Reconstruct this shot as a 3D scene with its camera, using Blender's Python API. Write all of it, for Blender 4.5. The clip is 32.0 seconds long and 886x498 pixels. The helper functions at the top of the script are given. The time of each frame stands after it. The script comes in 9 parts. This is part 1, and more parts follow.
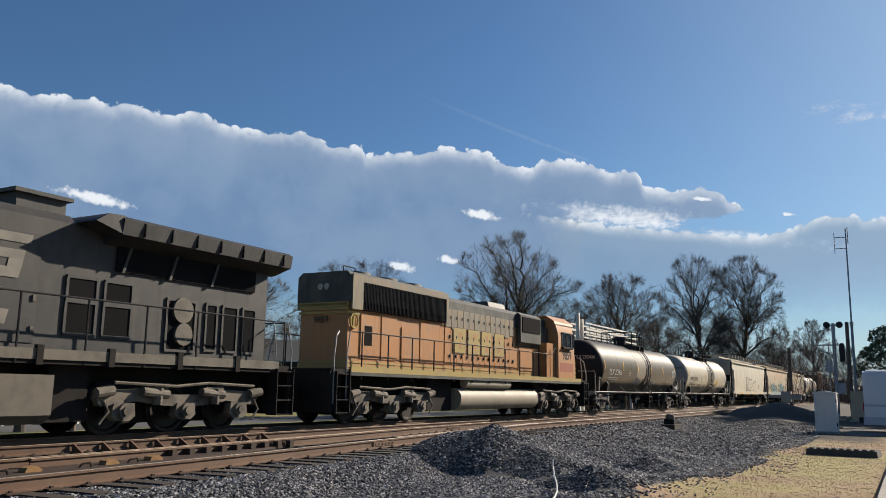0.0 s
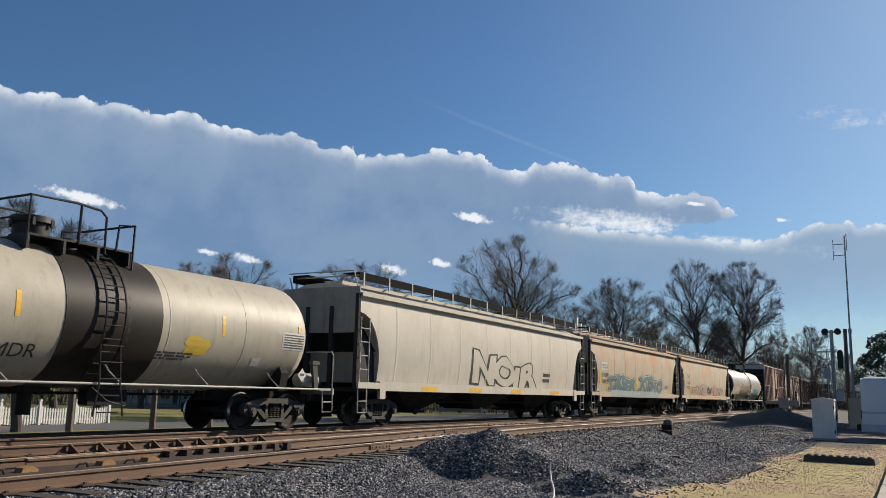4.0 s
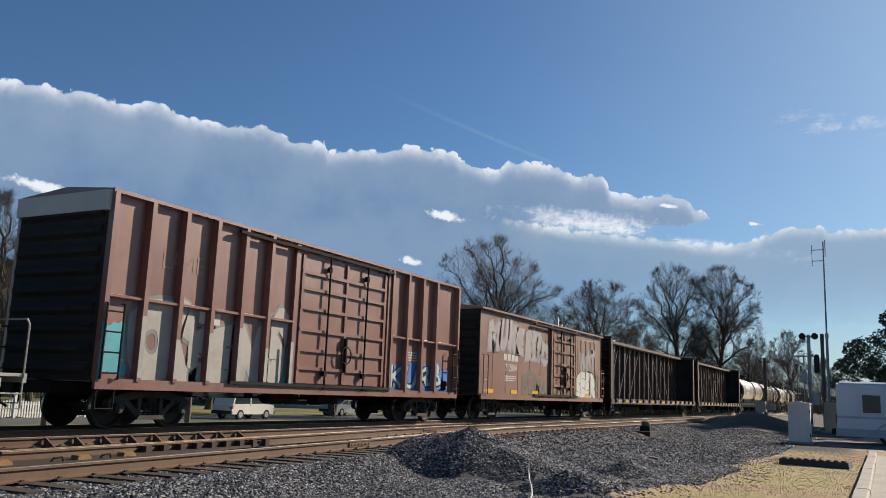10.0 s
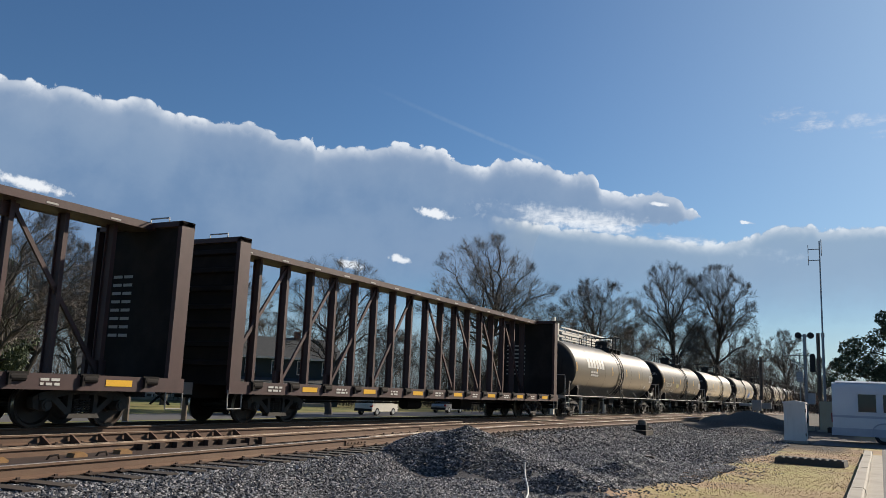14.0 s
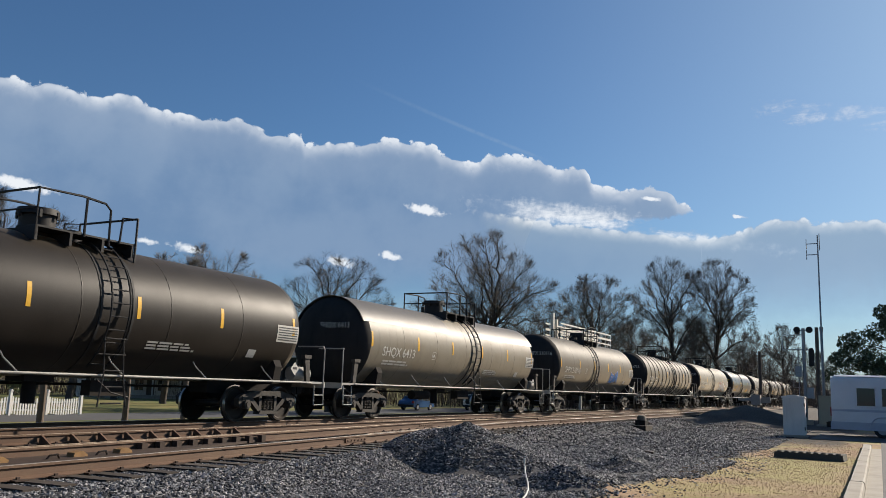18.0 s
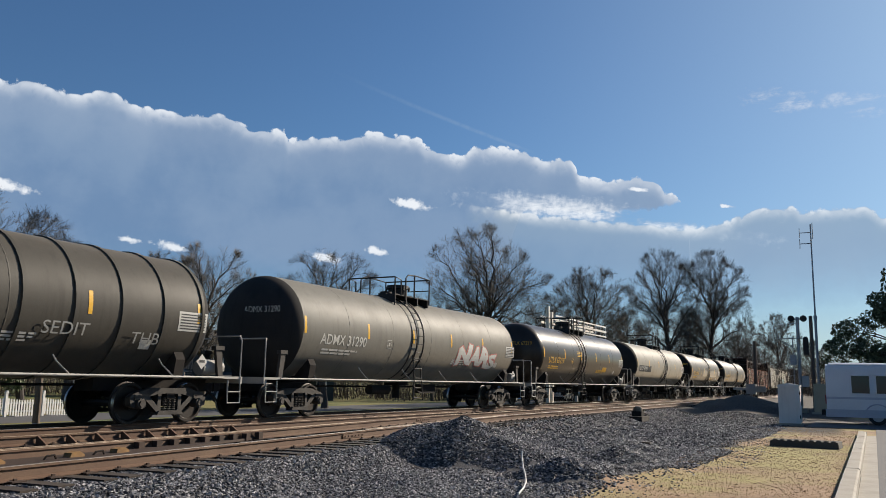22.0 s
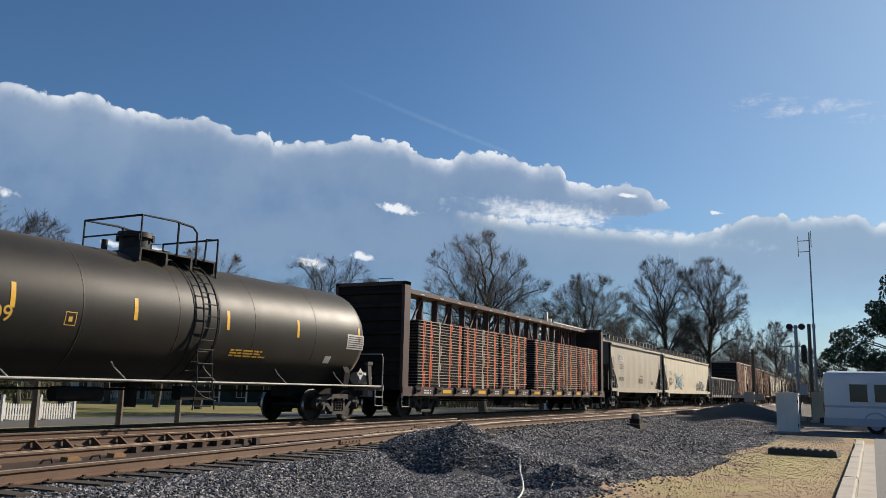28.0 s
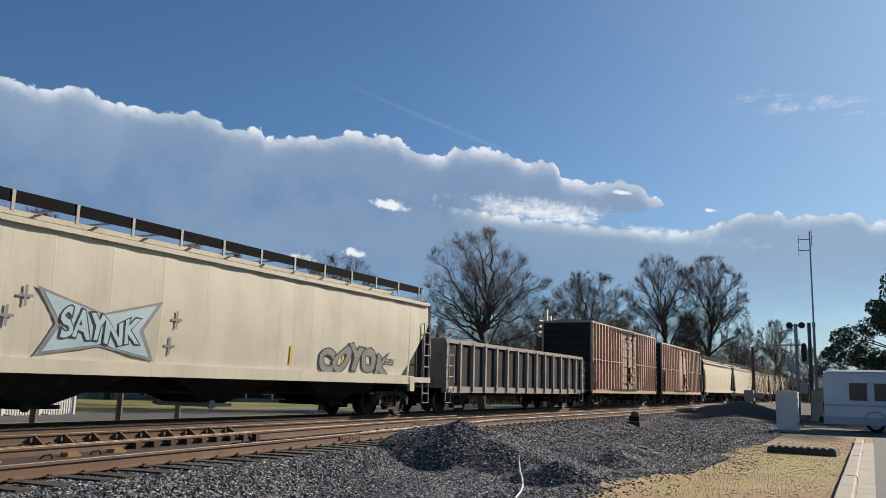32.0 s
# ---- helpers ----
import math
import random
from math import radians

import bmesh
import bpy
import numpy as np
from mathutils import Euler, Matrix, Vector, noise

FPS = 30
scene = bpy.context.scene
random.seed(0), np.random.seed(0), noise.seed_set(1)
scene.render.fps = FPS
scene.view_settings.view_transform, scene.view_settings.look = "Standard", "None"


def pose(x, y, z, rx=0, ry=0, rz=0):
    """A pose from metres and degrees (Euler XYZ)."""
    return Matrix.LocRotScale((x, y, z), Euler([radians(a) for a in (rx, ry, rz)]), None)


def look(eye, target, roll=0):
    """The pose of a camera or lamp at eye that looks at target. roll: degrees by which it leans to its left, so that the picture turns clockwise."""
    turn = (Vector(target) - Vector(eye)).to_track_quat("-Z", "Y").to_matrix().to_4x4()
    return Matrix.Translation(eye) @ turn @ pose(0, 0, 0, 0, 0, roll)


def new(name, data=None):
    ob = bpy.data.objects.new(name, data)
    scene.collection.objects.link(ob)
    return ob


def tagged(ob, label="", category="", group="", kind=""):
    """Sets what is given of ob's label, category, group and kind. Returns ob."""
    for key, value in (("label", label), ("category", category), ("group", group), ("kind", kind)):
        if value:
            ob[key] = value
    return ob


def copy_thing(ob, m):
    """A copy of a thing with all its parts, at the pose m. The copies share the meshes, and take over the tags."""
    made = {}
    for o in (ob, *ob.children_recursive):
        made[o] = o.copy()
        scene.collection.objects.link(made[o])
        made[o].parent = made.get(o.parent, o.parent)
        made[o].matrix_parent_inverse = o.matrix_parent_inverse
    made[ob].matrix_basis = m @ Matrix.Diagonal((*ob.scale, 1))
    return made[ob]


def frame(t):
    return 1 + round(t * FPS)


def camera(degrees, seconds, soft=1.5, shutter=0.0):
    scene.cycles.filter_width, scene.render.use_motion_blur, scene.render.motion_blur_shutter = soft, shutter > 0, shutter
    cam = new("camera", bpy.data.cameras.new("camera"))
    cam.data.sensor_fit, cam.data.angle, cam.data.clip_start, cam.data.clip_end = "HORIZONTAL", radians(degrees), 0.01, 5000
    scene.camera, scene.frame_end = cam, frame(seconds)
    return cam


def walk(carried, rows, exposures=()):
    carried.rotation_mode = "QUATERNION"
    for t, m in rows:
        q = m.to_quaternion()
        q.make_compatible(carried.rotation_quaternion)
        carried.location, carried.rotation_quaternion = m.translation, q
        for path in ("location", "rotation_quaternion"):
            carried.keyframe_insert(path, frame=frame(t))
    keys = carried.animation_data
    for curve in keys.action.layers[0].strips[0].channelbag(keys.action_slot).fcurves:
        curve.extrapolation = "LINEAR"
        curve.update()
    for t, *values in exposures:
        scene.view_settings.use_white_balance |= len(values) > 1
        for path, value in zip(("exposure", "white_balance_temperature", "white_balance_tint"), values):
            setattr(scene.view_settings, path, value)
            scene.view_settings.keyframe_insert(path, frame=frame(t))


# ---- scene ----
# Camera: it stands at the roadside and only turns by hand
EYE = (0.0, 0.0, 1.04)
TURNS = (  # seconds, heading from +y towards +x, tilt up, roll, degrees
    (0, 60.506, 9.688, 0.907),
    (0.5, 60.484, 9.769, 0.899),
    (1, 60.443, 9.831, 0.909),
    (1.5, 60.386, 9.860, 0.937),
    (2, 60.340, 9.870, 0.974),
    (2.5, 60.333, 9.879, 1.047),
    (3, 60.379, 9.886, 1.169),
    (3.5, 60.435, 9.894, 1.262),
    (5.5, 61.068, 10.042, 1.835),
    (6, 61.130, 10.035, 1.868),
    (6.5, 61.210, 9.998, 1.950),
    (7, 61.279, 9.959, 2.016),
    (7.5, 61.355, 9.934, 2.027),
    (8, 61.453, 9.912, 2.020),
    (8.5, 61.562, 9.892, 2.039),
    (9, 61.661, 9.875, 2.085),
    (9.5, 61.743, 9.865, 2.150),
    (10, 61.808, 9.869, 2.218),
    (10.5, 61.858, 9.874, 2.273),
    (11, 61.885, 9.860, 2.336),
    (11.5, 61.902, 9.838, 2.375),
    (12, 61.922, 9.812, 2.384),
    (12.5, 61.945, 9.791, 2.396),
    (13, 61.974, 9.786, 2.396),
    (13.5, 62.007, 9.783, 2.366),
    (14, 62.031, 9.771, 2.330),
    (14.5, 62.041, 9.759, 2.316),
    (16.5, 62.078, 9.672, 2.228),
    (17, 62.094, 9.651, 2.169),
    (17.5, 62.118, 9.614, 2.065),
    (18, 62.146, 9.561, 1.922),
    (18.5, 62.184, 9.501, 1.739),
    (19, 62.242, 9.440, 1.525),
    (19.5, 62.328, 9.369, 1.309),
    (20, 62.408, 9.283, 1.184),
    (20.5, 62.466, 9.213, 1.130),
    (21, 62.516, 9.180, 1.072),
    (21.5, 62.548, 9.172, 1.023),
    (22, 62.556, 9.185, 0.987),
    (22.5, 62.560, 9.227, 0.954),
    (23, 62.574, 9.301, 0.936),
    (23.5, 62.598, 9.394, 0.952),
    (24, 62.625, 9.493, 1.004),
    (24.5, 62.646, 9.579, 1.092),
    (25, 62.655, 9.643, 1.214),
    (25.5, 62.658, 9.680, 1.301),
    (27.5, 62.653, 9.652, 1.313),
    (28, 62.635, 9.606, 1.305),
    (28.5, 62.603, 9.544, 1.295),
    (29, 62.575, 9.485, 1.294),
    (29.5, 62.563, 9.436, 1.304),
    (30, 62.556, 9.399, 1.343),
    (30.5, 62.556, 9.377, 1.417),
    (31, 62.573, 9.372, 1.502),
    (31.5, 62.594, 9.383, 1.544),
    (32, 62.611, 9.405, 1.544),
)


def aim(heading, tilt, roll):
    h, t = radians(heading), radians(tilt)
    way = Vector((math.sin(h) * math.cos(t), math.cos(h) * math.cos(t), math.sin(t)))
    return look(EYE, Vector(EYE) + 10 * way, roll)


cam = camera(56.55, 32.0, soft=0.85, shutter=0.02)
walk(cam, [(t, aim(h, e, r)) for t, h, e, r in TURNS])

# Light: a low winter sun to the side of the track, and a blue sky with a bank of cloud
SUN_AZ, SUN_EL = 114.0, 28.0  # from +y towards +x
scene.view_settings.exposure = 0.585


def sun_lamp():
    lamp = bpy.data.lights.new("sun", "SUN")
    lamp.energy, lamp.angle, lamp.color = 5.0, radians(0.6), (1.0, 0.88, 0.73)
    ob = new("sun", lamp)
    a, e = radians(SUN_AZ), radians(SUN_EL)
    way = Vector((math.sin(a) * math.cos(e), math.cos(a) * math.cos(e), math.sin(e)))
    ob.matrix_world = look(way * 200, (0, 0, 0))


sun_lamp()


class Net:
    """Short hand for node trees: every call adds a node and returns the socket it gives."""

    def __init__(self, tree):
        self.t = tree
        tree.nodes.clear()

    def put(self, socket, value):
        if hasattr(value, "is_linked"):
            self.t.links.new(value, socket)
        elif value is not None:
            socket.default_value = value

    def node(self, kind, ins=(), out=0, operation="", interpolation=""):
        n = self.t.nodes.new(kind)
        if operation:
            n.operation = operation
        if interpolation:
            n.interpolation_type = interpolation
        for k, v in (ins.items() if hasattr(ins, "items") else enumerate(ins)):
            self.put(n.inputs[k], v)
        return n.outputs[out] if len(n.outputs) else None

    def m(self, op, *a):
        return self.node("ShaderNodeMath", a, operation=op)

    def mix(self, f, a, b, how="MIX"):
        n = self.t.nodes.new("ShaderNodeMix")
        n.data_type, n.blend_type = "RGBA", how
        self.put(n.inputs[0], f), self.put(n.inputs[6], a), self.put(n.inputs[7], b)
        return n.outputs[2]

    def ramp(self, f, lo, hi, a=0.0, b=1.0):
        return self.node("ShaderNodeMapRange", (f, lo, hi, a, b), interpolation="SMOOTHSTEP")

    def noise(self, at, scale, detail=4.0, rough=0.55, stretch=None):
        if stretch:
            at = self.node("ShaderNodeVectorMath", (at, stretch), operation="MULTIPLY")
        return self.node("ShaderNodeTexNoise", {"Vector": at, "Scale": scale, "Detail": detail, "Roughness": rough})

    def xyz(self, v):
        n = self.t.nodes.new("ShaderNodeSeparateXYZ")
        self.put(n.inputs[0], v)
        return n.outputs


def rgb(r, g, b):
    return (r, g, b, 1.0)


def build_world():
    w = bpy.data.worlds.new("sky")
    w.use_nodes = True
    scene.world = w
    n = Net(w.node_tree)
    sky = n.t.nodes.new("ShaderNodeTexSky")
    sky.sky_type, sky.sun_disc = "NISHITA", False
    sky.sun_elevation, sky.sun_rotation = radians(SUN_EL), radians(SUN_AZ)
    sky.air_density, sky.dust_density, sky.ozone_density = 1.0, 0.7, 2.0
    clear = n.mix(1.0, sky.outputs[0], rgb(0.69, 1.0, 1.29), "MULTIPLY")
    bg = n.node("ShaderNodeBackground", (clear, 0.0455))
    n.node("ShaderNodeOutputWorld", (bg,))


build_world()


def cloud_material():
    mat = bpy.data.materials.new("cloud_bank")
    mat.use_nodes = True
    n = Net(mat.node_tree)
    obj = n.node("ShaderNodeTexCoord", out=3)
    way = n.node("ShaderNodeVectorMath", (obj,), operation="NORMALIZE")
    x, y, z = n.xyz(way)
    deg = 180 / math.pi
    az = n.m("MULTIPLY", n.m("ARCTAN2", x, y), deg)
    el = n.m("MULTIPLY", n.m("ARCSINE", z), deg)
    at = n.node("ShaderNodeCombineXYZ", (az, el, 0.0))
    big = n.noise(at, 0.16, 6.0, 0.55)
    puff = n.noise(at, 0.5, 6.0, 0.55)
    fine = n.noise(at, 2.2, 5.0, 0.6)
    warp = n.node("ShaderNodeVectorMath", (at, n.node("ShaderNodeCombineXYZ", (n.m("MULTIPLY", puff, 1.6), n.m("MULTIPLY", fine, 0.7), 0.0))), operation="ADD")

    def lobes(scale):  # rounded heads of the cloud
        v = n.t.nodes.new("ShaderNodeTexVoronoi")
        v.voronoi_dimensions = "2D"
        n.put(v.inputs["Vector"], warp), n.put(v.inputs["Scale"], scale)
        return n.m("SUBTRACT", 0.45, v.outputs["Distance"])

    def profile(points):  # height of an edge over the azimuth
        h = points[0][1]
        for (a, p), (b, q) in zip(points, points[1:]):
            h = n.m("ADD", h, n.ramp(az, a, b, 0.0, q - p))
        return h
    head, knob = lobes(0.42), lobes(1.25)
    wob = n.m("ADD", n.m("MULTIPLY", head, 0.28), n.m("ADD", n.m("MULTIPLY", knob, 0.38), n.m("MULTIPLY", n.m("SUBTRACT", fine, 0.5), 0.45)))
    # upper edge of the bank: nearly level, then in steps down to its tip
    edge = profile(((30.9, 18.1), (33.4, 17.9), (36.2, 18.1), (37.2, 17.9), (38.5, 18.2), (41.3, 17.7), (43.0, 18.2), (45.4, 17.4), (47.9, 17.3), (50.1, 17.5), (52.9, 16.7), (54.5, 16.6), (54.9, 16.1), (57.0, 16.4),
                    (58.6, 16.4), (60.2, 16.75), (63.5, 16.5), (64.3, 15.9), (66.5, 15.3), (67.7, 15.95), (70.7, 15.65), (72.4, 14.9), (73.2, 15.1), (73.9, 15.0), (74.7, 13.8), (76.6, 13.5), (78.2, 13.75), (79.2, 13.5), (80.4, 12.5), (81.3, 11.9), (82.0, -20.0)))
    over = n.m("ADD", n.m("SUBTRACT", edge, el), wob)  # degrees below the edge
    under = profile(((68.0, 3.0), (71.0, 11.7), (74.8, 11.3), (78.2, 11.45), (80.0, 11.55), (81.3, 11.9)))
    tip = n.ramp(n.m("ADD", n.m("SUBTRACT", el, under), n.m("MULTIPLY", wob, 0.9)), -0.1, 0.25)
    body = n.m("MULTIPLY", n.ramp(over, 0.0, 0.16), tip)
    low = n.ramp(n.m("ADD", el, n.m("MULTIPLY", n.m("SUBTRACT", big, 0.5), 5.0)), 3.5, 10.0)
    # second, brighter bank low under the tip
    edge2 = profile(((66.5, 12.2), (72.9, 11.3), (76.7, 10.9), (78.2, 10.75), (80.3, 10.4), (81.7, 10.25), (83.8, 10.6), (84.5, 11.0), (85.7, 11.3), (87.5, 11.3), (88.0, 10.95), (89.2, 11.0), (91.5, 11.0), (92.5, 10.3)))
    over2 = n.m("ADD", n.m("SUBTRACT", edge2, el), n.m("MULTIPLY", wob, 0.85))
    bank2 = n.m("MULTIPLY", n.ramp(over2, -0.05, 0.2), n.ramp(n.m("ADD", az, n.m("MULTIPLY", wob, 4.0)), 66.5, 69.5))
    bank2 = n.m("MULTIPLY", bank2, n.ramp(n.m("ADD", el, wob), 2.0, 9.0))

    def blob(a, e, ra, re, rag=0.75, soft=0.35):
        u = n.m("DIVIDE", n.m("SUBTRACT", az, a), ra)
        v = n.m("DIVIDE", n.m("SUBTRACT", n.m("ADD", el, n.m("MULTIPLY", 0.16, n.m("SUBTRACT", az, a))), e), re)
        r = n.m("SQRT", n.m("ADD", n.m("MULTIPLY", u, u), n.m("MULTIPLY", v, v)))
        return n.ramp(n.m("ADD", r, n.m("MULTIPLY", n.m("ADD", wob, n.m("MULTIPLY", n.m("SUBTRACT", fine, 0.5), 2.2)), -rag)), 1.15, soft)

    small = 0.0
    for b in ((37.1, 11.85, 2.3, 0.36), (63.3, 12.1, 1.35, 0.34), (60.9, 8.95, 0.75, 0.26), (57.5, 8.45, 0.95, 0.36), (47.6, 8.75, 1.1, 0.28), (45.1, 9.0, 0.7, 0.2), (83.7, 11.5, 0.5, 0.16), (78.3, 12.85, 0.6, 0.15)):
        small = n.m("MAXIMUM", small, blob(*b))
    streak = n.noise(at, 0.5, 6.0, 0.65, (0.5, 2.2, 1.0))
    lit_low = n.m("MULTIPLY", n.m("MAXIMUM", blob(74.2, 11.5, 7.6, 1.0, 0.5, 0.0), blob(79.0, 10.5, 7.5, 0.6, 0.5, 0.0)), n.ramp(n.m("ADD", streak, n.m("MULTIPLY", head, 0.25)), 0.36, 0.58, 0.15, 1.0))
    # thin ice cloud and a contrail
    ice = n.m("MULTIPLY", n.m("MAXIMUM", blob(87.2, 17.6, 3.0, 1.1, 0.5, 0.0), n.m("MULTIPLY", blob(91.5, 16.9, 4.0, 1.3, 0.5, 0.0), 0.8)), n.ramp(streak, 0.30, 0.62, 0.16, 0.80))
    ice = n.m("MAXIMUM", ice, n.m("MULTIPLY", blob(84.0, 15.05, 2.4, 0.14, 0.3, 0.0), 0.22))
    line = n.m("ABSOLUTE", n.m("SUBTRACT", n.m("ADD", el, n.m("MULTIPLY", 0.377, n.m("SUBTRACT", az, 58.5))), 20.37))
    trail = n.m("MULTIPLY", n.ramp(line, 0.22, 0.02), n.m("MULTIPLY", n.ramp(az, 57.0, 69.0, 0.0, 0.22), n.ramp(az, 72.5, 70.0)))
    trail = n.m("MULTIPLY", trail, n.ramp(fine, 0.25, 0.6, 0.4, 1.0))
    # colours: sunlit rims, blue-grey body
    rim = n.m("MULTIPLY", n.m("POWER", n.ramp(over, 1.7, 0.02), 2.6), n.ramp(n.m("ADD", n.m("ADD", head, knob), fine), 0.25, 0.95, 0.45, 1.0))
    rim = n.m("MAXIMUM", n.m("MULTIPLY", rim, n.ramp(over, -0.1, 0.05)), lit_low)
    grey = n.mix(n.ramp(big, 0.35, 0.65), rgb(0.165, 0.27, 0.445), rgb(0.225, 0.33, 0.495))
    grey = n.mix(n.ramp(over, 4.0, 0.6, 0.0, 0.28), grey, rgb(0.42, 0.50, 0.62))
    col = n.mix(rim, grey, rgb(0.86, 0.90, 0.95))
    rim2 = n.m("MULTIPLY", n.m("POWER", n.ramp(over2, 1.1, 0.0), 1.5), n.ramp(n.m("ADD", n.m("ADD", head, knob), fine), 0.25, 0.9, 0.40, 1.0))
    col2 = n.mix(rim2, rgb(0.29, 0.385, 0.50), rgb(0.92, 0.94, 0.95))
    thick = n.m("MULTIPLY", body, n.m("MULTIPLY", low, 0.93))
    col = n.mix(n.m("MULTIPLY", bank2, n.ramp(over2, -0.1, 2.5, 1.0, 0.4)), col, col2)
    white = n.m("MAXIMUM", n.m("MAXIMUM", small, ice), trail)
    col = n.mix(white, col, rgb(0.90, 0.93, 0.97))
    alpha = n.m("MAXIMUM", n.m("MAXIMUM", thick, n.m("MULTIPLY", bank2, 0.8)), n.m("MULTIPLY", white, 0.85))
    alpha = n.m("MAXIMUM", alpha, n.m("MULTIPLY", lit_low, 0.85))
    # haze towards the horizon
    haze = n.m("MAXIMUM", n.ramp(el, 13.0, -1.0, 0.0, 0.62), n.ramp(az, 62.0, 100.0, 0.0, 0.30))
    col = n.mix(n.ramp(alpha, 0.0, 0.5, 1.0, 0.0), col, rgb(0.42, 0.53, 0.64))
    alpha = n.m("MAXIMUM", alpha, n.m("MULTIPLY", haze, 0.9))
    out = n.node("ShaderNodeMixShader", (alpha, n.node("ShaderNodeBsdfTransparent"), n.node("ShaderNodeEmission", (col, 0.667))))
    n.node("ShaderNodeOutputMaterial", (out,))
    return mat


def link_mesh(name, verts, faces, mat, parent=None, smooth=False):
    me = bpy.data.meshes.new(name)
    me.from_pydata(verts, [], faces)
    me.update()
    if mat:
        me.materials.append(mat)
    if smooth:
        for p in me.polygons:
            p.use_smooth = True
    ob = new(name, me)
    ob.parent = parent
    return ob


def cloud_dome():
    verts, faces = [], []
    na, ne, R = 72, 24, 4200.0
    for j in range(ne + 1):
        for i in range(na + 1):
            a, e = radians(-60 + 158 * i / na), radians(-1 + 50 * j / ne)
            verts.append((R * math.sin(a) * math.cos(e), R * math.cos(a) * math.cos(e), R * math.sin(e)))
    for j in range(ne):
        for i in range(na):
            k = j * (na + 1) + i
            faces.append((k, k + 1, k + na + 2, k + na + 1))
    ob = link_mesh("backdrop", verts, faces, cloud_material(), smooth=True)
    return tagged(ob, "bank of blue-grey cloud with sunlit white rims", "sky", kind="structure")


backdrop = cloud_dome()

# ---- materials ----
def coat(name, base, second=None, amount=0.35, rough=0.6, metal=0.0, scale=1.0, rust=0.0, streak=0.0, bump=0.15, grain=40.0,
         vary=0.0, gloss_var=0.15, spec=0.32, rust_top=None, dust=0.0):
    """Paint, stone or metal: two tones in broad stains, a fine grain, and if asked for rust patches and runs."""
    mat = bpy.data.materials.new(name)
    mat.use_nodes = True
    n = Net(mat.node_tree)
    obj = n.node("ShaderNodeTexCoord", out=3)
    rnd = n.node("ShaderNodeObjectInfo", out=5)
    at = n.node("ShaderNodeVectorMath", (obj, n.node("ShaderNodeCombineXYZ", (n.m("MULTIPLY", rnd, 37.0), 0.0, 0.0))), operation="ADD")
    broad = n.noise(at, 0.9 * scale, 5.0, 0.6)
    fine = n.noise(at, grain * scale, 3.0, 0.6)
    second = second or tuple(c * 0.55 for c in base)
    col = n.mix(n.m("MULTIPLY", n.ramp(broad, 0.38, 0.72), amount), rgb(*base), rgb(*second))
    if streak:
        run = n.noise(at, 2.6 * scale, 4.0, 0.65, (1.6, 1.6, 0.10))
        col = n.mix(n.m("MULTIPLY", n.ramp(run, 0.50, 0.74), streak), col, rgb(*(c * 0.45 for c in base)))
    if rust:
        spot = n.noise(at, 0.8 * scale, 8.0, 0.68, (0.9, 0.9, 0.55))
        ooze = n.noise(at, 3.2 * scale, 4.0, 0.7, (1.4, 1.4, 0.12))
        f = n.ramp(n.m("ADD", n.m("MULTIPLY", spot, 0.7), n.m("MULTIPLY", ooze, 0.3)), 0.63 - 0.17 * rust, 0.74 - 0.15 * rust)
        if rust_top:  # rust gathers below the roof's edge and runs down
            high = n.ramp(n.m("ADD", n.xyz(obj)[2], n.m("MULTIPLY", n.m("SUBTRACT", n.noise(at, 0.7, 3.0, 0.5, (1.0, 1.0, 0.2)), 0.5), 3.0)), rust_top[0], rust_top[1])
            patch = n.ramp(n.noise(at, 0.55, 5.0, 0.55, (1.0, 1.0, 0.55)), 0.46, 0.56)
            f = n.m("MAXIMUM", n.m("MULTIPLY", f, 0.5), n.m("MULTIPLY", n.m("MULTIPLY", high, patch), n.ramp(ooze, 0.25, 0.6, 0.35, 1.0)))
        tone = n.mix(n.ramp(fine, 0.3, 0.7), rgb(0.43, 0.205, 0.075), rgb(0.37, 0.165, 0.060))
        col = n.mix(n.m("MULTIPLY", f, min(0.95, 0.55 + rust)), col, tone)
    col = n.mix(n.ramp(fine, 0.30, 0.75, 0.0, 0.30), col, rgb(*(c * 0.6 for c in base)))
    if vary:
        col = n.mix(1.0, col, n.node("ShaderNodeCombineXYZ", [n.m("ADD", 1.0 - vary, n.m("MULTIPLY", rnd, 2 * vary))] * 3), "MULTIPLY")
    r = n.m("ADD", rough - gloss_var / 2, n.m("MULTIPLY", gloss_var, broad))
    b = n.t.nodes.new("ShaderNodeBsdfPrincipled")
    n.put(b.inputs["Base Color"], col), n.put(b.inputs["Roughness"], r), n.put(b.inputs["Metallic"], metal)
    b.inputs["Specular IOR Level"].default_value = spec
    if dust:  # a film of pale road dust, seen along the surface
        b.inputs["Sheen Weight"].default_value, b.inputs["Sheen Roughness"].default_value = dust, 0.35
        b.inputs["Sheen Tint"].default_value = rgb(1.0, 0.84, 0.62)
    if bump:
        bn = n.t.nodes.new("ShaderNodeBump")
        bn.inputs["Strength"].default_value, bn.inputs["Distance"].default_value = bump, 0.02
        n.put(bn.inputs["Height"], n.m("ADD", fine, n.m("MULTIPLY", broad, 2.0)))
        n.put(b.inputs["Normal"], bn.outputs[0])
    n.node("ShaderNodeOutputMaterial", (b.outputs[0],))
    return mat


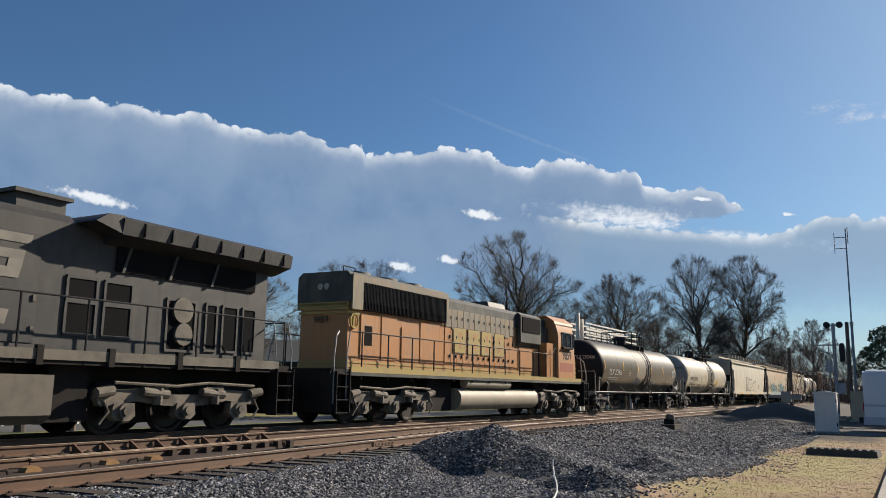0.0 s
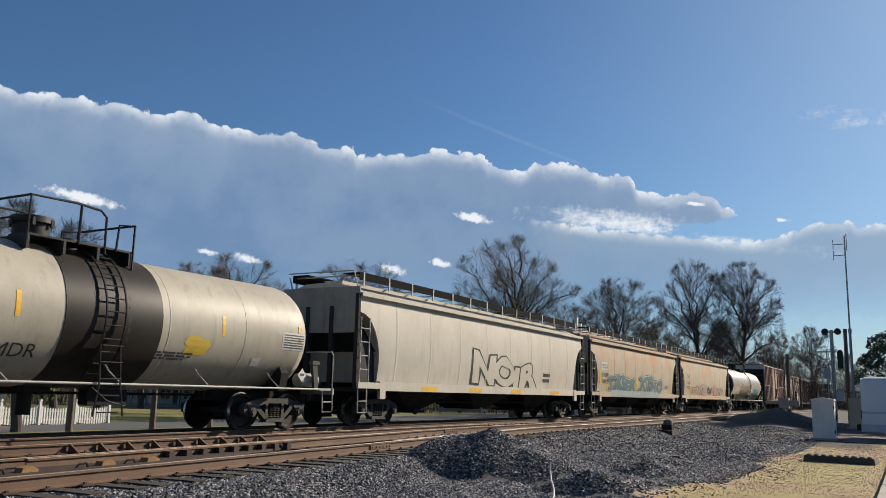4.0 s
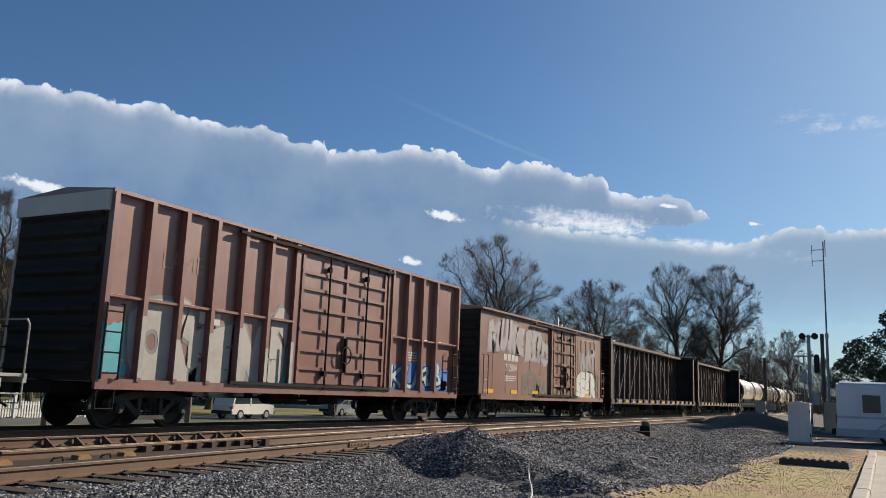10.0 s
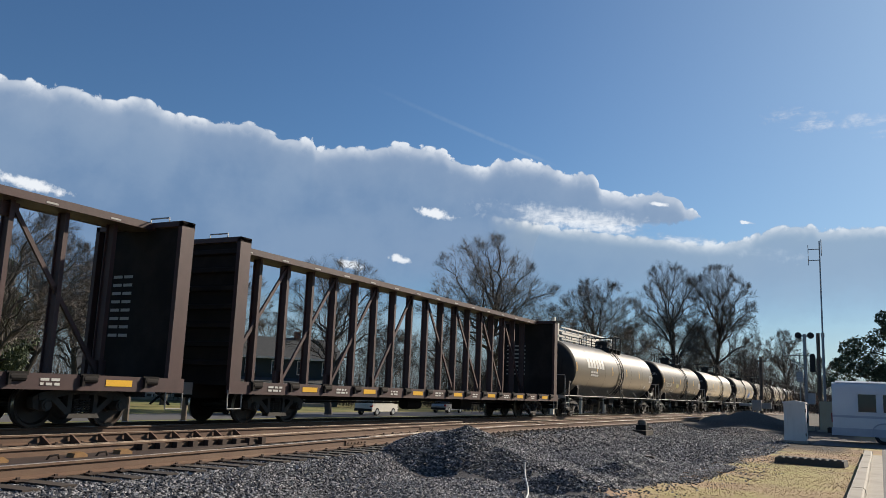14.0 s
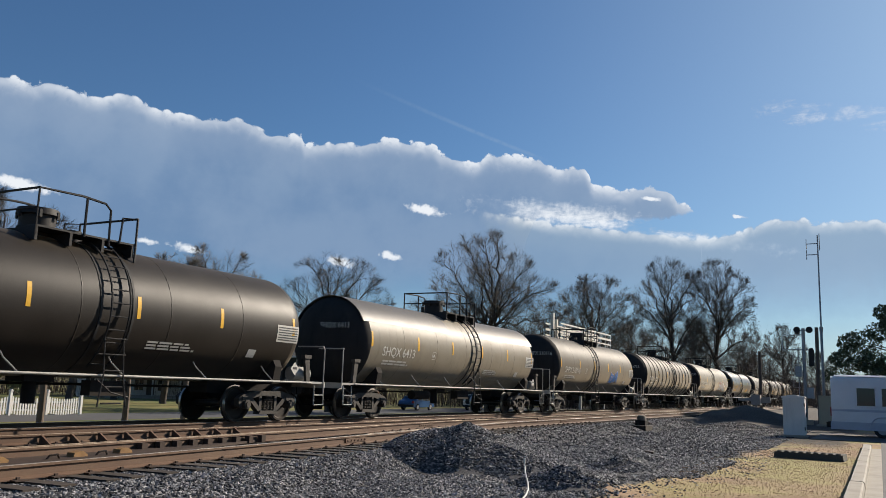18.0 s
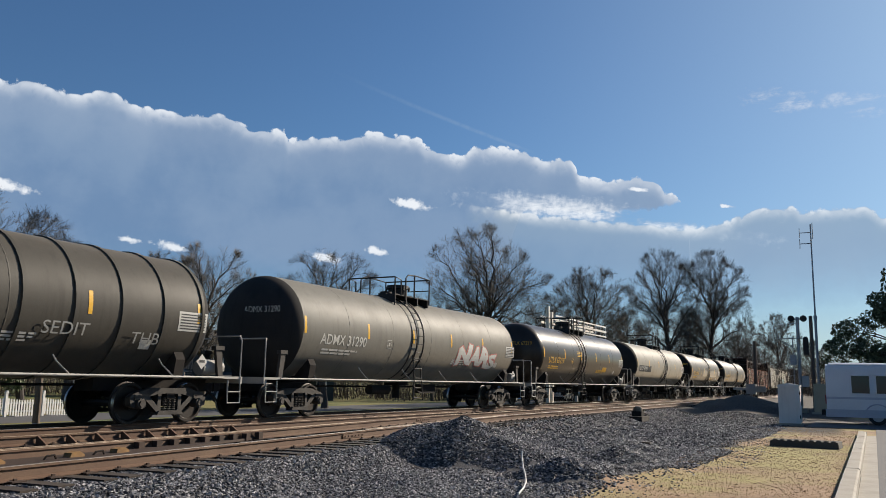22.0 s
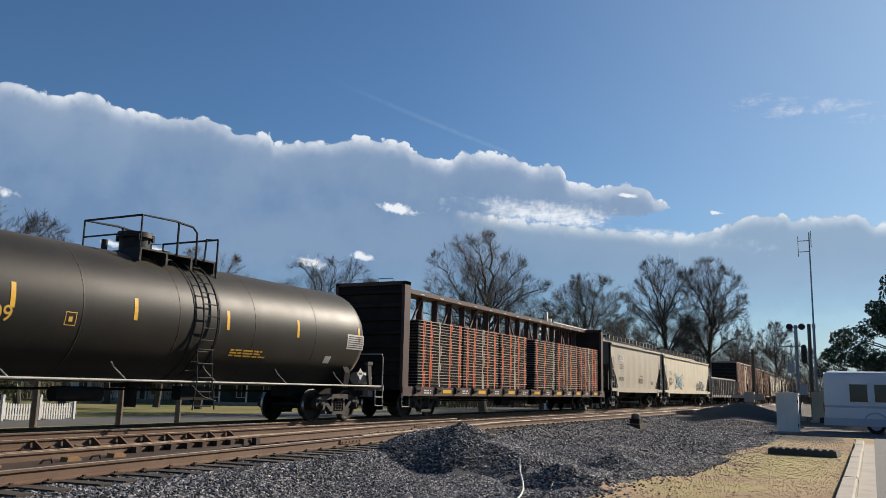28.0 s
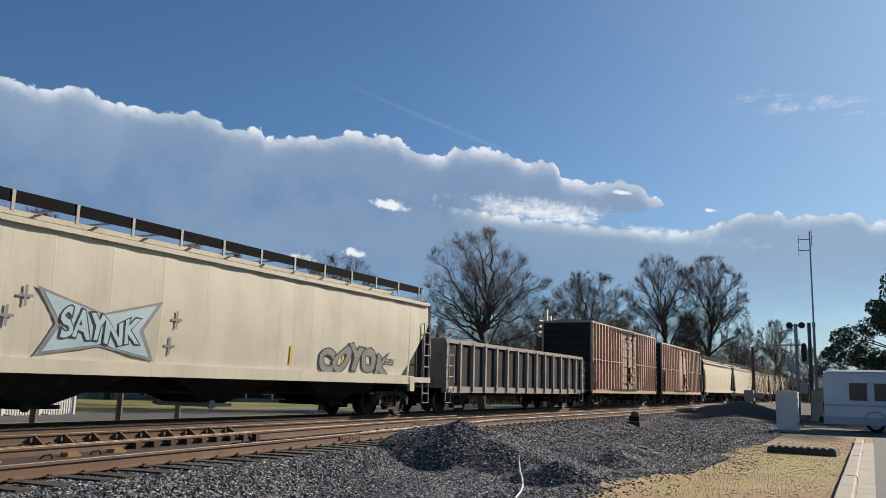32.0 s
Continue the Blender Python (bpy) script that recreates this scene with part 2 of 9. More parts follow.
def islands(name, lo, hi, rough=0.85, spec=0.5, skew=1.0):
    """Loose pieces of one heap: each piece has a tone of its own between lo and hi."""
    mat = bpy.data.materials.new(name)
    mat.use_nodes = True
    n = Net(mat.node_tree)
    rnd = n.node("ShaderNodeNewGeometry", out=8)
    fine = n.noise(n.node("ShaderNodeTexCoord", out=3), 60.0, 3.0)
    col = n.mix(n.m("POWER", rnd, skew), rgb(*lo), rgb(*hi))
    col = n.mix(n.ramp(fine, 0.3, 0.7, 0.0, 0.4), col, rgb(*(c * 0.6 for c in lo)))
    b = n.t.nodes.new("ShaderNodeBsdfPrincipled")
    n.put(b.inputs["Base Color"], col)
    b.inputs["Roughness"].default_value = rough
    b.inputs["Specular IOR Level"].default_value = spec
    n.node("ShaderNodeOutputMaterial", (b.outputs[0],))
    return mat


def glass(name, tint=(0.02, 0.03, 0.04)):
    mat = bpy.data.materials.new(name)
    mat.use_nodes = True
    b = mat.node_tree.nodes["Principled BSDF"]
    b.inputs["Base Color"].default_value, b.inputs["Roughness"].default_value = rgb(*tint), 0.06
    b.inputs["IOR"].default_value = 1.5
    return mat


GRATING = coat("black_grating", (0.012, 0.012, 0.013), (0.02, 0.02, 0.02), 0.5, 0.95, spec=0.05)
# near-black coat that puts the shade of car ends into their colour
SHADE_DARK = coat("shade_dark_paint", (0.030, 0.029, 0.029), (0.05, 0.047, 0.043), 0.6, 0.8, streak=0.4, spec=0.12)
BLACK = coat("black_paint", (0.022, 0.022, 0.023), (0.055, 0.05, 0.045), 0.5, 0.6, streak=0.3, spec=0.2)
UNDER = coat("grimy_steel", (0.020, 0.018, 0.017), (0.05, 0.042, 0.036), 0.6, 0.85, rust=0.05, spec=0.12)
TRUCK = coat("dusty_cast_steel", (0.055, 0.048, 0.041), (0.014, 0.013, 0.012), 0.7, 0.7, rust=0.08, scale=2.5)
WHEEL = coat("wheel_steel", (0.028, 0.023, 0.02), (0.06, 0.042, 0.03), 0.5, 0.55, metal=0.4, rust=0.2)
TREAD = coat("worn_tread", (0.42, 0.40, 0.37), None, 0.2, 0.28, metal=0.9)
LIGHT = coat("pale_grey_paint", (0.38, 0.37, 0.34), (0.22, 0.21, 0.18), 0.4, 0.6, rust=0.06)
YELLOW = coat("reflective_yellow", (0.75, 0.42, 0.03), (0.45, 0.25, 0.03), 0.25, 0.45, bump=0.05)
WHITE = coat("white_lettering", (0.55, 0.54, 0.50), (0.36, 0.35, 0.32), 0.4, 0.6, bump=0.0)
DARKTEXT = coat("dark_lettering", (0.05, 0.05, 0.05), (0.12, 0.11, 0.10), 0.4, 0.6, bump=0.0)
GOLD = coat("yellow_lettering", (0.70, 0.42, 0.06), (0.45, 0.28, 0.06), 0.4, 0.6, bump=0.0)
GLASS = glass("window_glass")


# ---- mesh building ----
class Build:
    def __init__(self):
        self.v, self.f = [], []

    def add(self, verts, faces):
        k = len(self.v)
        self.v += [tuple(p) for p in verts]
        self.f += [tuple(i + k for i in f) for f in faces]
        return self

    def box(self, x0, x1, y0, y1, z0, z1):
        v = [(x, y, z) for x in (x0, x1) for y in (y0, y1) for z in (z0, z1)]
        return self.add(v, [(0, 1, 3, 2), (4, 6, 7, 5), (0, 4, 5, 1), (2, 3, 7, 6), (0, 2, 6, 4), (1, 5, 7, 3)])

    def prism(self, poly, axis, a, b):
        def at(p, q):
            return {"x": (q, p[0], p[1]), "y": (p[0], q, p[1]), "z": (p[0], p[1], q)}[axis]
        n = len(poly)
        v = [at(p, a) for p in poly] + [at(p, b) for p in poly]
        return self.add(v, [tuple(range(n))[::-1], tuple(range(n, 2 * n))] + [(i, (i + 1) % n, (i + 1) % n + n, i + n) for i in range(n)])

    def tube(self, pts, r, n=6):
        pts = [Vector(p) for p in pts]
        rings = []
        up = None
        for i, p in enumerate(pts):
            d = (pts[min(i + 1, len(pts) - 1)] - pts[max(i - 1, 0)]).normalized()
            if up is None:
                up = d.orthogonal().normalized()
            up = (up - d * up.dot(d)).normalized()
            side = d.cross(up)
            rr = r[i] if hasattr(r, "__len__") else r
            rings.append([p + rr * (math.cos(a) * up + math.sin(a) * side) for a in (2 * math.pi * k / n for k in range(n))])
        v = [q for ring in rings for q in ring]
        f = [(i * n + k, i * n + (k + 1) % n, (i + 1) * n + (k + 1) % n, (i + 1) * n + k) for i in range(len(pts) - 1) for k in range(n)]
        f += [tuple(range(n))[::-1], tuple(range(len(v) - n, len(v)))]
        return self.add(v, f)

    def cyl(self, p, q, r, n=14):
        return self.tube((p, q), r, n)

    def lathe(self, prof, yc, zc, n=32, a0=0.0, a1=2 * math.pi):
        """Profile (x, radius) turned about an axis along x; a0, a1: a sector, from +z."""
        full = a1 - a0 > 6.28
        m = n if full else n + 1
        v = []
        for x, r in prof:
            for k in range(m):
                a = a0 + (a1 - a0) * k / n
                v.append((x, yc - r * math.sin(a), zc + r * math.cos(a)))
        f = []
        for i in range(len(prof) - 1):
            for k in range(n):
                k2 = (k + 1) % m if full else k + 1
                f.append((i * m + k, i * m + k2, (i + 1) * m + k2, (i + 1) * m + k))
        return self.add(v, f)

    def mesh(self, name, mat, smooth=True):
        me = bpy.data.meshes.new(name)
        me.from_pydata(self.v, [], self.f)
        bm = bmesh.new()
        bm.from_mesh(me)
        bmesh.ops.recalc_face_normals(bm, faces=bm.faces)
        bm.to_mesh(me)
        bm.free()
        if smooth:
            me.polygons.foreach_set("use_smooth", [True] * len(me.polygons))
            me.set_sharp_from_angle(angle=radians(34))
        if mat:
            me.materials.append(mat)
        return me


def part(name, shape, mat, parent, label="", at=None):
    """One mesh object under a thing or under a part. shape: a Build or a mesh that alike parts share."""
    me = shape.mesh(name, mat) if hasattr(shape, "f") else shape
    ob = new(name, me)
    ob.parent = parent
    if at is not None:
        ob.matrix_basis = at
    if label:
        ob["label"] = label
    return ob


def thing(name, at, label, category, group="", kind=""):
    ob = new(name)
    ob.empty_display_size = 0.3
    ob.matrix_basis = at
    return tagged(ob, label, category, group, kind)


MESHES = {}


def once(key, make):
    """A mesh that is built the first time it is asked for."""
    if key not in MESHES:
        MESHES[key] = make()
    return MESHES[key]


# ---- lettering ----
FONTS = {}


def glyphs(text, fat=0.0):
    """Flat letters of height about 0.7 of the size 1, from the built-in font."""
    if (text, fat) not in FONTS:
        cu = bpy.data.curves.new("letters", "FONT")
        cu.body, cu.size, cu.offset, cu.resolution_u, cu.fill_mode = text, 1.0, fat, 3, "FRONT"
        ob = new("letters", cu)
        bpy.context.view_layer.update()
        me = bpy.data.meshes.new_from_object(ob.evaluated_get(bpy.context.evaluated_depsgraph_get()))
        vs, fs = [tuple(v.co[:2]) for v in me.vertices], [tuple(p.vertices) for p in me.polygons]
        bpy.data.objects.remove(ob)
        bpy.data.curves.remove(cu)
        bpy.data.meshes.remove(me)
        FONTS[text, fat] = (vs, fs)
    return FONTS[text, fat]


class Side:
    """The near side of a car as a surface to letter on: flat at y, or round a tank with its centre at z and a radius."""

    def __init__(self, y=-1.5, z=None, radius=None, bulge=0.0):
        self.y, self.z, self.radius, self.bulge = y, z, radius, bulge

    def at(self, x, z, off):
        if self.radius is None:
            return (x, self.y + self.bulge * ((z - 2.7) / 1.3) ** 2 - off, z)
        a = (z - self.z) / self.radius
        return (x, -(self.radius + off) * math.cos(a), self.z + (self.radius + off) * math.sin(a))


def cut_flat(vs, fs, step):
    bm = bmesh.new()
    pts = [bm.verts.new((x, z, 0)) for x, z in vs]
    for f in fs:
        if len(set(f)) == len(f):
            try:
                bm.faces.new([pts[i] for i in f])
            except ValueError:
                pass
    lo, hi = min(z for _, z in vs), max(z for _, z in vs)
    z = math.floor(lo / step) * step + step
    while z < hi:
        bmesh.ops.bisect_plane(bm, geom=bm.verts[:] + bm.edges[:] + bm.faces[:], plane_co=(0, z, 0), plane_no=(0, 1, 0))
        z += step
    bm.verts.ensure_lookup_table()
    out = [(v.co.x, v.co.y) for v in bm.verts], [tuple(v.index for v in f.verts) for f in bm.faces]
    bm.verts.index_update()
    out = [(v.co.x, v.co.y) for v in bm.verts], [tuple(v.index for v in f.verts) for f in bm.faces]
    bm.free()
    return out


def decal(parent, name, vs, fs, side, off, mat, label=""):
    if side.radius is not None or side.bulge:
        vs, fs = cut_flat(vs, fs, 0.14 if side.radius else 0.25)
    b = Build().add([side.at(x, z, off) for x, z in vs], fs)
    me = bpy.data.meshes.new(name)
    me.from_pydata(b.v, [], b.f)
    me.materials.append(mat)
    return part(name, me, mat, parent, label)


def letter(parent, text, x, z, size, mat, side, fat=0.008, wide=1.0, off=0.006, name="lettering", label=""):
    vs, fs = glyphs(text, fat)
    s = size / 0.7
    return decal(parent, name, [(x + p * s * wide, z + q * s) for p, q in vs], fs, side, off, mat, label)


def rects(parent, name, items, side, mat, off=0.005, label=""):
    if len(items) > 1 and name in ("reflector", "lettering_bar", "mark_panel"):
        return [rects(parent, name, [q], side, mat, off, label) for q in items]
    vs, fs = [], []
    for x0, x1, z0, z1 in items:
        k = len(vs)
        vs += [(x0, z0), (x1, z0), (x1, z1), (x0, z1)]
        fs.append((k, k + 1, k + 2, k + 3))
    return decal(parent, name, vs, fs, side, off, mat, label)


def small_print(parent, x, z, w, rows, mat, side, h=0.05, seed=1):
    """Print too small to read, as bars."""
    rng = random.Random(seed)
    items = []
    for r in range(rows):
        p, zz = x, z - r * h * 1.7
        end = x + w * rng.uniform(0.75, 1.0)
        while p < end - 0.05:
            q = min(end, p + rng.uniform(0.1, 0.35) * (0.4 + w / 2))
            items.append((p, q, zz - h, zz))
            p = q + 0.05
    return rects(parent, "small_print", items, side, mat)


def blob(parent, name, x0, x1, z0, z1, side, mat, seed, off=0.003, n=40, rag=0.18, label=""):
    """A sprayed cloud of paint with a ragged outline."""
    rng = random.Random(seed)
    ph = [rng.uniform(0, 6.28) for _ in range(6)]
    cx, cz = (x0 + x1) / 2, (z0 + z1) / 2
    pts = []
    for k in range(n):
        a = 2 * math.pi * k / n
        r = 1 + rag * (math.sin(3 * a + ph[0]) + 0.7 * math.sin(5 * a + ph[1]) + 0.5 * math.sin(9 * a + ph[2]) + 0.4 * math.sin(14 * a + ph[3])) / 1.6
        sq = (abs(math.cos(a)) ** 4 + abs(math.sin(a)) ** 4) ** -0.25
        pts.append((cx + (x1 - x0) / 2 * math.cos(a) * sq * r / 1.1, cz + (z1 - z0) / 2 * math.sin(a) * sq * r / 1.1))
    vs = [(cx, cz)] + pts
    return decal(parent, name, vs, [(0, 1 + k, 1 + (k + 1) % n) for k in range(n)], side, off, mat, label)


def spray(name, c, c2=None):
    return coat(name, c, c2 or tuple(0.6 * q for q in c), 0.5, 0.6, scale=2.0, bump=0.0)


def graffiti(parent, text, x, z, size, side, fill, edge, seed=1, wide=1.0, glow=None, fat=0.055, lean=0.12, length=None, line=None):
    """A painted tag: fat outlined letters, jostled, over a ragged cloud."""
    rng = random.Random(seed)
    rise = [rng.uniform(-0.08, 0.08) for _ in range(9)]
    s = size / 0.7

    if length:
        wide = length / (max(p for p, _ in glyphs(text, fat)[0]) * s)

    def bend(p, q):
        w = math.sin(p * 2.1 + rise[0] * 40) * 0.07 + math.sin(p * 5.3 + rise[1] * 50) * 0.04
        return (x + (p + lean * q + 0.05 * math.sin(q * 7 + p * 3)) * s * wide, z + (q * (1 + 1.5 * w) + w) * s)
    span = max(p for p, _ in glyphs(text, fat)[0]) * s * wide
    if glow:
        blob(parent, "spray_cloud", x - 0.12 * size, x + span + 0.2 * size, z - 0.22 * size, z + 1.25 * size, side, glow, seed, 0.003, 72, 0.10)
    coats = ((fat + 0.045, edge, 0.006), (fat + 0.012, line, 0.009), (fat - 0.008, fill, 0.012)) if line else ((fat + 0.045, edge, 0.006), (fat, fill, 0.011))
    for k, (f, m, off) in enumerate(coats):
        vs, fs = glyphs(text, f)
        decal(parent, "graffiti" if k else "graffiti_outline", [bend(p, q) for p, q in vs], fs, side, off, m)

# ---- the train ----
SPEED, TRACK_Y = 14.458, 15.54
RUNNING = []  # things that go with the train: (thing, place along the track at 0 s)
WHEELSETS = {}  # axle place on its truck: wheelsets that turn alike


def wheelset_mesh():
    b = Build().cyl((0, -0.95, 0), (0, 0.95, 0), 0.075, 10)
    for s in (-1, 1):
        prof = [(0.66, 0.10), (0.69, 0.12), (0.70, 0.36), (0.675, 0.40), (0.675, 0.485), (0.70, 0.487), (0.715, 0.460), (0.80, 0.452), (0.80, 0.40), (0.745, 0.36), (0.735, 0.15), (0.80, 0.12), (0.80, 0.0)]
        v, f, n = [], [], 28
        for y, r in prof:
            v += [(r * math.cos(2 * math.pi * k / n), s * y, r * math.sin(2 * math.pi * k / n)) for k in range(n)]
        f += [(i * n + k, i * n + (k + 1) % n, (i + 1) * n + (k + 1) % n, (i + 1) * n + k) for i in range(len(prof) - 1) for k in range(n)]
        b.add(v, f)
        for k in range(3):  # cap bolts on the axle's end
            a = k * 2.094
            b.cyl((0.05 * math.cos(a), s * 0.95, 0.05 * math.sin(a)), (0.05 * math.cos(a), s * 0.97, 0.05 * math.sin(a)), 0.014, 6)
    me = b.mesh("wheelset", WHEEL)
    me.materials.append(TREAD)
    for p in me.polygons:  # the running surface is worn bright
        r = math.hypot(p.center[0], p.center[2])
        if 0.448 < r < 0.47 and 0.70 < abs(p.center[1]) < 0.81:
            p.material_index = 1
    return me


def side_frame_mesh():
    b = Build()
    y0, y1 = -0.09, 0.07
    top = [(-1.16, 0.60), (-1.02, 0.69), (-0.55, 0.80), (0.55, 0.80), (1.02, 0.69), (1.16, 0.60), (1.10, 0.53), (0.72, 0.58), (0.34, 0.67), (-0.34, 0.67), (-0.72, 0.58), (-1.10, 0.53)]
    b.prism(top, "y", y0, y1)
    for s in (-1, 1):
        b.prism([(s * 0.80, 0.60), (s * 0.70, 0.52), (s * 0.38, 0.27), (s * 0.30, 0.20), (s * 0.24, 0.30), (s * 0.36, 0.40), (s * 0.62, 0.62)], "y", y0, y1)
        b.box(s * 0.31 - 0.05, s * 0.31 + 0.05, y0, y1, 0.24, 0.70)
        b.box(s * 0.89 - 0.15, s * 0.89 + 0.15, y0 - 0.02, y1, 0.55, 0.66)
        b.cyl((s * 0.89, -0.17, 0.457), (s * 0.89, 0.06, 0.457), 0.115, 14)
        b.cyl((s * 0.89, -0.20, 0.457), (s * 0.89, -0.16, 0.457), 0.075, 10)
        b.prism([(s * 1.00, 0.36), (s * 1.13, 0.40), (s * 1.16, 0.58), (s * 1.02, 0.58)], "y", y0, y1)
    b.prism([(-0.40, 0.20), (0.40, 0.20), (0.34, 0.29), (-0.34, 0.29)], "y", y0 - 0.05, y1)
    return b.mesh("side_frame", TRUCK)


def spring_mesh():
    pts = [(0.052 * math.cos(a), -0.05 + 0.052 * math.sin(a), 0.29 + 0.30 * k / 40) for k, a in ((k, k * 0.95) for k in range(41))]
    return Build().tube(pts, 0.016, 4).mesh("spring", TRUCK)


def truck(car, x):
    """A four-wheel truck: bolster, two side frames, springs, two wheelsets."""
    def bolster():
        b = Build().box(-0.22, 0.22, -0.98, 0.98, 0.58, 0.78).box(-0.12, 0.12, -1.12, 1.12, 0.56, 0.68).cyl((0, 0, 0.7), (0, 0, 0.9), 0.2, 14)
        b.box(-0.9, -0.82, -0.9, 0.9, 0.36, 0.44).box(0.82, 0.9, -0.9, 0.9, 0.36, 0.44)  # brake beams
        return b.mesh("truck", UNDER)
    t = part("truck", once("bolster", bolster), UNDER, car, "", pose(x, 0, 0))
    for s in (-1, 1):
        turn = pose(0, s * 1.0, 0, 0, 0, 0 if s < 0 else 180)
        part("side_frame", once("side_frame", side_frame_mesh), TRUCK, t, "", turn)
        for q in (-0.14, 0.0, 0.14):
            part("spring", once("spring", spring_mesh), TRUCK, t, "", turn @ pose(q, 0, 0))
        w = part("wheelset", once("wheelset", wheelset_mesh), WHEEL, t, "", pose(s * 0.89, 0, 0.457))
        WHEELSETS.setdefault(s * 0.89, []).append(w)
    return t


def coupler(car, x):
    def make():
        b = Build().box(-0.75, 0.0, -0.09, 0.09, 0.76, 0.94)
        b.prism([(0.0, -0.12), (0.14, -0.16), (0.26, -0.10), (0.20, 0.02), (0.24, 0.14), (0.10, 0.18), (0.0, 0.12)], "z", 0.70, 1.0)
        b.tube([(-0.2, -0.3, 0.75), (0.1, -0.32, 0.55), (0.35, -0.2, 0.45)], 0.028, 6)
        return b.mesh("coupler", UNDER)
    part("coupler", once("coupler", make), UNDER, car, "", pose(x, 0, 0, 0, 0, 0 if x > 0 else 180))


def ladder_shape(x0, x1, y, z0, z1, step=0.38, r=0.016, off=0.08):
    b = Build()
    for x in (x0, x1):
        b.tube([(x, y + off, z0), (x, y, z0), (x, y, z1), (x, y + off, z1)], r * 1.3, 6)
    k = z0 + 0.12
    while k < z1 - 0.05:
        b.cyl((x0, y, k), (x1, y, k), r, 6)
        k += step
    return b


def running(car, place):
    RUNNING.append((car, place))
    return car


def arc(z, r, a0, a1, n, x=0.0):
    """Points round a tank, angle from the near horizontal upwards, degrees."""
    return [(x, -r * math.cos(a), z + r * math.sin(a)) for a in (radians(a0 + (a1 - a0) * k / n) for k in range(n + 1))]


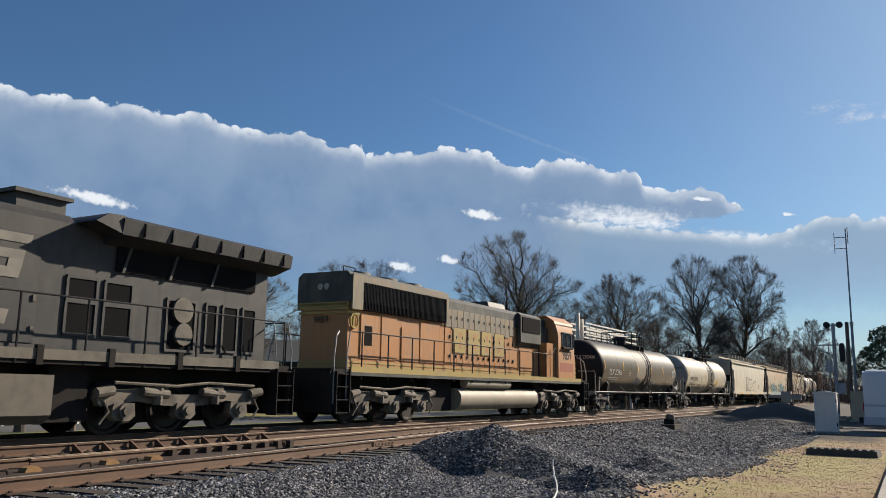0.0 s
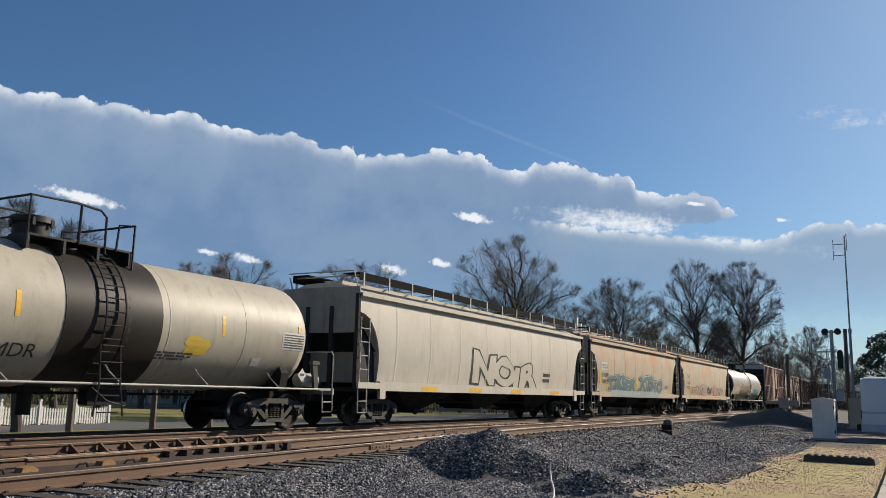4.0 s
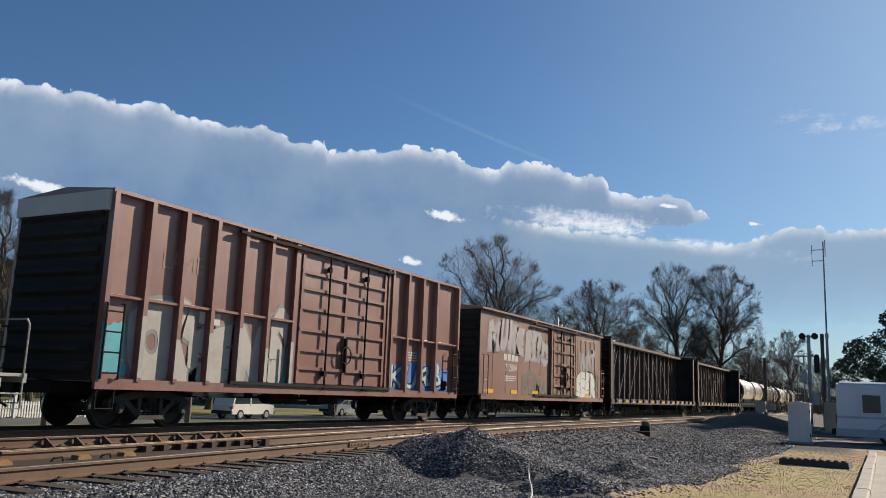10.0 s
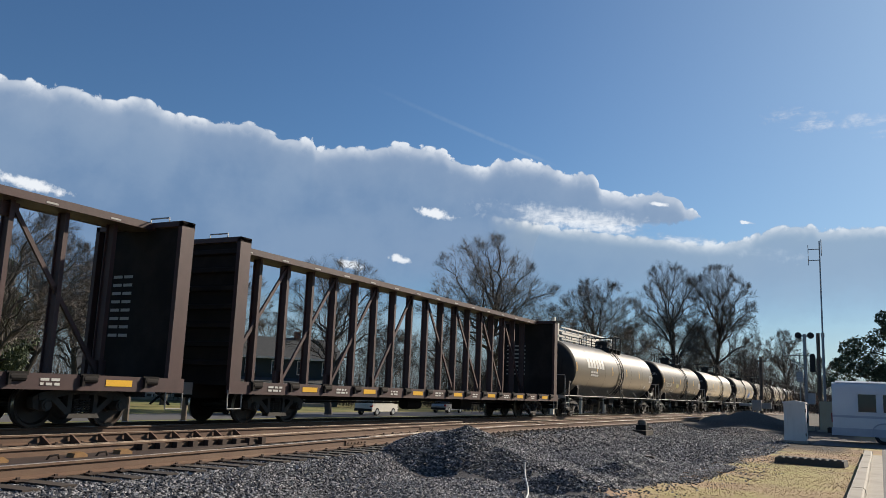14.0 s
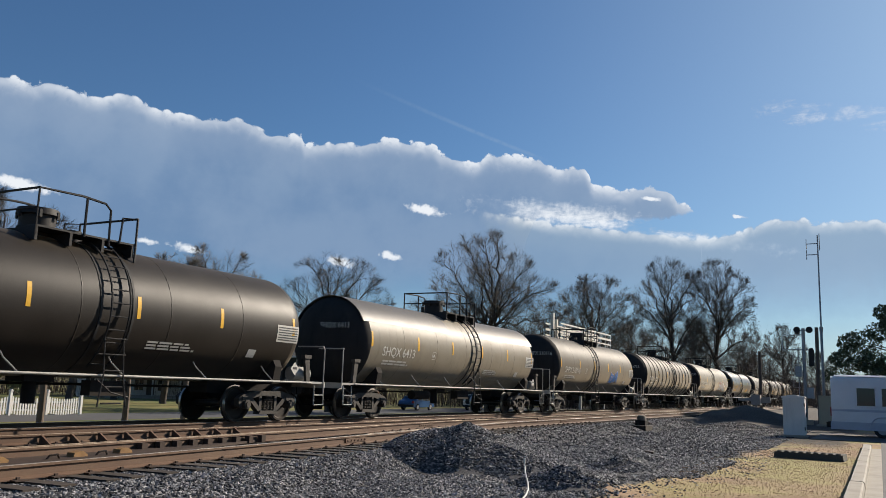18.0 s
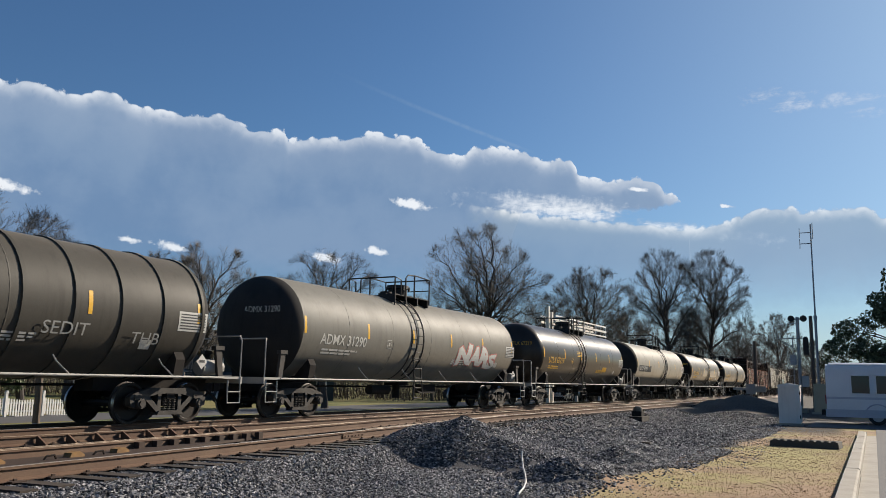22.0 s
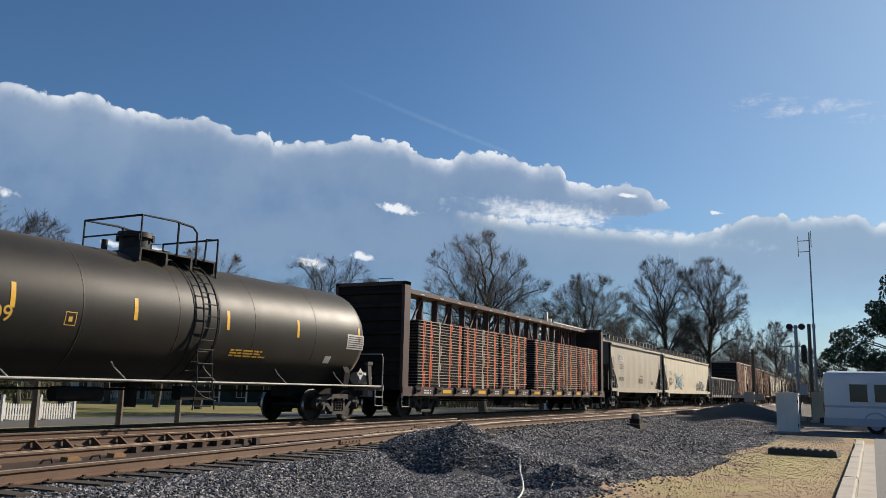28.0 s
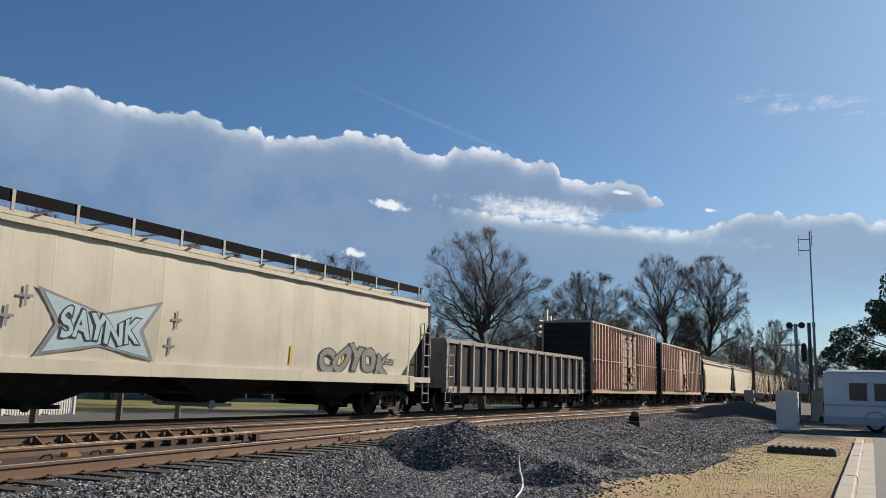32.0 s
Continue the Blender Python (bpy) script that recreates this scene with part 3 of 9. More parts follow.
def tank_car(s0, s1, paint, label, mark="", ink=None, zc=2.5, R=1.5, cap=None, band=None, rings=(), ribs=0, bars=YELLOW, ladder=0.9,
             flip=False, diamond=True, end_paint=None, pipe=True, panel=True):
    L = s1 - s0
    h = L / 2 - 1.15  # half length of the shell
    car = running(thing("tank_car", pose(0, TRACK_Y, 0), label, "tank car", "freight cars of the train"), (s0 + s1) / 2)
    prof = [(-h + 0.55 * R * (1 - math.cos(a)), R * math.sin(a)) for a in (radians(2 + 88 * k / 9) for k in range(10))]
    prof += [(-h * 0.3, R), (h * 0.3, R)] + [(-x, r) for x, r in prof[::-1]]
    prof = [(-h, 0.001)] + prof + [(h, 0.001)]
    cut = 10
    part("tank_shell", Build().lathe(prof[cut:-cut], 0, zc, 56), paint, car)
    # heads of coloured tanks have their shade painted on as a dark coat
    head = paint if "black" in paint.name or "white" in paint.name else SHADE_DARK
    part("tank_head", Build().lathe(prof[:cut + 1], 0, zc, 48), head, car, "" if head is paint else "tank end darkened by painted-in shade")
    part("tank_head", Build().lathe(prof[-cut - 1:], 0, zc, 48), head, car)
    side = Side(z=zc, radius=R)
    for k in range(1, 6):  # weld seams round the shell
        x = -h + 0.5 + (2 * h - 1) * k / 6
        part("weld_seam", once(("weld", R, paint.name), lambda: Build().lathe([(-0.02, R), (-0.008, R + 0.006), (0.008, R + 0.006), (0.02, R)], 0, 0, 40).mesh("weld_seam", paint)), paint, car, "", pose(x, 0, zc))
    for k in range(ribs):
        x = -h + 0.8 + (2 * h - 1.6) * k / (ribs - 1)
        part("ring", once(("ring", R, paint.name), lambda: Build().lathe([(-0.05, R - 0.02), (-0.045, R + 0.035), (0.045, R + 0.035), (0.05, R - 0.02)], 0, 0, 44).mesh("ring", paint)), paint, car, "", pose(x, 0, zc))
    if cap:  # upper part of the jacket in another paint
        for x0, x1 in ((-h + 0.5, -1.2), (1.6, h - 0.5)):
            part("jacket_top", Build().lathe([(x0, R + 0.004), (x1, R + 0.004)], 0, zc, 24, radians(-65), radians(65)), cap, car, "dark grey upper jacket")
    if band:
        part("centre_band", Build().lathe([(band[0], R), (band[0], R + 0.012), (band[1], R + 0.012), (band[1], R)], 0, zc, 56), band[2], car, "black spill-stained band round the middle")
    # frame: stub sills, side pipe, saddles, end platforms
    for s in (-1, 1):
        xe = s * (L / 2 - 0.45)
        xt = s * (L / 2 - 2.45)
        truck(car, xt)
        coupler(car, s * (L / 2 - 0.25))
        part("stub_sill", Build().box(min(xe, s * (h - 2.8)), max(xe, s * (h - 2.8)), -0.30, 0.30, 0.72, 1.06), UNDER, car)
        part("end_platform", Build().box(min(xe, xe - s * 0.75), max(xe, xe - s * 0.75), -1.42, 1.42, 1.03, 1.09).box(xe - 0.03, xe + 0.03, -1.45, 1.45, 0.92, 1.09), LIGHT if paint is not BLACK else TRUCK, car)
        for q in (-1, 1):
            sad = Build().prism([(q * 0.45, 0.95), (q * 1.38, 1.0), (q * 1.45, 1.45), (q * 1.36, 1.62), (q * 0.9, 1.15), (q * 0.4, 1.05)], "x", xt - s * 0.1 - 0.14, xt - s * 0.1 + 0.14)
            part("saddle", sad, UNDER, car)
            br = Build().prism([(xe - s * 0.62, 1.05), (xe - s * 0.78, 1.05), (xe - s * 0.90, 1.72), (xe - s * 0.70, 1.78)], "y", q * 1.36 - 0.04, q * 1.36 + 0.04)
            br.box(min(xe - s * 0.95, xe - s * 0.65), max(xe - s * 0.95, xe - s * 0.65), q * 1.36 - 0.07, q * 1.36 + 0.07, 1.72, 1.82)
            part("bracket", br, TRUCK, car)
        for q in (-1, 1):
            part("handrail", Build().tube([(xe - s * 0.02, q * 1.42, 1.08), (xe - s * 0.02, q * 1.42, 2.0), (xe - s * 0.06, q * 1.40, 2.1), (xe - s * 0.06, q * 0.5, 2.1)], 0.020, 6), LIGHT, car)
            part("stirrup", Build().tube([(xe - s * 0.05, q * 1.45, 1.0), (xe - s * 0.05, q * 1.47, 0.45), (xe - s * 0.50, q * 1.47, 0.45), (xe - s * 0.50, q * 1.45, 1.0)], 0.020, 6).cyl((xe - s * 0.05, q * 1.47, 0.72), (xe - s * 0.50, q * 1.47, 0.72), 0.016, 6), LIGHT, car)
    if pipe:
        for q in (-1, 1):
            p = Build().cyl((-L / 2 + 1.1, q * 1.46, 1.06), (L / 2 - 1.1, q * 1.46, 1.06), 0.026, 8)
            part("side_pipe", p, LIGHT, car)
            for k in range(6):
                x = -h + 1.6 + (2 * h - 3.2) * k / 5
                part("pipe_bracket", once(("pb", zc, R), lambda: Build().tube([(0, -1.46, 1.06), (-0.22, -1.30, 1.33), (-0.26, -1.24, 1.45)], 0.017, 6).mesh("pipe_bracket", LIGHT)), LIGHT, car, "", pose(x, 0, 0, 0, 0, 0 if q < 0 else 180))
    part("outlet_valve", Build().cyl((0.1, 0, zc - R - 0.55), (0.1, 0, zc - R + 0.1), 0.14).box(-0.25, 0.45, -0.3, 0.3, zc - R - 0.1, zc - R + 0.04).cyl((-2.3, -0.35, 0.75), (-1.1, -0.35, 0.75), 0.16).box(1.2, 2.2, -0.5, -0.2, 0.62, 0.95).tube([(-h + 2, 0.3, 0.85), (h - 2, 0.3, 0.85)], 0.03, 6), UNDER, car)
    # ladder, platform, manway
    x = ladder
    zt = zc + R
    lad = Build()
    for q in (-0.24, 0.24):
        lad.tube(arc(zc, R + 0.10, -52, 88, 18, x + q), 0.024, 6)
    for k in range(13):
        p = arc(zc, R + 0.10, -48 + 10.4 * k, 90, 1)[0]
        lad.cyl((x - 0.24, p[1], p[2]), (x + 0.24, p[1], p[2]), 0.015, 6)
    part("ladder", lad, BLACK, car)
    p = arc(zc, R + 0.10, -52, 0, 1)[0]
    low = Build()
    for q in (-0.24, 0.24):
        low.tube([(x + q, -1.44, zc - 0.55), (x + q * 1.05, -1.52, 1.06), (x + q * 1.5, -1.54, 0.42)], 0.020, 6)
    for k in range(5):
        low.cyl((x - 0.26, -1.52, 0.5 + 0.33 * k), (x + 0.26, -1.52, 0.5 + 0.33 * k), 0.015, 6)
    low.tube([(x - 0.42, -1.52, 0.98), (x - 0.05, -1.54, 0.72), (x + 0.42, -1.52, 0.62)], 0.016, 6)
    part("lower_ladder", low, BLACK, car)
    strap = Build()
    for q in (-0.42, 0.42):
        strap.lathe([(x + q - 0.03, R + 0.002), (x + q - 0.03, R + 0.014), (x + q + 0.03, R + 0.014), (x + q + 0.03, R + 0.002)], 0, zc, 40)
    part("strap", strap, BLACK, car)
    f = -1 if flip else 1

    def rx(q):
        return x + f * q
    g0, g1 = min(rx(-1.75), rx(0.75)), max(rx(-1.75), rx(0.75))
    for q in (-0.65, 0.65):
        part("platform", Build().box(g0, g1, q - 0.30, q + 0.30, zt + 0.02, zt + 0.06), BLACK, car)
    for k in range(4):
        part("platform_bearer", Build().box(g0 + 0.8 * k, g0 + 0.06 + 0.8 * k, -0.95, 0.95, zt - 0.25, zt + 0.018), BLACK, car)
    rail = Build()
    a, bq, c = rx(-1.75), rx(0.05), rx(0.75)
    t = zt + 0.80
    for q in (-0.95, 0.95):
        rail.tube([(a, q, zt - 0.15), (a, q, t), (rx(-0.75), q, t + 0.04), (rx(-0.15), q, t), (rx(0.0), q, t - 0.12), (rx(0.02), q, zt - 0.1)], 0.027, 6)
        rail.tube([(rx(0.30), q, zt), (rx(0.34), q, t - 0.22), (c, q, t - 0.16), (c, q, zt - 0.35)], 0.027, 6)
        rail.cyl((rx(-0.62), q, zt), (rx(-0.62), q, t + 0.04), 0.030, 6)
    rail.cyl((a, -0.95, t), (a, 0.95, t), 0.025, 6).cyl((c, -0.95, t - 0.16), (c, 0.95, t - 0.16), 0.025, 6)
    rail.cyl((a, -0.95, zt + 0.4), (a, 0.95, zt + 0.4), 0.02, 6)
    part("railing", rail, BLACK, car)
    mx = rx(-1.05)
    man = Build().tube([(mx, 0, zt - 0.1), (mx, 0, zt + 0.40), (mx, 0, zt + 0.42), (mx, 0, zt + 0.55)], (0.36, 0.36, 0.43, 0.41), 18)
    for k in range(6):
        w = k * 1.047
        man.box(mx + 0.42 * math.cos(w) - 0.03, mx + 0.42 * math.cos(w) + 0.03, 0.42 * math.sin(w) - 0.03, 0.42 * math.sin(w) + 0.03, zt + 0.34, zt + 0.5)
    part("manway", man, BLACK, car)
    part("valve_box", Build().cyl((rx(-0.2), 0, zt - 0.05), (rx(-0.2), 0, zt + 0.24), 0.22).box(rx(-0.05) - 0.1, rx(-0.05) + 0.3, -0.16, 0.16, zt, zt + 0.17).cyl((a - 0.18, 0, zt - 0.1), (a - 0.18, 0, zt + 0.25), 0.07), BLACK, car)
    # markings
    if bars:
        for q in (-0.93, -0.52, -0.16, 0.20, 0.55, 0.93):
            rects(car, "reflector", [(q * (h - 0.35) - 0.05, q * (h - 0.35) + 0.05, zc - 0.16, zc + 0.32)], side, bars)
    if mark:
        ink = ink or WHITE
        letter(car, mark, -h * 0.80, zc - 0.42, 0.30, ink, side, label="reporting mark")
        small_print(car, -h * 0.78, zc - 0.56, 1.9, 2, ink, side, 0.06, int(s0))
        rects(car, "plate_mark", [(-h * 0.36, -h * 0.36 + 0.26, zc - 0.40, zc - 0.385), (-h * 0.36, -h * 0.36 + 0.26, zc - 0.14, zc - 0.125), (-h * 0.36, -h * 0.36 + 0.015, zc - 0.4, zc - 0.13), (-h * 0.36 + 0.245, -h * 0.36 + 0.26, zc - 0.4, zc - 0.13), (-h * 0.36 + 0.08, -h * 0.36 + 0.17, zc - 0.32, zc - 0.22)], side, ink)
        small_print(car, 1.9, zc - 0.62, 1.5, 3, ink, side, 0.045, int(s1))
        endm = decal(car, "end_number", [(-0.36 + q[0] * 0.9 * 0.25, 0.12 + q[1] * 0.25) for q in glyphs(mark, 0.0)[0]], glyphs(mark, 0.0)[1], Side(y=0), 0, ink)
        endm.matrix_basis = pose(-h - 0.012 + 0.05, -0.35, zc + 0.25, 0, 0, -90)
    if panel:
        rects(car, "data_panel", [(h - 1.55, h - 0.65, zc - 0.35, zc + 0.10)], side, WHITE)
        rects(car, "data_print", [(h - 1.5, h - 0.7, zc + 0.05 - 0.065 * k - 0.028, zc + 0.05 - 0.065 * k) for k in range(6)], side, DARKTEXT, 0.009)
        rects(car, "notice", [(h - 2.5, h - 2.2, zc - 0.85, zc - 0.62)], side, WHITE)
    if diamond:
        b = Build().add([(h - 0.95, -1.50, 1.42), (h - 0.77, -1.50, 1.60), (h - 0.59, -1.50, 1.42), (h - 0.77, -1.50, 1.24)], [(0, 1, 2, 3)])
        part("placard", b, WHITE, car, "white diamond hazard placard")
        part("placard_mark", Build().add([(h - 0.86, -1.504, 1.40), (h - 0.68, -1.504, 1.40), (h - 0.68, -1.504, 1.46), (h - 0.86, -1.504, 1.46)], [(0, 1, 2, 3)]), DARKTEXT, car)
        part("air_reservoir", Build().cyl((h - 0.45, -1.1, 1.3), (h + 0.25, -1.1, 1.3), 0.19, 14), LIGHT, car)
    return car, side


# hopper end paint darkened for its shade, with its own streaks and rust
END_GREY = coat("shaded_grey_end_paint", (0.28, 0.27, 0.245), (0.15, 0.135, 0.115), 0.6, 0.75, streak=0.5, rust=0.1, spec=0.2)


def hopper_car(s0, s1, paint, label, round_end=True, mark="", num="", ink=None, box_ink=False, top=3.85, bays=3, ridge=4.25, sill=None, ribs=9, roof_mat=None, mark_z=2.53, mark_h=0.24):
    L = s1 - s0
    h = L / 2 - 0.55
    car = running(thing("covered_hopper", pose(0, TRACK_Y, 0), label, "hopper car", "freight cars of the train"), (s0 + s1) / 2)
    W = 1.52
    sill = sill or paint

    def low(x):  # underside of the body towards the ends
        d = h - 0.12 - abs(x)
        if round_end:
            return 1.30 if d >= 1.08 else 1.70 + 1.65 * math.sqrt(1 - (max(0.0, d) / 1.08) ** 2)
        return 1.30 if d >= 1.75 else 1.30 + (1.75 - max(0, d)) * 1.02

    def section(x):
        z0 = low(x)
        zs = [(z0 + (top - z0) * k / 7) for k in range(8)]
        bulge = 0.10 if round_end else 0.05
        ps = [(W - bulge * ((z - 2.7) / 1.3) ** 2, z) for z in zs] + [(W + 0.02, top + 0.01), (W + 0.02, top + 0.07), (W - 0.12, top + 0.12), (0.62, ridge), (0.0, ridge + 0.03)]
        return ps
    xs = [-h + 0.12 + d for d in (0, 0.2, 0.4, 0.6, 0.78, 0.92, 1.02, 1.07, 1.085)] + [-h + 1.9]
    xs += [-h + 1.9 + (2 * h - 3.8) * k / 36 for k in range(1, 36)]
    xs += [-x for x in xs[:10]][::-1]
    v, f = [], []
    m = 0
    for x in xs:
        ps = section(x)
        wave = 0.012 * math.cos((x + h) * math.pi * ribs / h) if not round_end else 0.004 * math.cos(x * 9)
        ring = [(x, -y - (wave if z < top else 0), z) for y, z in ps] + [(x, y, z) for y, z in ps[-2::-1]]
        m = len(ring)
        v += ring
    for i in range(len(xs) - 1):
        for k in range(m):
            f.append((i * m + k, i * m + (k + 1) % m, (i + 1) * m + (k + 1) % m, (i + 1) * m + k))
    f += [tuple(range(m))[::-1], tuple(range(len(v) - m, len(v)))]
    part("body", Build().add(v, f), paint, car)
    side = Side(y=-W - (0.005 if round_end else 0.013), bulge=0.10 if round_end else 0.05)
    for k in range(1, ribs):  # seams between the side sheets
        x = -h + 2 * h * k / ribs
        if abs(x) < h - 1.4:
            def strip_mesh():
                b = Build()
                for (ya, za), (yb, zb) in zip(section(0)[:8], section(0)[1:8]):
                    b.add([(p, -y - q, z) for y, z in ((ya, za), (yb, zb)) for p, q in ((-0.07, -0.004), (0.0, 0.0155), (0.07, -0.004))], [(0, 1, 4, 3), (1, 2, 5, 4)])
                return b.mesh("side_seam", paint)
            part("side_seam", once(("seam", paint.name, top, round_end), strip_mesh), paint, car, "", pose(x, 0, 0))
    part("eave", Build().box(-h + 0.1, h - 0.1, -W - 0.05, -W + 0.0, top - 0.02, top + 0.09).box(-h + 0.1, h - 0.1, W, W + 0.05, top - 0.02, top + 0.09), roof_mat or paint, car)
    for s in (-1, 1):
        part("side_sill", Build().box(-h + 1.15, h - 1.15, s * W - 0.06, s * W + 0.06, 1.06, 1.34).box(-h + 0.15, h - 0.15, s * W - 0.05, s * W + 0.05, 1.13, 1.30), sill, car)
    # bays under the body
    bw = (2 * h - 4.4) / bays
    for k in range(bays):
        xc = -h + 2.2 + bw * (k + 0.5)
        b = Build()
        a, c = bw / 2 * 0.96, 0.34
        b.add([(xc - a, -1.42, 1.28), (xc + a, -1.42, 1.28), (xc + a, 1.42, 1.28), (xc - a, 1.42, 1.28), (xc - c, -0.62, 0.42), (xc + c, -0.62, 0.42), (xc + c, 0.62, 0.42), (xc - c, 0.62, 0.42)],
              [(0, 1, 5, 4), (1, 2, 6, 5), (2, 3, 7, 6), (3, 0, 4, 7), (4, 5, 6, 7)])
        part("bay", b, UNDER, car)
        g = Build().box(xc - 0.5, xc + 0.5, -0.8, 0.8, 0.36, 0.44).cyl((xc - 0.42, -0.95, 0.42), (xc - 0.42, 0.95, 0.42), 0.05, 8).cyl((xc - 0.42, -1.0, 0.42), (xc - 0.42, -0.93, 0.42), 0.11, 10)
        part("outlet_gate", g, LIGHT if k % 2 else UNDER, car)
    part("centre_sill", Build().box(-h, h, -0.3, 0.3, 0.72, 1.1).tube([(-h + 2, -0.9, 0.72), (h - 2, -0.9, 0.72)], 0.03, 6), UNDER, car)
    for s in (-1, 1):
        xe = s * h
        truck(car, s * (L / 2 - 2.35))
        coupler(car, s * (L / 2 - 0.25))
        e = Build().box(min(xe, xe - s * 1.6), max(xe, xe - s * 1.6), -1.5, 1.5, 1.02, 1.14)
        part("end_deck", e, UNDER, car)
        post = Build()
        for q in (-1, 1):
            post.box(xe - s * 0.02 - 0.05, xe - s * 0.02 + 0.05, q * 1.46 - 0.06, q * 1.46 + 0.06, 1.1, top + 0.05)
        for q in (-0.45, 0.45):
            post.box(xe - s * 0.15 - 0.08, xe - s * 0.15 + 0.08, q - 0.07, q + 0.07, 1.1, top - 0.3)
        # end posts darkened with the same painted shade
        part("end_post", post, SHADE_DARK, car)
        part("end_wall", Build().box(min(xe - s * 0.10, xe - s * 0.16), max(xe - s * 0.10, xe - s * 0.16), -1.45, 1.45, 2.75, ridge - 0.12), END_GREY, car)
        # black sheet and added plates hold the open end's shade, partly black paint
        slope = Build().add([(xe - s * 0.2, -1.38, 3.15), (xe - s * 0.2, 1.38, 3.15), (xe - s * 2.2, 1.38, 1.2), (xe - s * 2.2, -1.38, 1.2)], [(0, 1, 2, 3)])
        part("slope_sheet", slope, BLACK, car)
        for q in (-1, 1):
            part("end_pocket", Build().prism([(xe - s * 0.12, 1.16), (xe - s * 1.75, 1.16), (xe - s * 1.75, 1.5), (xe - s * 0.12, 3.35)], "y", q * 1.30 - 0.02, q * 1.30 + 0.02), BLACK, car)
        for q in (-1, 1):
            part("ladder", ladder_shape(min(xe - s * 0.05, xe - s * 0.50), max(xe - s * 0.05, xe - s * 0.50), q * 1.58, 1.15, 3.2 if q < 0 else 3.0, 0.40), LIGHT, car)
            part("stirrup", Build().tube([(xe - s * 0.05, q * 1.54, 1.12), (xe - s * 0.05, q * 1.56, 0.42), (xe - s * 0.5, q * 1.56, 0.42), (xe - s * 0.5, q * 1.54, 1.12)], 0.02, 6).cyl((xe - s * 0.05, q * 1.56, 0.75), (xe - s * 0.5, q * 1.56, 0.75), 0.016, 6), LIGHT, car)
            part("jacking_pad", Build().box(min(xe - s * 1.45, xe - s * 1.15), max(xe - s * 1.45, xe - s * 1.15), q * 1.55 - 0.05, q * 1.55 + 0.05, 0.82, 1.30), sill, car)
        part("end_sill_bar", Build().box(min(xe, xe - s * 1.5), max(xe, xe - s * 1.5), -1.60, -1.48, 1.12, 1.30), sill, car)
    # running board on stands along the roof
    zr = ridge + 0.30
    for q in (-1, 1):
        b = Build().box(-h + 0.3, h - 0.3, q * 0.98 - 0.30, q * 0.98 + 0.30, zr, zr + 0.035)
        b.box(-h + 0.3, h - 0.3, q * 1.28 - 0.012, q * 1.28 + 0.012, zr - 0.20, zr + 0.04)
        part("running_board", b, GRATING, car)
    nst = 14
    for k in range(nst):
        x = -h + 0.5 + (2 * h - 1.0) * k / (nst - 1)
        part("stand", once(("stand", zr, paint.name), lambda: Build().box(-0.035, 0.035, -1.31, -1.27, zr - 0.36, zr + 0.04).box(-0.025, 0.025, -1.3, 1.3, zr - 0.05, zr - 0.01).box(-0.035, 0.035, 1.27, 1.31, zr - 0.36, zr + 0.04).mesh("stand", LIGHT)), LIGHT, car, "", pose(x, 0, 0))
    part("roof_trough", Build().box(-h + 0.7, h - 0.7, -0.35, 0.35, ridge, ridge + 0.17), paint, car)
    for s in (-1, 1):
        part("roof_grab", Build().tube([(s * (h - 0.25), -1.25, ridge - 0.1), (s * (h - 0.05), -1.25, zr + 0.05), (s * (h - 0.05), 1.25, zr + 0.05), (s * (h - 0.25), 1.25, ridge - 0.1)], 0.022, 6), LIGHT, car)
    if mark:
        ink = ink or DARKTEXT
        if box_ink:
            rects(car, "mark_panel", [(-h + 1.75, -h + 1.85 + 3.7 * mark_h, mark_z - 0.07, mark_z + mark_h + 0.07)], side, WHITE, 0.003)
        letter(car, mark, -h + 1.85, mark_z, mark_h, ink, side, label="reporting mark")
        letter(car, num, -h + 1.85, mark_z - 1.8 * mark_h, mark_h, ink, side, label="reporting number")
        small_print(car, -h + 1.9, min(mark_z - 2.4 * mark_h, 2.0), 1.2, 3, ink, side, 0.045, int(s0))
        small_print(car, h - 3.2, 1.85, 0.8, 3, ink, side, 0.045, int(s1))
        m = letter(car, num, 0, 0, 0.16, WHITE if not box_ink else ink, Side(y=0), 0.0, name="end_number")
        m.matrix_basis = pose(-h - 0.055, -0.25, 3.62, 0, 0, -90)
    return car, side


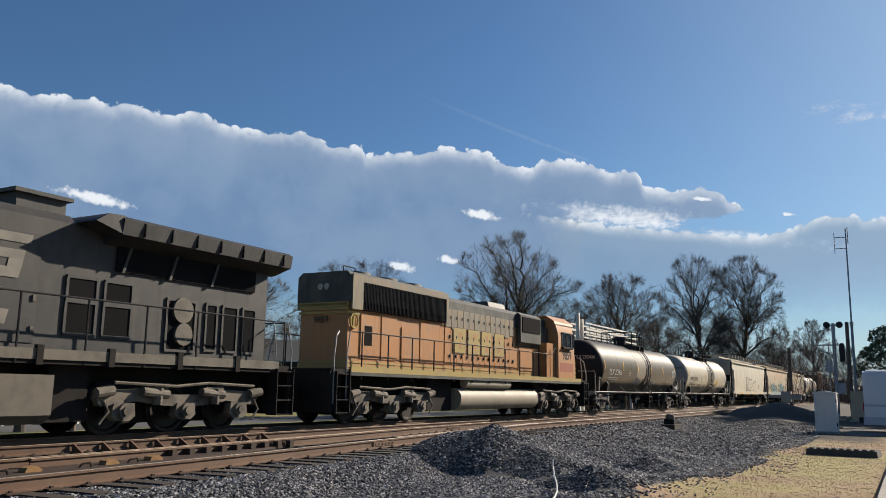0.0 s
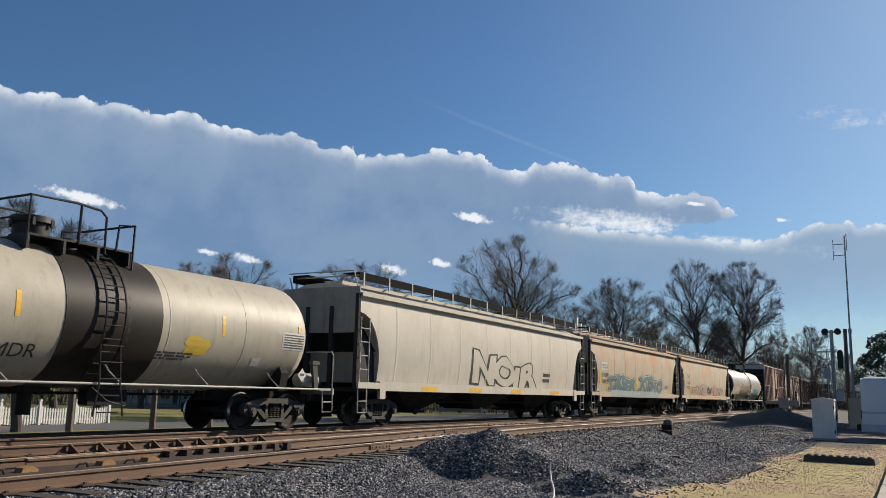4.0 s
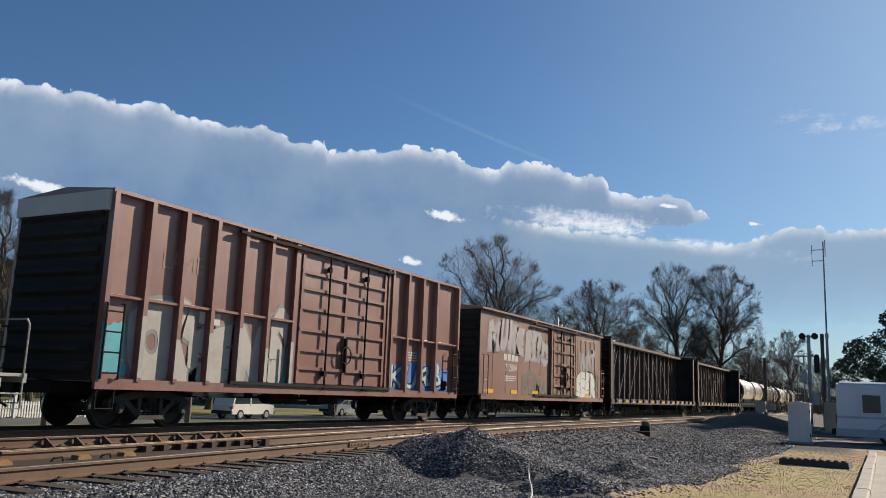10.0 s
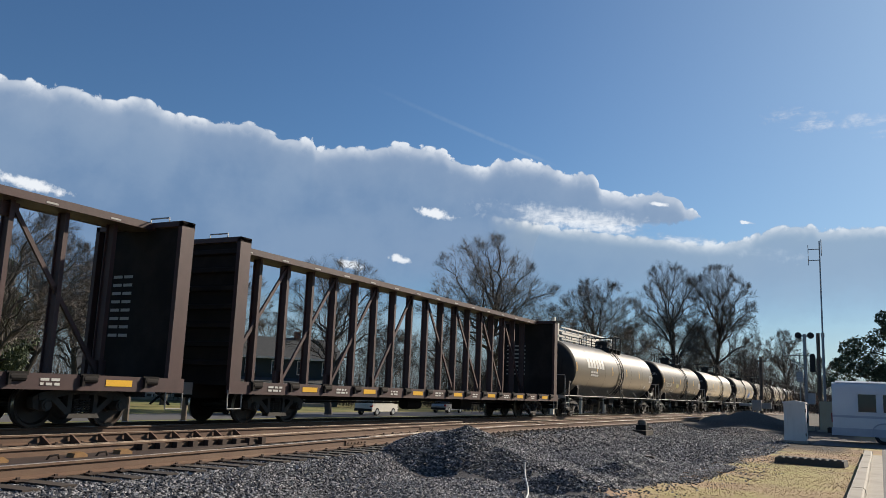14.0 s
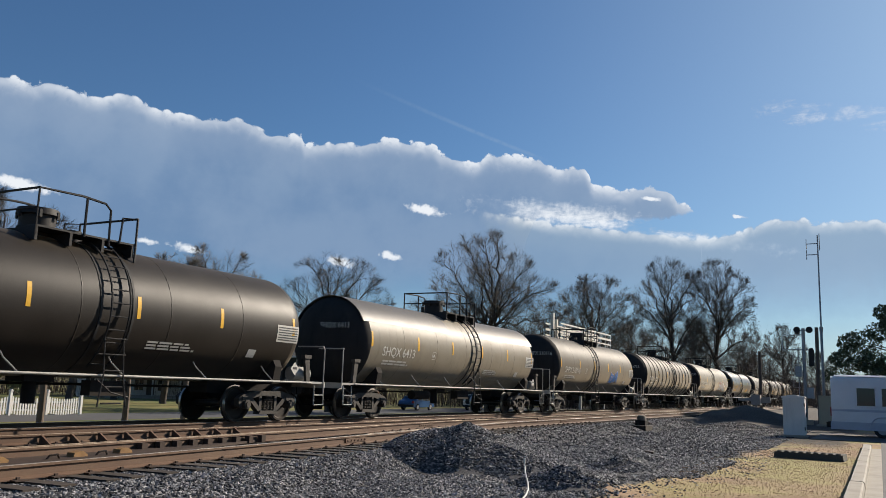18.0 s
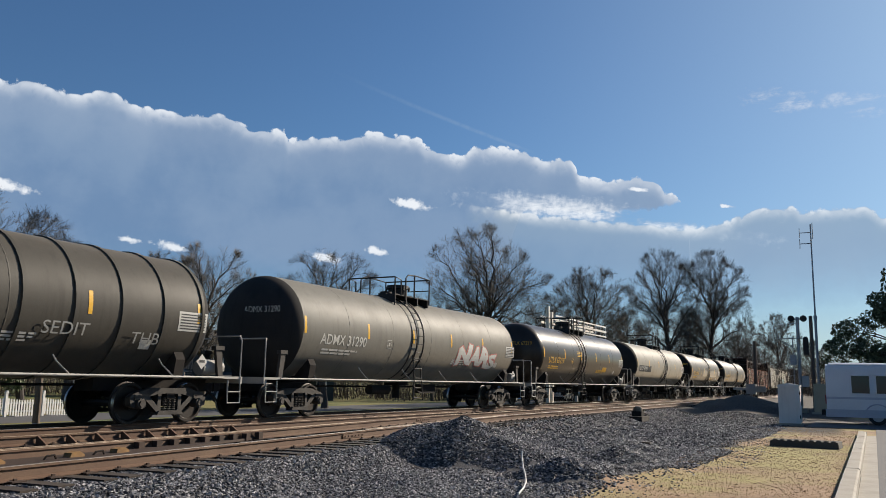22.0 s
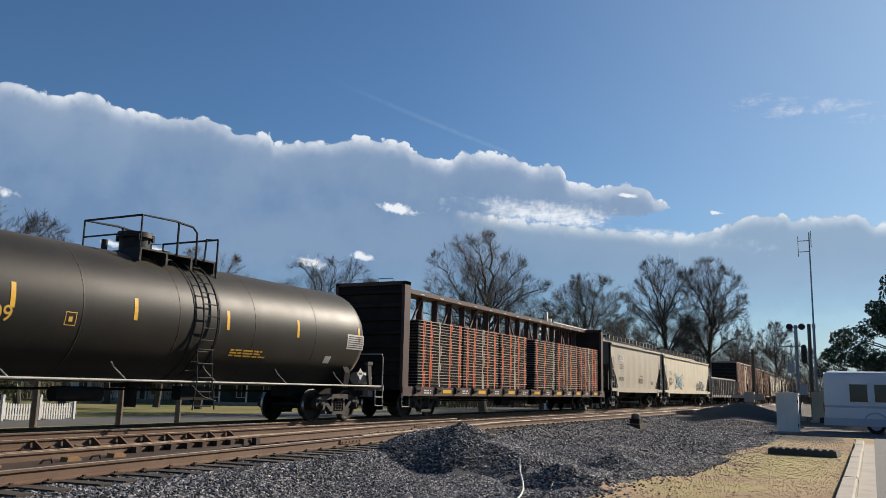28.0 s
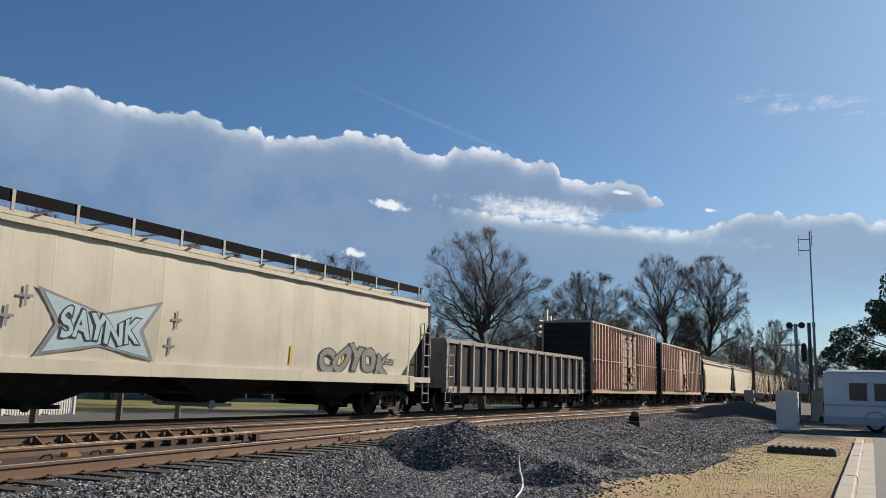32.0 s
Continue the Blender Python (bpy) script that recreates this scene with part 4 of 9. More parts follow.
def box_car(s0, s1, paint, label, top=5.0, door=(-0.9, 3.2), ribs=0.95, mark="", num="", white_end=False, ink=None, plain=False):
    """A boxcar with outside posts (or plain sheathed sides) and a plug door."""
    L = s1 - s0
    h = L / 2 - 1.05
    W = 1.50
    car = running(thing("boxcar", pose(0, TRACK_Y, 0), label, "boxcar", "freight cars of the train"), (s0 + s1) / 2)
    part("body", Build().prism([(-W + 0.12, 0.98), (W - 0.12, 0.98), (W - 0.12, top - 0.06), (-W + 0.12, top - 0.06)], "x", -h, h), paint, car)
    part("roof", Build().prism([(-W - 0.02, top - 0.10), (W + 0.02, top - 0.10), (W + 0.02, top - 0.02), (0, top + 0.12), (-W - 0.02, top - 0.02)], "x", -h - 0.02, h + 0.02), paint, car)
    y = -W + 0.12
    for q in (-1, 1):
        part("side_sill", Build().box(-h, h, q * (W - 0.02) - 0.04, q * (W - 0.02) + 0.04, 0.84, 1.06), paint, car)
    if not plain:
        n = 0
        x = -h + 0.06
        xs = []
        while x <= h:
            if not (door[0] - 0.3 < x < door[1] + 0.3):
                xs.append(x)
            x += ribs
        xs[-1] = h - 0.06
        for x in xs:
            part("side_post", once(("post", top, paint.name), lambda: Build().prism([(-0.085, y), (-0.06, y - 0.17), (0.06, y - 0.17), (0.085, y)], "z", 1.02, top - 0.10).mesh("side_post", paint)), paint, car, "", pose(x, 0, 0))
            part("side_post", MESHES[("post", top, paint.name)], paint, car, "", pose(x, 0, 0, 0, 0, 180))
        for x0, x1 in ((-h, door[0] - 0.2), (door[1] + 0.2, h)):
            part("belt_rail", Build().prism([(y, 2.72), (y - 0.14, 2.74), (y - 0.14, 2.79), (y, 2.82)], "x", x0, x1), paint, car)
    else:
        for k in range(1, 12):
            x = -h + 2 * h * k / 12
            if not door[0] - 0.2 < x < door[1] + 0.2:
                part("side_seam", once(("bseam", paint.name), lambda: Build().box(-0.01, 0.01, y - 0.008, y + 0.02, 1.06, top - 0.12).mesh("side_seam", paint)), paint, car, "", pose(x, 0, 0))
        b = Build()
        for k in range(60):  # rivet strip under the roof and at the corners
            x = -h + 0.1 + (2 * h - 0.2) * k / 59
            b.box(x - 0.02, x + 0.02, y - 0.02, y, top - 0.20, top - 0.16)
        part("rivet_strip", b, paint, car)
    # plug door with bars, rods and rails
    d0, d1 = door
    part("door", Build().box(d0, d1, y - 0.07, y, 1.14, top - 0.30), paint, car)
    dd = Build()
    for z in (1.55, 2.05, 2.6, 3.2, 3.75, 4.2):
        if z < top - 0.5:
            dd.box(d0 + 0.05, d1 - 0.05, y - 0.13, y - 0.07, z - 0.045, z + 0.045)
    for x in (d0 + 0.1, (d0 + d1) / 2, d1 - 0.1):
        dd.box(x - 0.06, x + 0.06, y - 0.12, y - 0.07, 1.16, top - 0.34)
    part("door_frame", dd, paint, car)
    for x in (d0 + (d1 - d0) * 0.28, d0 + (d1 - d0) * 0.72):
        part("lock_rod", Build().cyl((x, y - 0.18, 1.0), (x, y - 0.18, top - 0.22), 0.028, 8).box(x - 0.06, x + 0.06, y - 0.2, y - 0.1, 1.35, 1.5).box(x - 0.06, x + 0.06, y - 0.2, y - 0.1, top - 0.7, top - 0.55), UNDER, car)
    part("lock_wheel", Build().tube([((d0 + d1) / 2 + 0.25 * math.cos(a), y - 0.2, 2.0 + 0.25 * math.sin(a)) for a in (k * 0.3927 for k in range(17))], 0.02, 6).box((d0 + d1) / 2 - 0.03, (d0 + d1) / 2 + 0.03, y - 0.21, y - 0.1, 1.5, 2.5), UNDER, car)
    for z, z2 in ((1.04, 1.12), (top - 0.26, top - 0.18)):
        part("door_rail", Build().box(d0 - 2.6, d1 + 0.3, y - 0.20, y - 0.12, z, z2), UNDER, car)
    for x in (d0 - 0.16, d1 + 0.16):
        part("door_post", Build().box(x - 0.09, x + 0.09, y - 0.12, y, 1.02, top - 0.12), paint, car)
    for s in (-1, 1):
        xe = s * h
        truck(car, s * (L / 2 - 2.95))
        coupler(car, s * (L / 2 - 0.25))
        part("centre_sill", Build().box(min(xe, s * 1), max(xe, s * 1), -0.3, 0.3, 0.72, 1.0).box(min(xe, xe + s * 0.75), max(xe, xe + s * 0.75), -0.25, 0.25, 0.72, 0.98), UNDER, car)
        # dark end coat paints in the shade between the cars
        part("end_wall", Build().box(min(xe, xe + s * 0.025), max(xe, xe + s * 0.025), -W + 0.085, W - 0.085, 1.0, top - 0.11), SHADE_DARK, car)
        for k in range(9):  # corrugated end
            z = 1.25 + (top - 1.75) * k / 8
            part("end_rib", once("endrib", lambda: Build().prism([(0, -0.14), (-0.10, -0.05), (-0.10, 0.05), (0, 0.14)], "y", -1.3, 1.3).mesh("end_rib", SHADE_DARK)), SHADE_DARK, car, "", pose(xe + s * 0.02, 0, z, 0, 0, 0 if s < 0 else 180))
        if white_end:
            part("end_band", Build().box(xe - 0.13, xe + 0.13, -1.46, 1.46, top - 0.5, top - 0.07), WHITE, car, "white excess-height band on the end")
            items = [(q[0] * 0.25, q[1] * 0.25) for q in glyphs(num or "", 0.0)[0]] if num else None
        for q in (-1, 1):
            part("ladder", ladder_shape(min(xe - s * 0.06, xe - s * 0.50), max(xe - s * 0.06, xe - s * 0.50), q * (W + 0.08), 1.05, 2.6, 0.42, 0.018), paint if plain else UNDER, car)
            part("stirrup", Build().tube([(xe - s * 0.06, q * W, 0.95), (xe - s * 0.06, q * W, 0.45), (xe - s * 0.5, q * W, 0.45), (xe - s * 0.5, q * W, 0.95)], 0.02, 6), UNDER, car)
            part("end_ladder", Build().cyl((xe + s * 0.14, q * 1.25 - 0.2, 1.2), (xe + s * 0.14, q * 1.25 + 0.2, 1.2), 0.018, 6).cyl((xe + s * 0.14, q * 1.25 - 0.2, 1.65), (xe + s * 0.14, q * 1.25 + 0.2, 1.65), 0.018, 6).cyl((xe + s * 0.14, q * 1.25 - 0.2, 2.1), (xe + s * 0.14, q * 1.25 + 0.2, 2.1), 0.018, 6), UNDER, car)
    part("brake_gear", Build().cyl((-1.6, -0.5, 0.75), (-0.6, -0.5, 0.75), 0.2).box(0.6, 1.6, -0.7, -0.3, 0.55, 0.95).tube([(-h + 2, 0.3, 0.7), (h - 2, 0.3, 0.7)], 0.03, 6), UNDER, car)
    side = Side(y=y)
    ink = ink or WHITE
    if num:
        letter(car, num, -h + 2.6, 2.05, 0.30, ink, side, label="reporting number")
        small_print(car, -h + 2.65, 1.85, 1.4, 3, ink, side, 0.05, int(s0))
        small_print(car, h - 3.6, 2.35, 1.1, 4, ink, side, 0.05, int(s1))
    return car, side


def centerbeam_car(s0, s1, paint, label, loaded=False):
    L = s1 - s0
    h = L / 2 - 0.75
    car = running(thing("centerbeam_flatcar", pose(0, TRACK_Y, 0), label, "flatcar", "freight cars of the train"), (s0 + s1) / 2)
    top, deck = 4.68, 1.06
    part("deck", Build().box(-h, h, -1.42, 1.42, deck - 0.10, deck).box(-h, h, -0.3, 0.3, 0.62, deck - 0.1), UNDER, car)
    for q in (-1, 1):
        part("side_sill", Build().box(-h, h, q * 1.44 - 0.05, q * 1.44 + 0.05, 0.76, deck + 0.01), paint, car)
    part("top_chord", Build().box(-h + 0.3, h - 0.3, -0.42, 0.42, top - 0.16, top - 0.02).box(-h + 0.3, h - 0.3, -0.46, -0.40, top - 0.17, top).box(-h + 0.3, h - 0.3, 0.40, 0.46, top - 0.17, top), paint, car)
    for k in range(14):
        x = -h + 1.5 + (2 * h - 3) * k / 13
        part("chord_hole_rim", once("chole", lambda: Build().box(-0.14, 0.14, -0.468, -0.455, top - 0.14, top - 0.10).mesh("chord_hole_rim", LIGHT)), LIGHT, car, "", pose(x, 0, 0))
    n = 18
    xs = [-h + 1.2 + (2 * h - 2.4) * k / (n - 1) for k in range(n)]
    for i, x in enumerate(xs):
        part("post", once(("cbpost", paint.name), lambda: Build().prism([(-0.055, -0.13), (0.055, -0.13), (0.055, -0.11), (0.015, -0.10), (0.015, 0.10), (0.055, 0.11), (0.055, 0.13), (-0.055, 0.13), (-0.055, 0.11), (-0.015, 0.10), (-0.015, -0.10), (-0.055, -0.11)], "z", deck, top - 0.15).mesh("post", paint)), paint, car, "", pose(x, 0, 0))
        if i in (0, 2, 4, 6, 9, 11, 13, 15):  # long diagonals lean towards the middle, each across two bays
            a, b = (x, xs[i + 2]) if i < 8 else (xs[i + 2], x)
            up = Build().prism([(a - 0.06, deck), (a + 0.06, deck), (b + 0.06, top - 0.2), (b - 0.06, top - 0.2)], "y", -0.09, -0.03)
            up.box(b - 0.2, b + 0.2, -0.05, 0.05, top - 0.5, top - 0.2).box(a - 0.2, a + 0.2, -0.05, 0.05, deck, deck + 0.35)
            part("diagonal", up, paint, car)
    for s in (-1, 1):
        xe = s * (h - 0.25)
        # bulkheads and ribs borrow the dark underframe coat to paint in their shade
        part("bulkhead", Build().box(xe - 0.06, xe + 0.06, -1.42, 1.42, deck, top - 0.02), UNDER, car)
        part("bulkhead_cap", Build().box(xe - 0.2, xe + 0.2, -1.44, -1.32, deck, top).box(xe - 0.2, xe + 0.2, 1.32, 1.44, deck, top).box(xe - 0.2, xe + 0.2, -1.44, 1.44, top - 0.12, top), paint, car)
        for k in range(7):
            part("bulkhead_rib", once(("bhr", paint.name), lambda: Build().prism([(0, -0.08), (-0.12, -0.05), (-0.12, 0.05), (0, 0.08)], "y", -1.3, 1.3).mesh("bulkhead_rib", UNDER)), UNDER, car, "", pose(xe - 0.06 if s < 0 else xe + 0.06, 0, 1.5 + 0.47 * k, 0, 0, 0 if s < 0 else 180))
        if s > 0:  # lettering on the inner face
            m = rects(car, "bulkhead_print", [(-1.15 + 0.35 * (k % 3), -0.95 + 0.35 * (k % 3) + 0.1, 2.0 + 0.2 * (k // 3), 2.07 + 0.2 * (k // 3)) for k in range(24)], Side(y=0), LIGHT, 0.0)
            m.matrix_basis = pose(xe - 0.07, 0, 0, 0, 0, -90)
        truck(car, s * (L / 2 - 3.1))
        coupler(car, s * (L / 2 - 0.25))
        part("end_step", Build().tube([(s * h, -1.46, 0.85), (s * h, -1.47, 0.40), (s * (h - 0.5), -1.47, 0.40), (s * (h - 0.5), -1.46, 0.85)], 0.02, 6).box(min(s * h, s * (h + 0.3)), max(s * h, s * (h + 0.3)), -0.3, 0.3, 0.7, 1.0), LIGHT, car)
        part("roof_step", Build().tube([(xe - 0.1, -0.9, top), (xe - 0.1, -0.9, top + 0.12), (xe - 0.1, -0.3, top + 0.12), (xe - 0.1, -0.3, top)], 0.018, 6), LIGHT, car)
    side = Side(y=-1.495)
    nw = 15
    for k in range(nw):
        x = -h + 1.0 + (2 * h - 2.0) * k / (nw - 1)
        part("winch", once("winch", lambda: Build().cyl((-0.16, -1.50, 0.98), (0.16, -1.50, 0.98), 0.075, 10).box(-0.22, 0.22, -1.52, -1.42, 1.02, 1.09).box(-0.2, -0.14, -1.56, -1.4, 0.84, 1.06).mesh("winch", UNDER)), UNDER, car, "", pose(x, 0, 0))
        if k + 1 < nw:
            xm = x + (2 * h - 2.0) / (nw - 1) / 2
            if k % 2:
                rects(car, "sill_mark", [(xm - 0.38, xm + 0.30, 0.86, 0.99)], side, YELLOW, 0.003)
            else:
                small_print(car, xm - 0.3, 0.98, 0.6, 2, WHITE, side, 0.05, k)
    part("brake_gear", Build().cyl((-1.6, -0.5, 0.55), (-0.6, -0.5, 0.55), 0.2).box(2.6, 3.6, -0.7, -0.3, 0.35, 0.75).tube([(-h + 3, 0.4, 0.55), (h - 3, 0.4, 0.55)], 0.03, 6), UNDER, car)
    return car


BOARD = coat("black_wrapped_boards", (0.014, 0.015, 0.018), (0.024, 0.025, 0.028), 0.5, 0.8, vary=0.25, spec=0.12)
# pale tone paints sunlight onto the board edges; some straps share it
EDGE = coat("sunlit_edge_and_strap", (0.40, 0.35, 0.31), (0.22, 0.185, 0.16), 0.6, 0.45, vary=0.3, dust=0.8)
STRAP = coat("orange_straps", (0.62, 0.12, 0.03), (0.30, 0.06, 0.02), 0.3, 0.5)


def board_stack(place, x0, x1, rng):
    """A bundle of dark boards in layers, with orange tie-down straps, riding on the flatcar."""
    st = running(thing("board_stack", pose(0, TRACK_Y, 0), "bundle of dark boards with edges painted sunlit under orange straps", "lumber stack", "loads on the flatcar"), place)
    layers = 22
    z = 1.10
    w = x1 - x0
    dz = (3.42 - z) / layers
    for k in range(layers):
        j = rng.uniform(-0.03, 0.03)
        for q in (-1, 1):
            if q > 0 and k % 3:
                continue
            part("board", once(("bd", round(w, 1)), lambda: Build().box(-w / 2 + 0.04, w / 2 - 0.04, -0.5, 0.5, 0.0, dz * 0.80).mesh("board", BOARD)), BOARD, st, "", pose((x0 + x1) / 2 + j, q * 0.92, z + k * dz))
        part("board_edge", once(("be", round(w, 1)), lambda: Build().box(-w / 2 + 0.05, w / 2 - 0.05, -0.53, 0.53, dz * 0.81, dz * 0.97).mesh("board_edge", EDGE)), EDGE, st, "", pose((x0 + x1) / 2 + j * 0.7, -0.92 + rng.uniform(-0.02, 0.016), z + k * dz, 0, rng.uniform(-0.12, 0.12), 0))
    n = 5 if w > 3 else 3
    for k in range(n):
        x = x0 + w * (k + 0.5) / n + rng.uniform(-0.22, 0.22)
        b = Build()
        wob = [(x + rng.uniform(-0.03, 0.03), -1.445 - rng.uniform(0, 0.02), 1.05 + 2.40 * i / 8) for i in range(9)]
        for a, c in zip(wob, wob[1:]):
            b.add([(a[0] - 0.045, a[1], a[2]), (a[0] + 0.045, a[1], a[2]), (c[0] + 0.045, c[1], c[2]), (c[0] - 0.045, c[1], c[2])], [(0, 1, 2, 3)])
            if rng.random() < 0.7:  # a loose second turn of the strap
                b.add([(a[0] + 0.06, a[1] - 0.006, a[2]), (a[0] + 0.12, a[1] - 0.006, a[2]), (c[0] + 0.15, c[1] - 0.006, c[2]), (c[0] + 0.09, c[1] - 0.006, c[2])], [(0, 1, 2, 3)])
        b.box(x - 0.03, x + 0.03, -1.44, -0.45, 3.44, 3.455)
        if k % 3 != 2:
            part("strap", b, STRAP, st)
        else:
            part("strap", b, EDGE, st, "pale binding strap")
    return st


def gondola(s0, s1, paint, label):
    L = s1 - s0
    h = L / 2 - 0.75
    car = running(thing("gondola", pose(0, TRACK_Y, 0), label, "gondola car", "freight cars of the train"), (s0 + s1) / 2)
    top = 2.68
    for q in (-1, 1):
        # wall darkened between its posts: the recess shade is put into the coat
        part("side_wall", Build().box(-h, h, q * 1.40 - 0.03, q * 1.40 + 0.03, 0.95, top), SHADE_DARK, car)
        part("top_rail", Build().box(-h, h, q * 1.42 - 0.09, q * 1.42 + 0.09, top - 0.05, top + 0.10), paint, car)
        part("side_sill", Build().box(-h, h, q * 1.44 - 0.06, q * 1.44 + 0.06, 0.78, 1.02), paint, car)
    n = 15
    for k in range(n):
        x = -h + 0.1 + (2 * h - 0.2) * k / (n - 1)
        for q in (0, 180):
            part("side_post", once(("gpost", paint.name), lambda: Build().prism([(-0.10, -1.42), (-0.07, -1.56), (0.07, -1.56), (0.10, -1.42)], "z", 0.85, top).mesh("side_post", paint)), paint, car, "", pose(x, 0, 0, 0, 0, q))
    for s in (-1, 1):
        xe = s * h
        part("end_wall", Build().box(xe - 0.06, xe + 0.06, -1.43, 1.43, 0.95, top + 0.08), paint, car)
        truck(car, s * (L / 2 - 2.7))
        coupler(car, s * (L / 2 - 0.25))
        part("ladder", ladder_shape(min(xe - s * 0.1, xe - s * 0.55), max(xe - s * 0.1, xe - s * 0.55), -1.62, 0.85, 2.55, 0.4), LIGHT, car)
        part("stirrup", Build().tube([(xe - s * 0.08, -1.5, 0.85), (xe - s * 0.08, -1.52, 0.42), (xe - s * 0.5, -1.52, 0.42), (xe - s * 0.5, -1.5, 0.85)], 0.02, 6), LIGHT, car)
    part("floor", Build().box(-h, h, -1.4, 1.4, 0.95, 1.05).box(-h - 0.3, h + 0.3, -0.3, 0.3, 0.65, 0.95), UNDER, car)
    return car, Side(y=-1.43)


DUSTY = coat("tan_dust_on_cast_steel", (0.17, 0.145, 0.112), (0.03, 0.027, 0.024), 0.8, 0.75, scale=3.0)


def loco_truck(car, x, d):
    """A three-axle locomotive truck in dusty cast steel."""
    def frame_mesh():
        b = Build()
        for s in (-1, 1):
            y0, y1 = (-1.32, -1.14) if s < 0 else (1.14, 1.32)
            b.prism([(-2.35, 0.78), (-2.20, 0.92), (-1.2, 0.96), (-0.9, 0.84), (0.9, 0.84), (1.2, 0.96), (2.2, 0.92), (2.35, 0.78), (2.25, 0.60), (1.95, 0.62), (1.3, 0.70), (0.6, 0.60), (-0.6, 0.60), (-1.3, 0.70), (-1.95, 0.62), (-2.25, 0.60)], "y", y0, y1)
            for a in (-1.68, 0.0, 1.68):
                b.prism([(a - 0.26, 0.66), (a - 0.30, 0.40), (a - 0.16, 0.30), (a + 0.16, 0.30), (a + 0.30, 0.40), (a + 0.26, 0.66)], "y", y0 - 0.03, y1)
                b.cyl((a, s * 1.42, 0.50), (a, s * 1.15, 0.50), 0.16, 16)
                b.cyl((a, s * 1.46, 0.50), (a, s * 1.41, 0.50), 0.09, 12)
            for a in (-0.84, 0.84):
                b.cyl((a, s * 1.38, 0.62), (a, s * 1.38, 0.98), 0.11, 10)
                b.cyl((a - 0.45, s * 1.40, 0.90), (a + 0.25, s * 1.40, 0.84), 0.10, 10)
                b.box(a - 0.28, a + 0.28, s * 1.33 - 0.05, s * 1.33 + 0.05, 0.88, 1.02)
            for a in (-2.2, 2.2):
                b.cyl((a - 0.2, s * 1.36, 0.86), (a + 0.2, s * 1.36, 0.92), 0.11, 10)
                b.tube([(a, s * 1.3, 0.8), (a + 0.1, s * 1.4, 0.5), (a - 0.1, s * 1.38, 0.25)], 0.03, 6)
        b.tube([(-2.0, -1.40, 1.08), (-0.4, -1.44, 1.02), (0.6, -1.40, 1.10), (2.1, -1.42, 1.05)], 0.035, 6)
        return b.mesh("truck", d)
    t = part("truck", once(("locotruck", d.name), frame_mesh), d, car, "", pose(x, 0, 0))
    for a in (-0.84, 0.84):
        part("traction_motor", once("motor", lambda: Build().box(-0.45, 0.45, -0.62, 0.62, 0.22, 1.0).box(-0.3, 0.3, -1.1, 1.1, 0.62, 0.78).mesh("traction_motor", UNDER)), UNDER, t, "", pose(a, 0, 0))
    for a in (-1.68, 0.0, 1.68):
        w = part("wheelset", once("locowheel", lambda: locowheel()), WHEEL, t, "", pose(a, 0, 0.53))
        WHEELSETS.setdefault((a, "loco"), []).append(w)
    return t


def locowheel():
    me = wheelset_mesh().copy()
    for v in me.vertices:
        v.co.x *= 1.16
        v.co.z *= 1.16
    return me


def handrail_run(car, pts, z0, tops, mat, name="handrail", posts=None):
    b = Build().tube(tops, 0.020, 6)
    for x, y, z in posts or pts:
        b.cyl((x, y, z0), (x, y, z), 0.024, 6)
    part(name, b, mat, car)


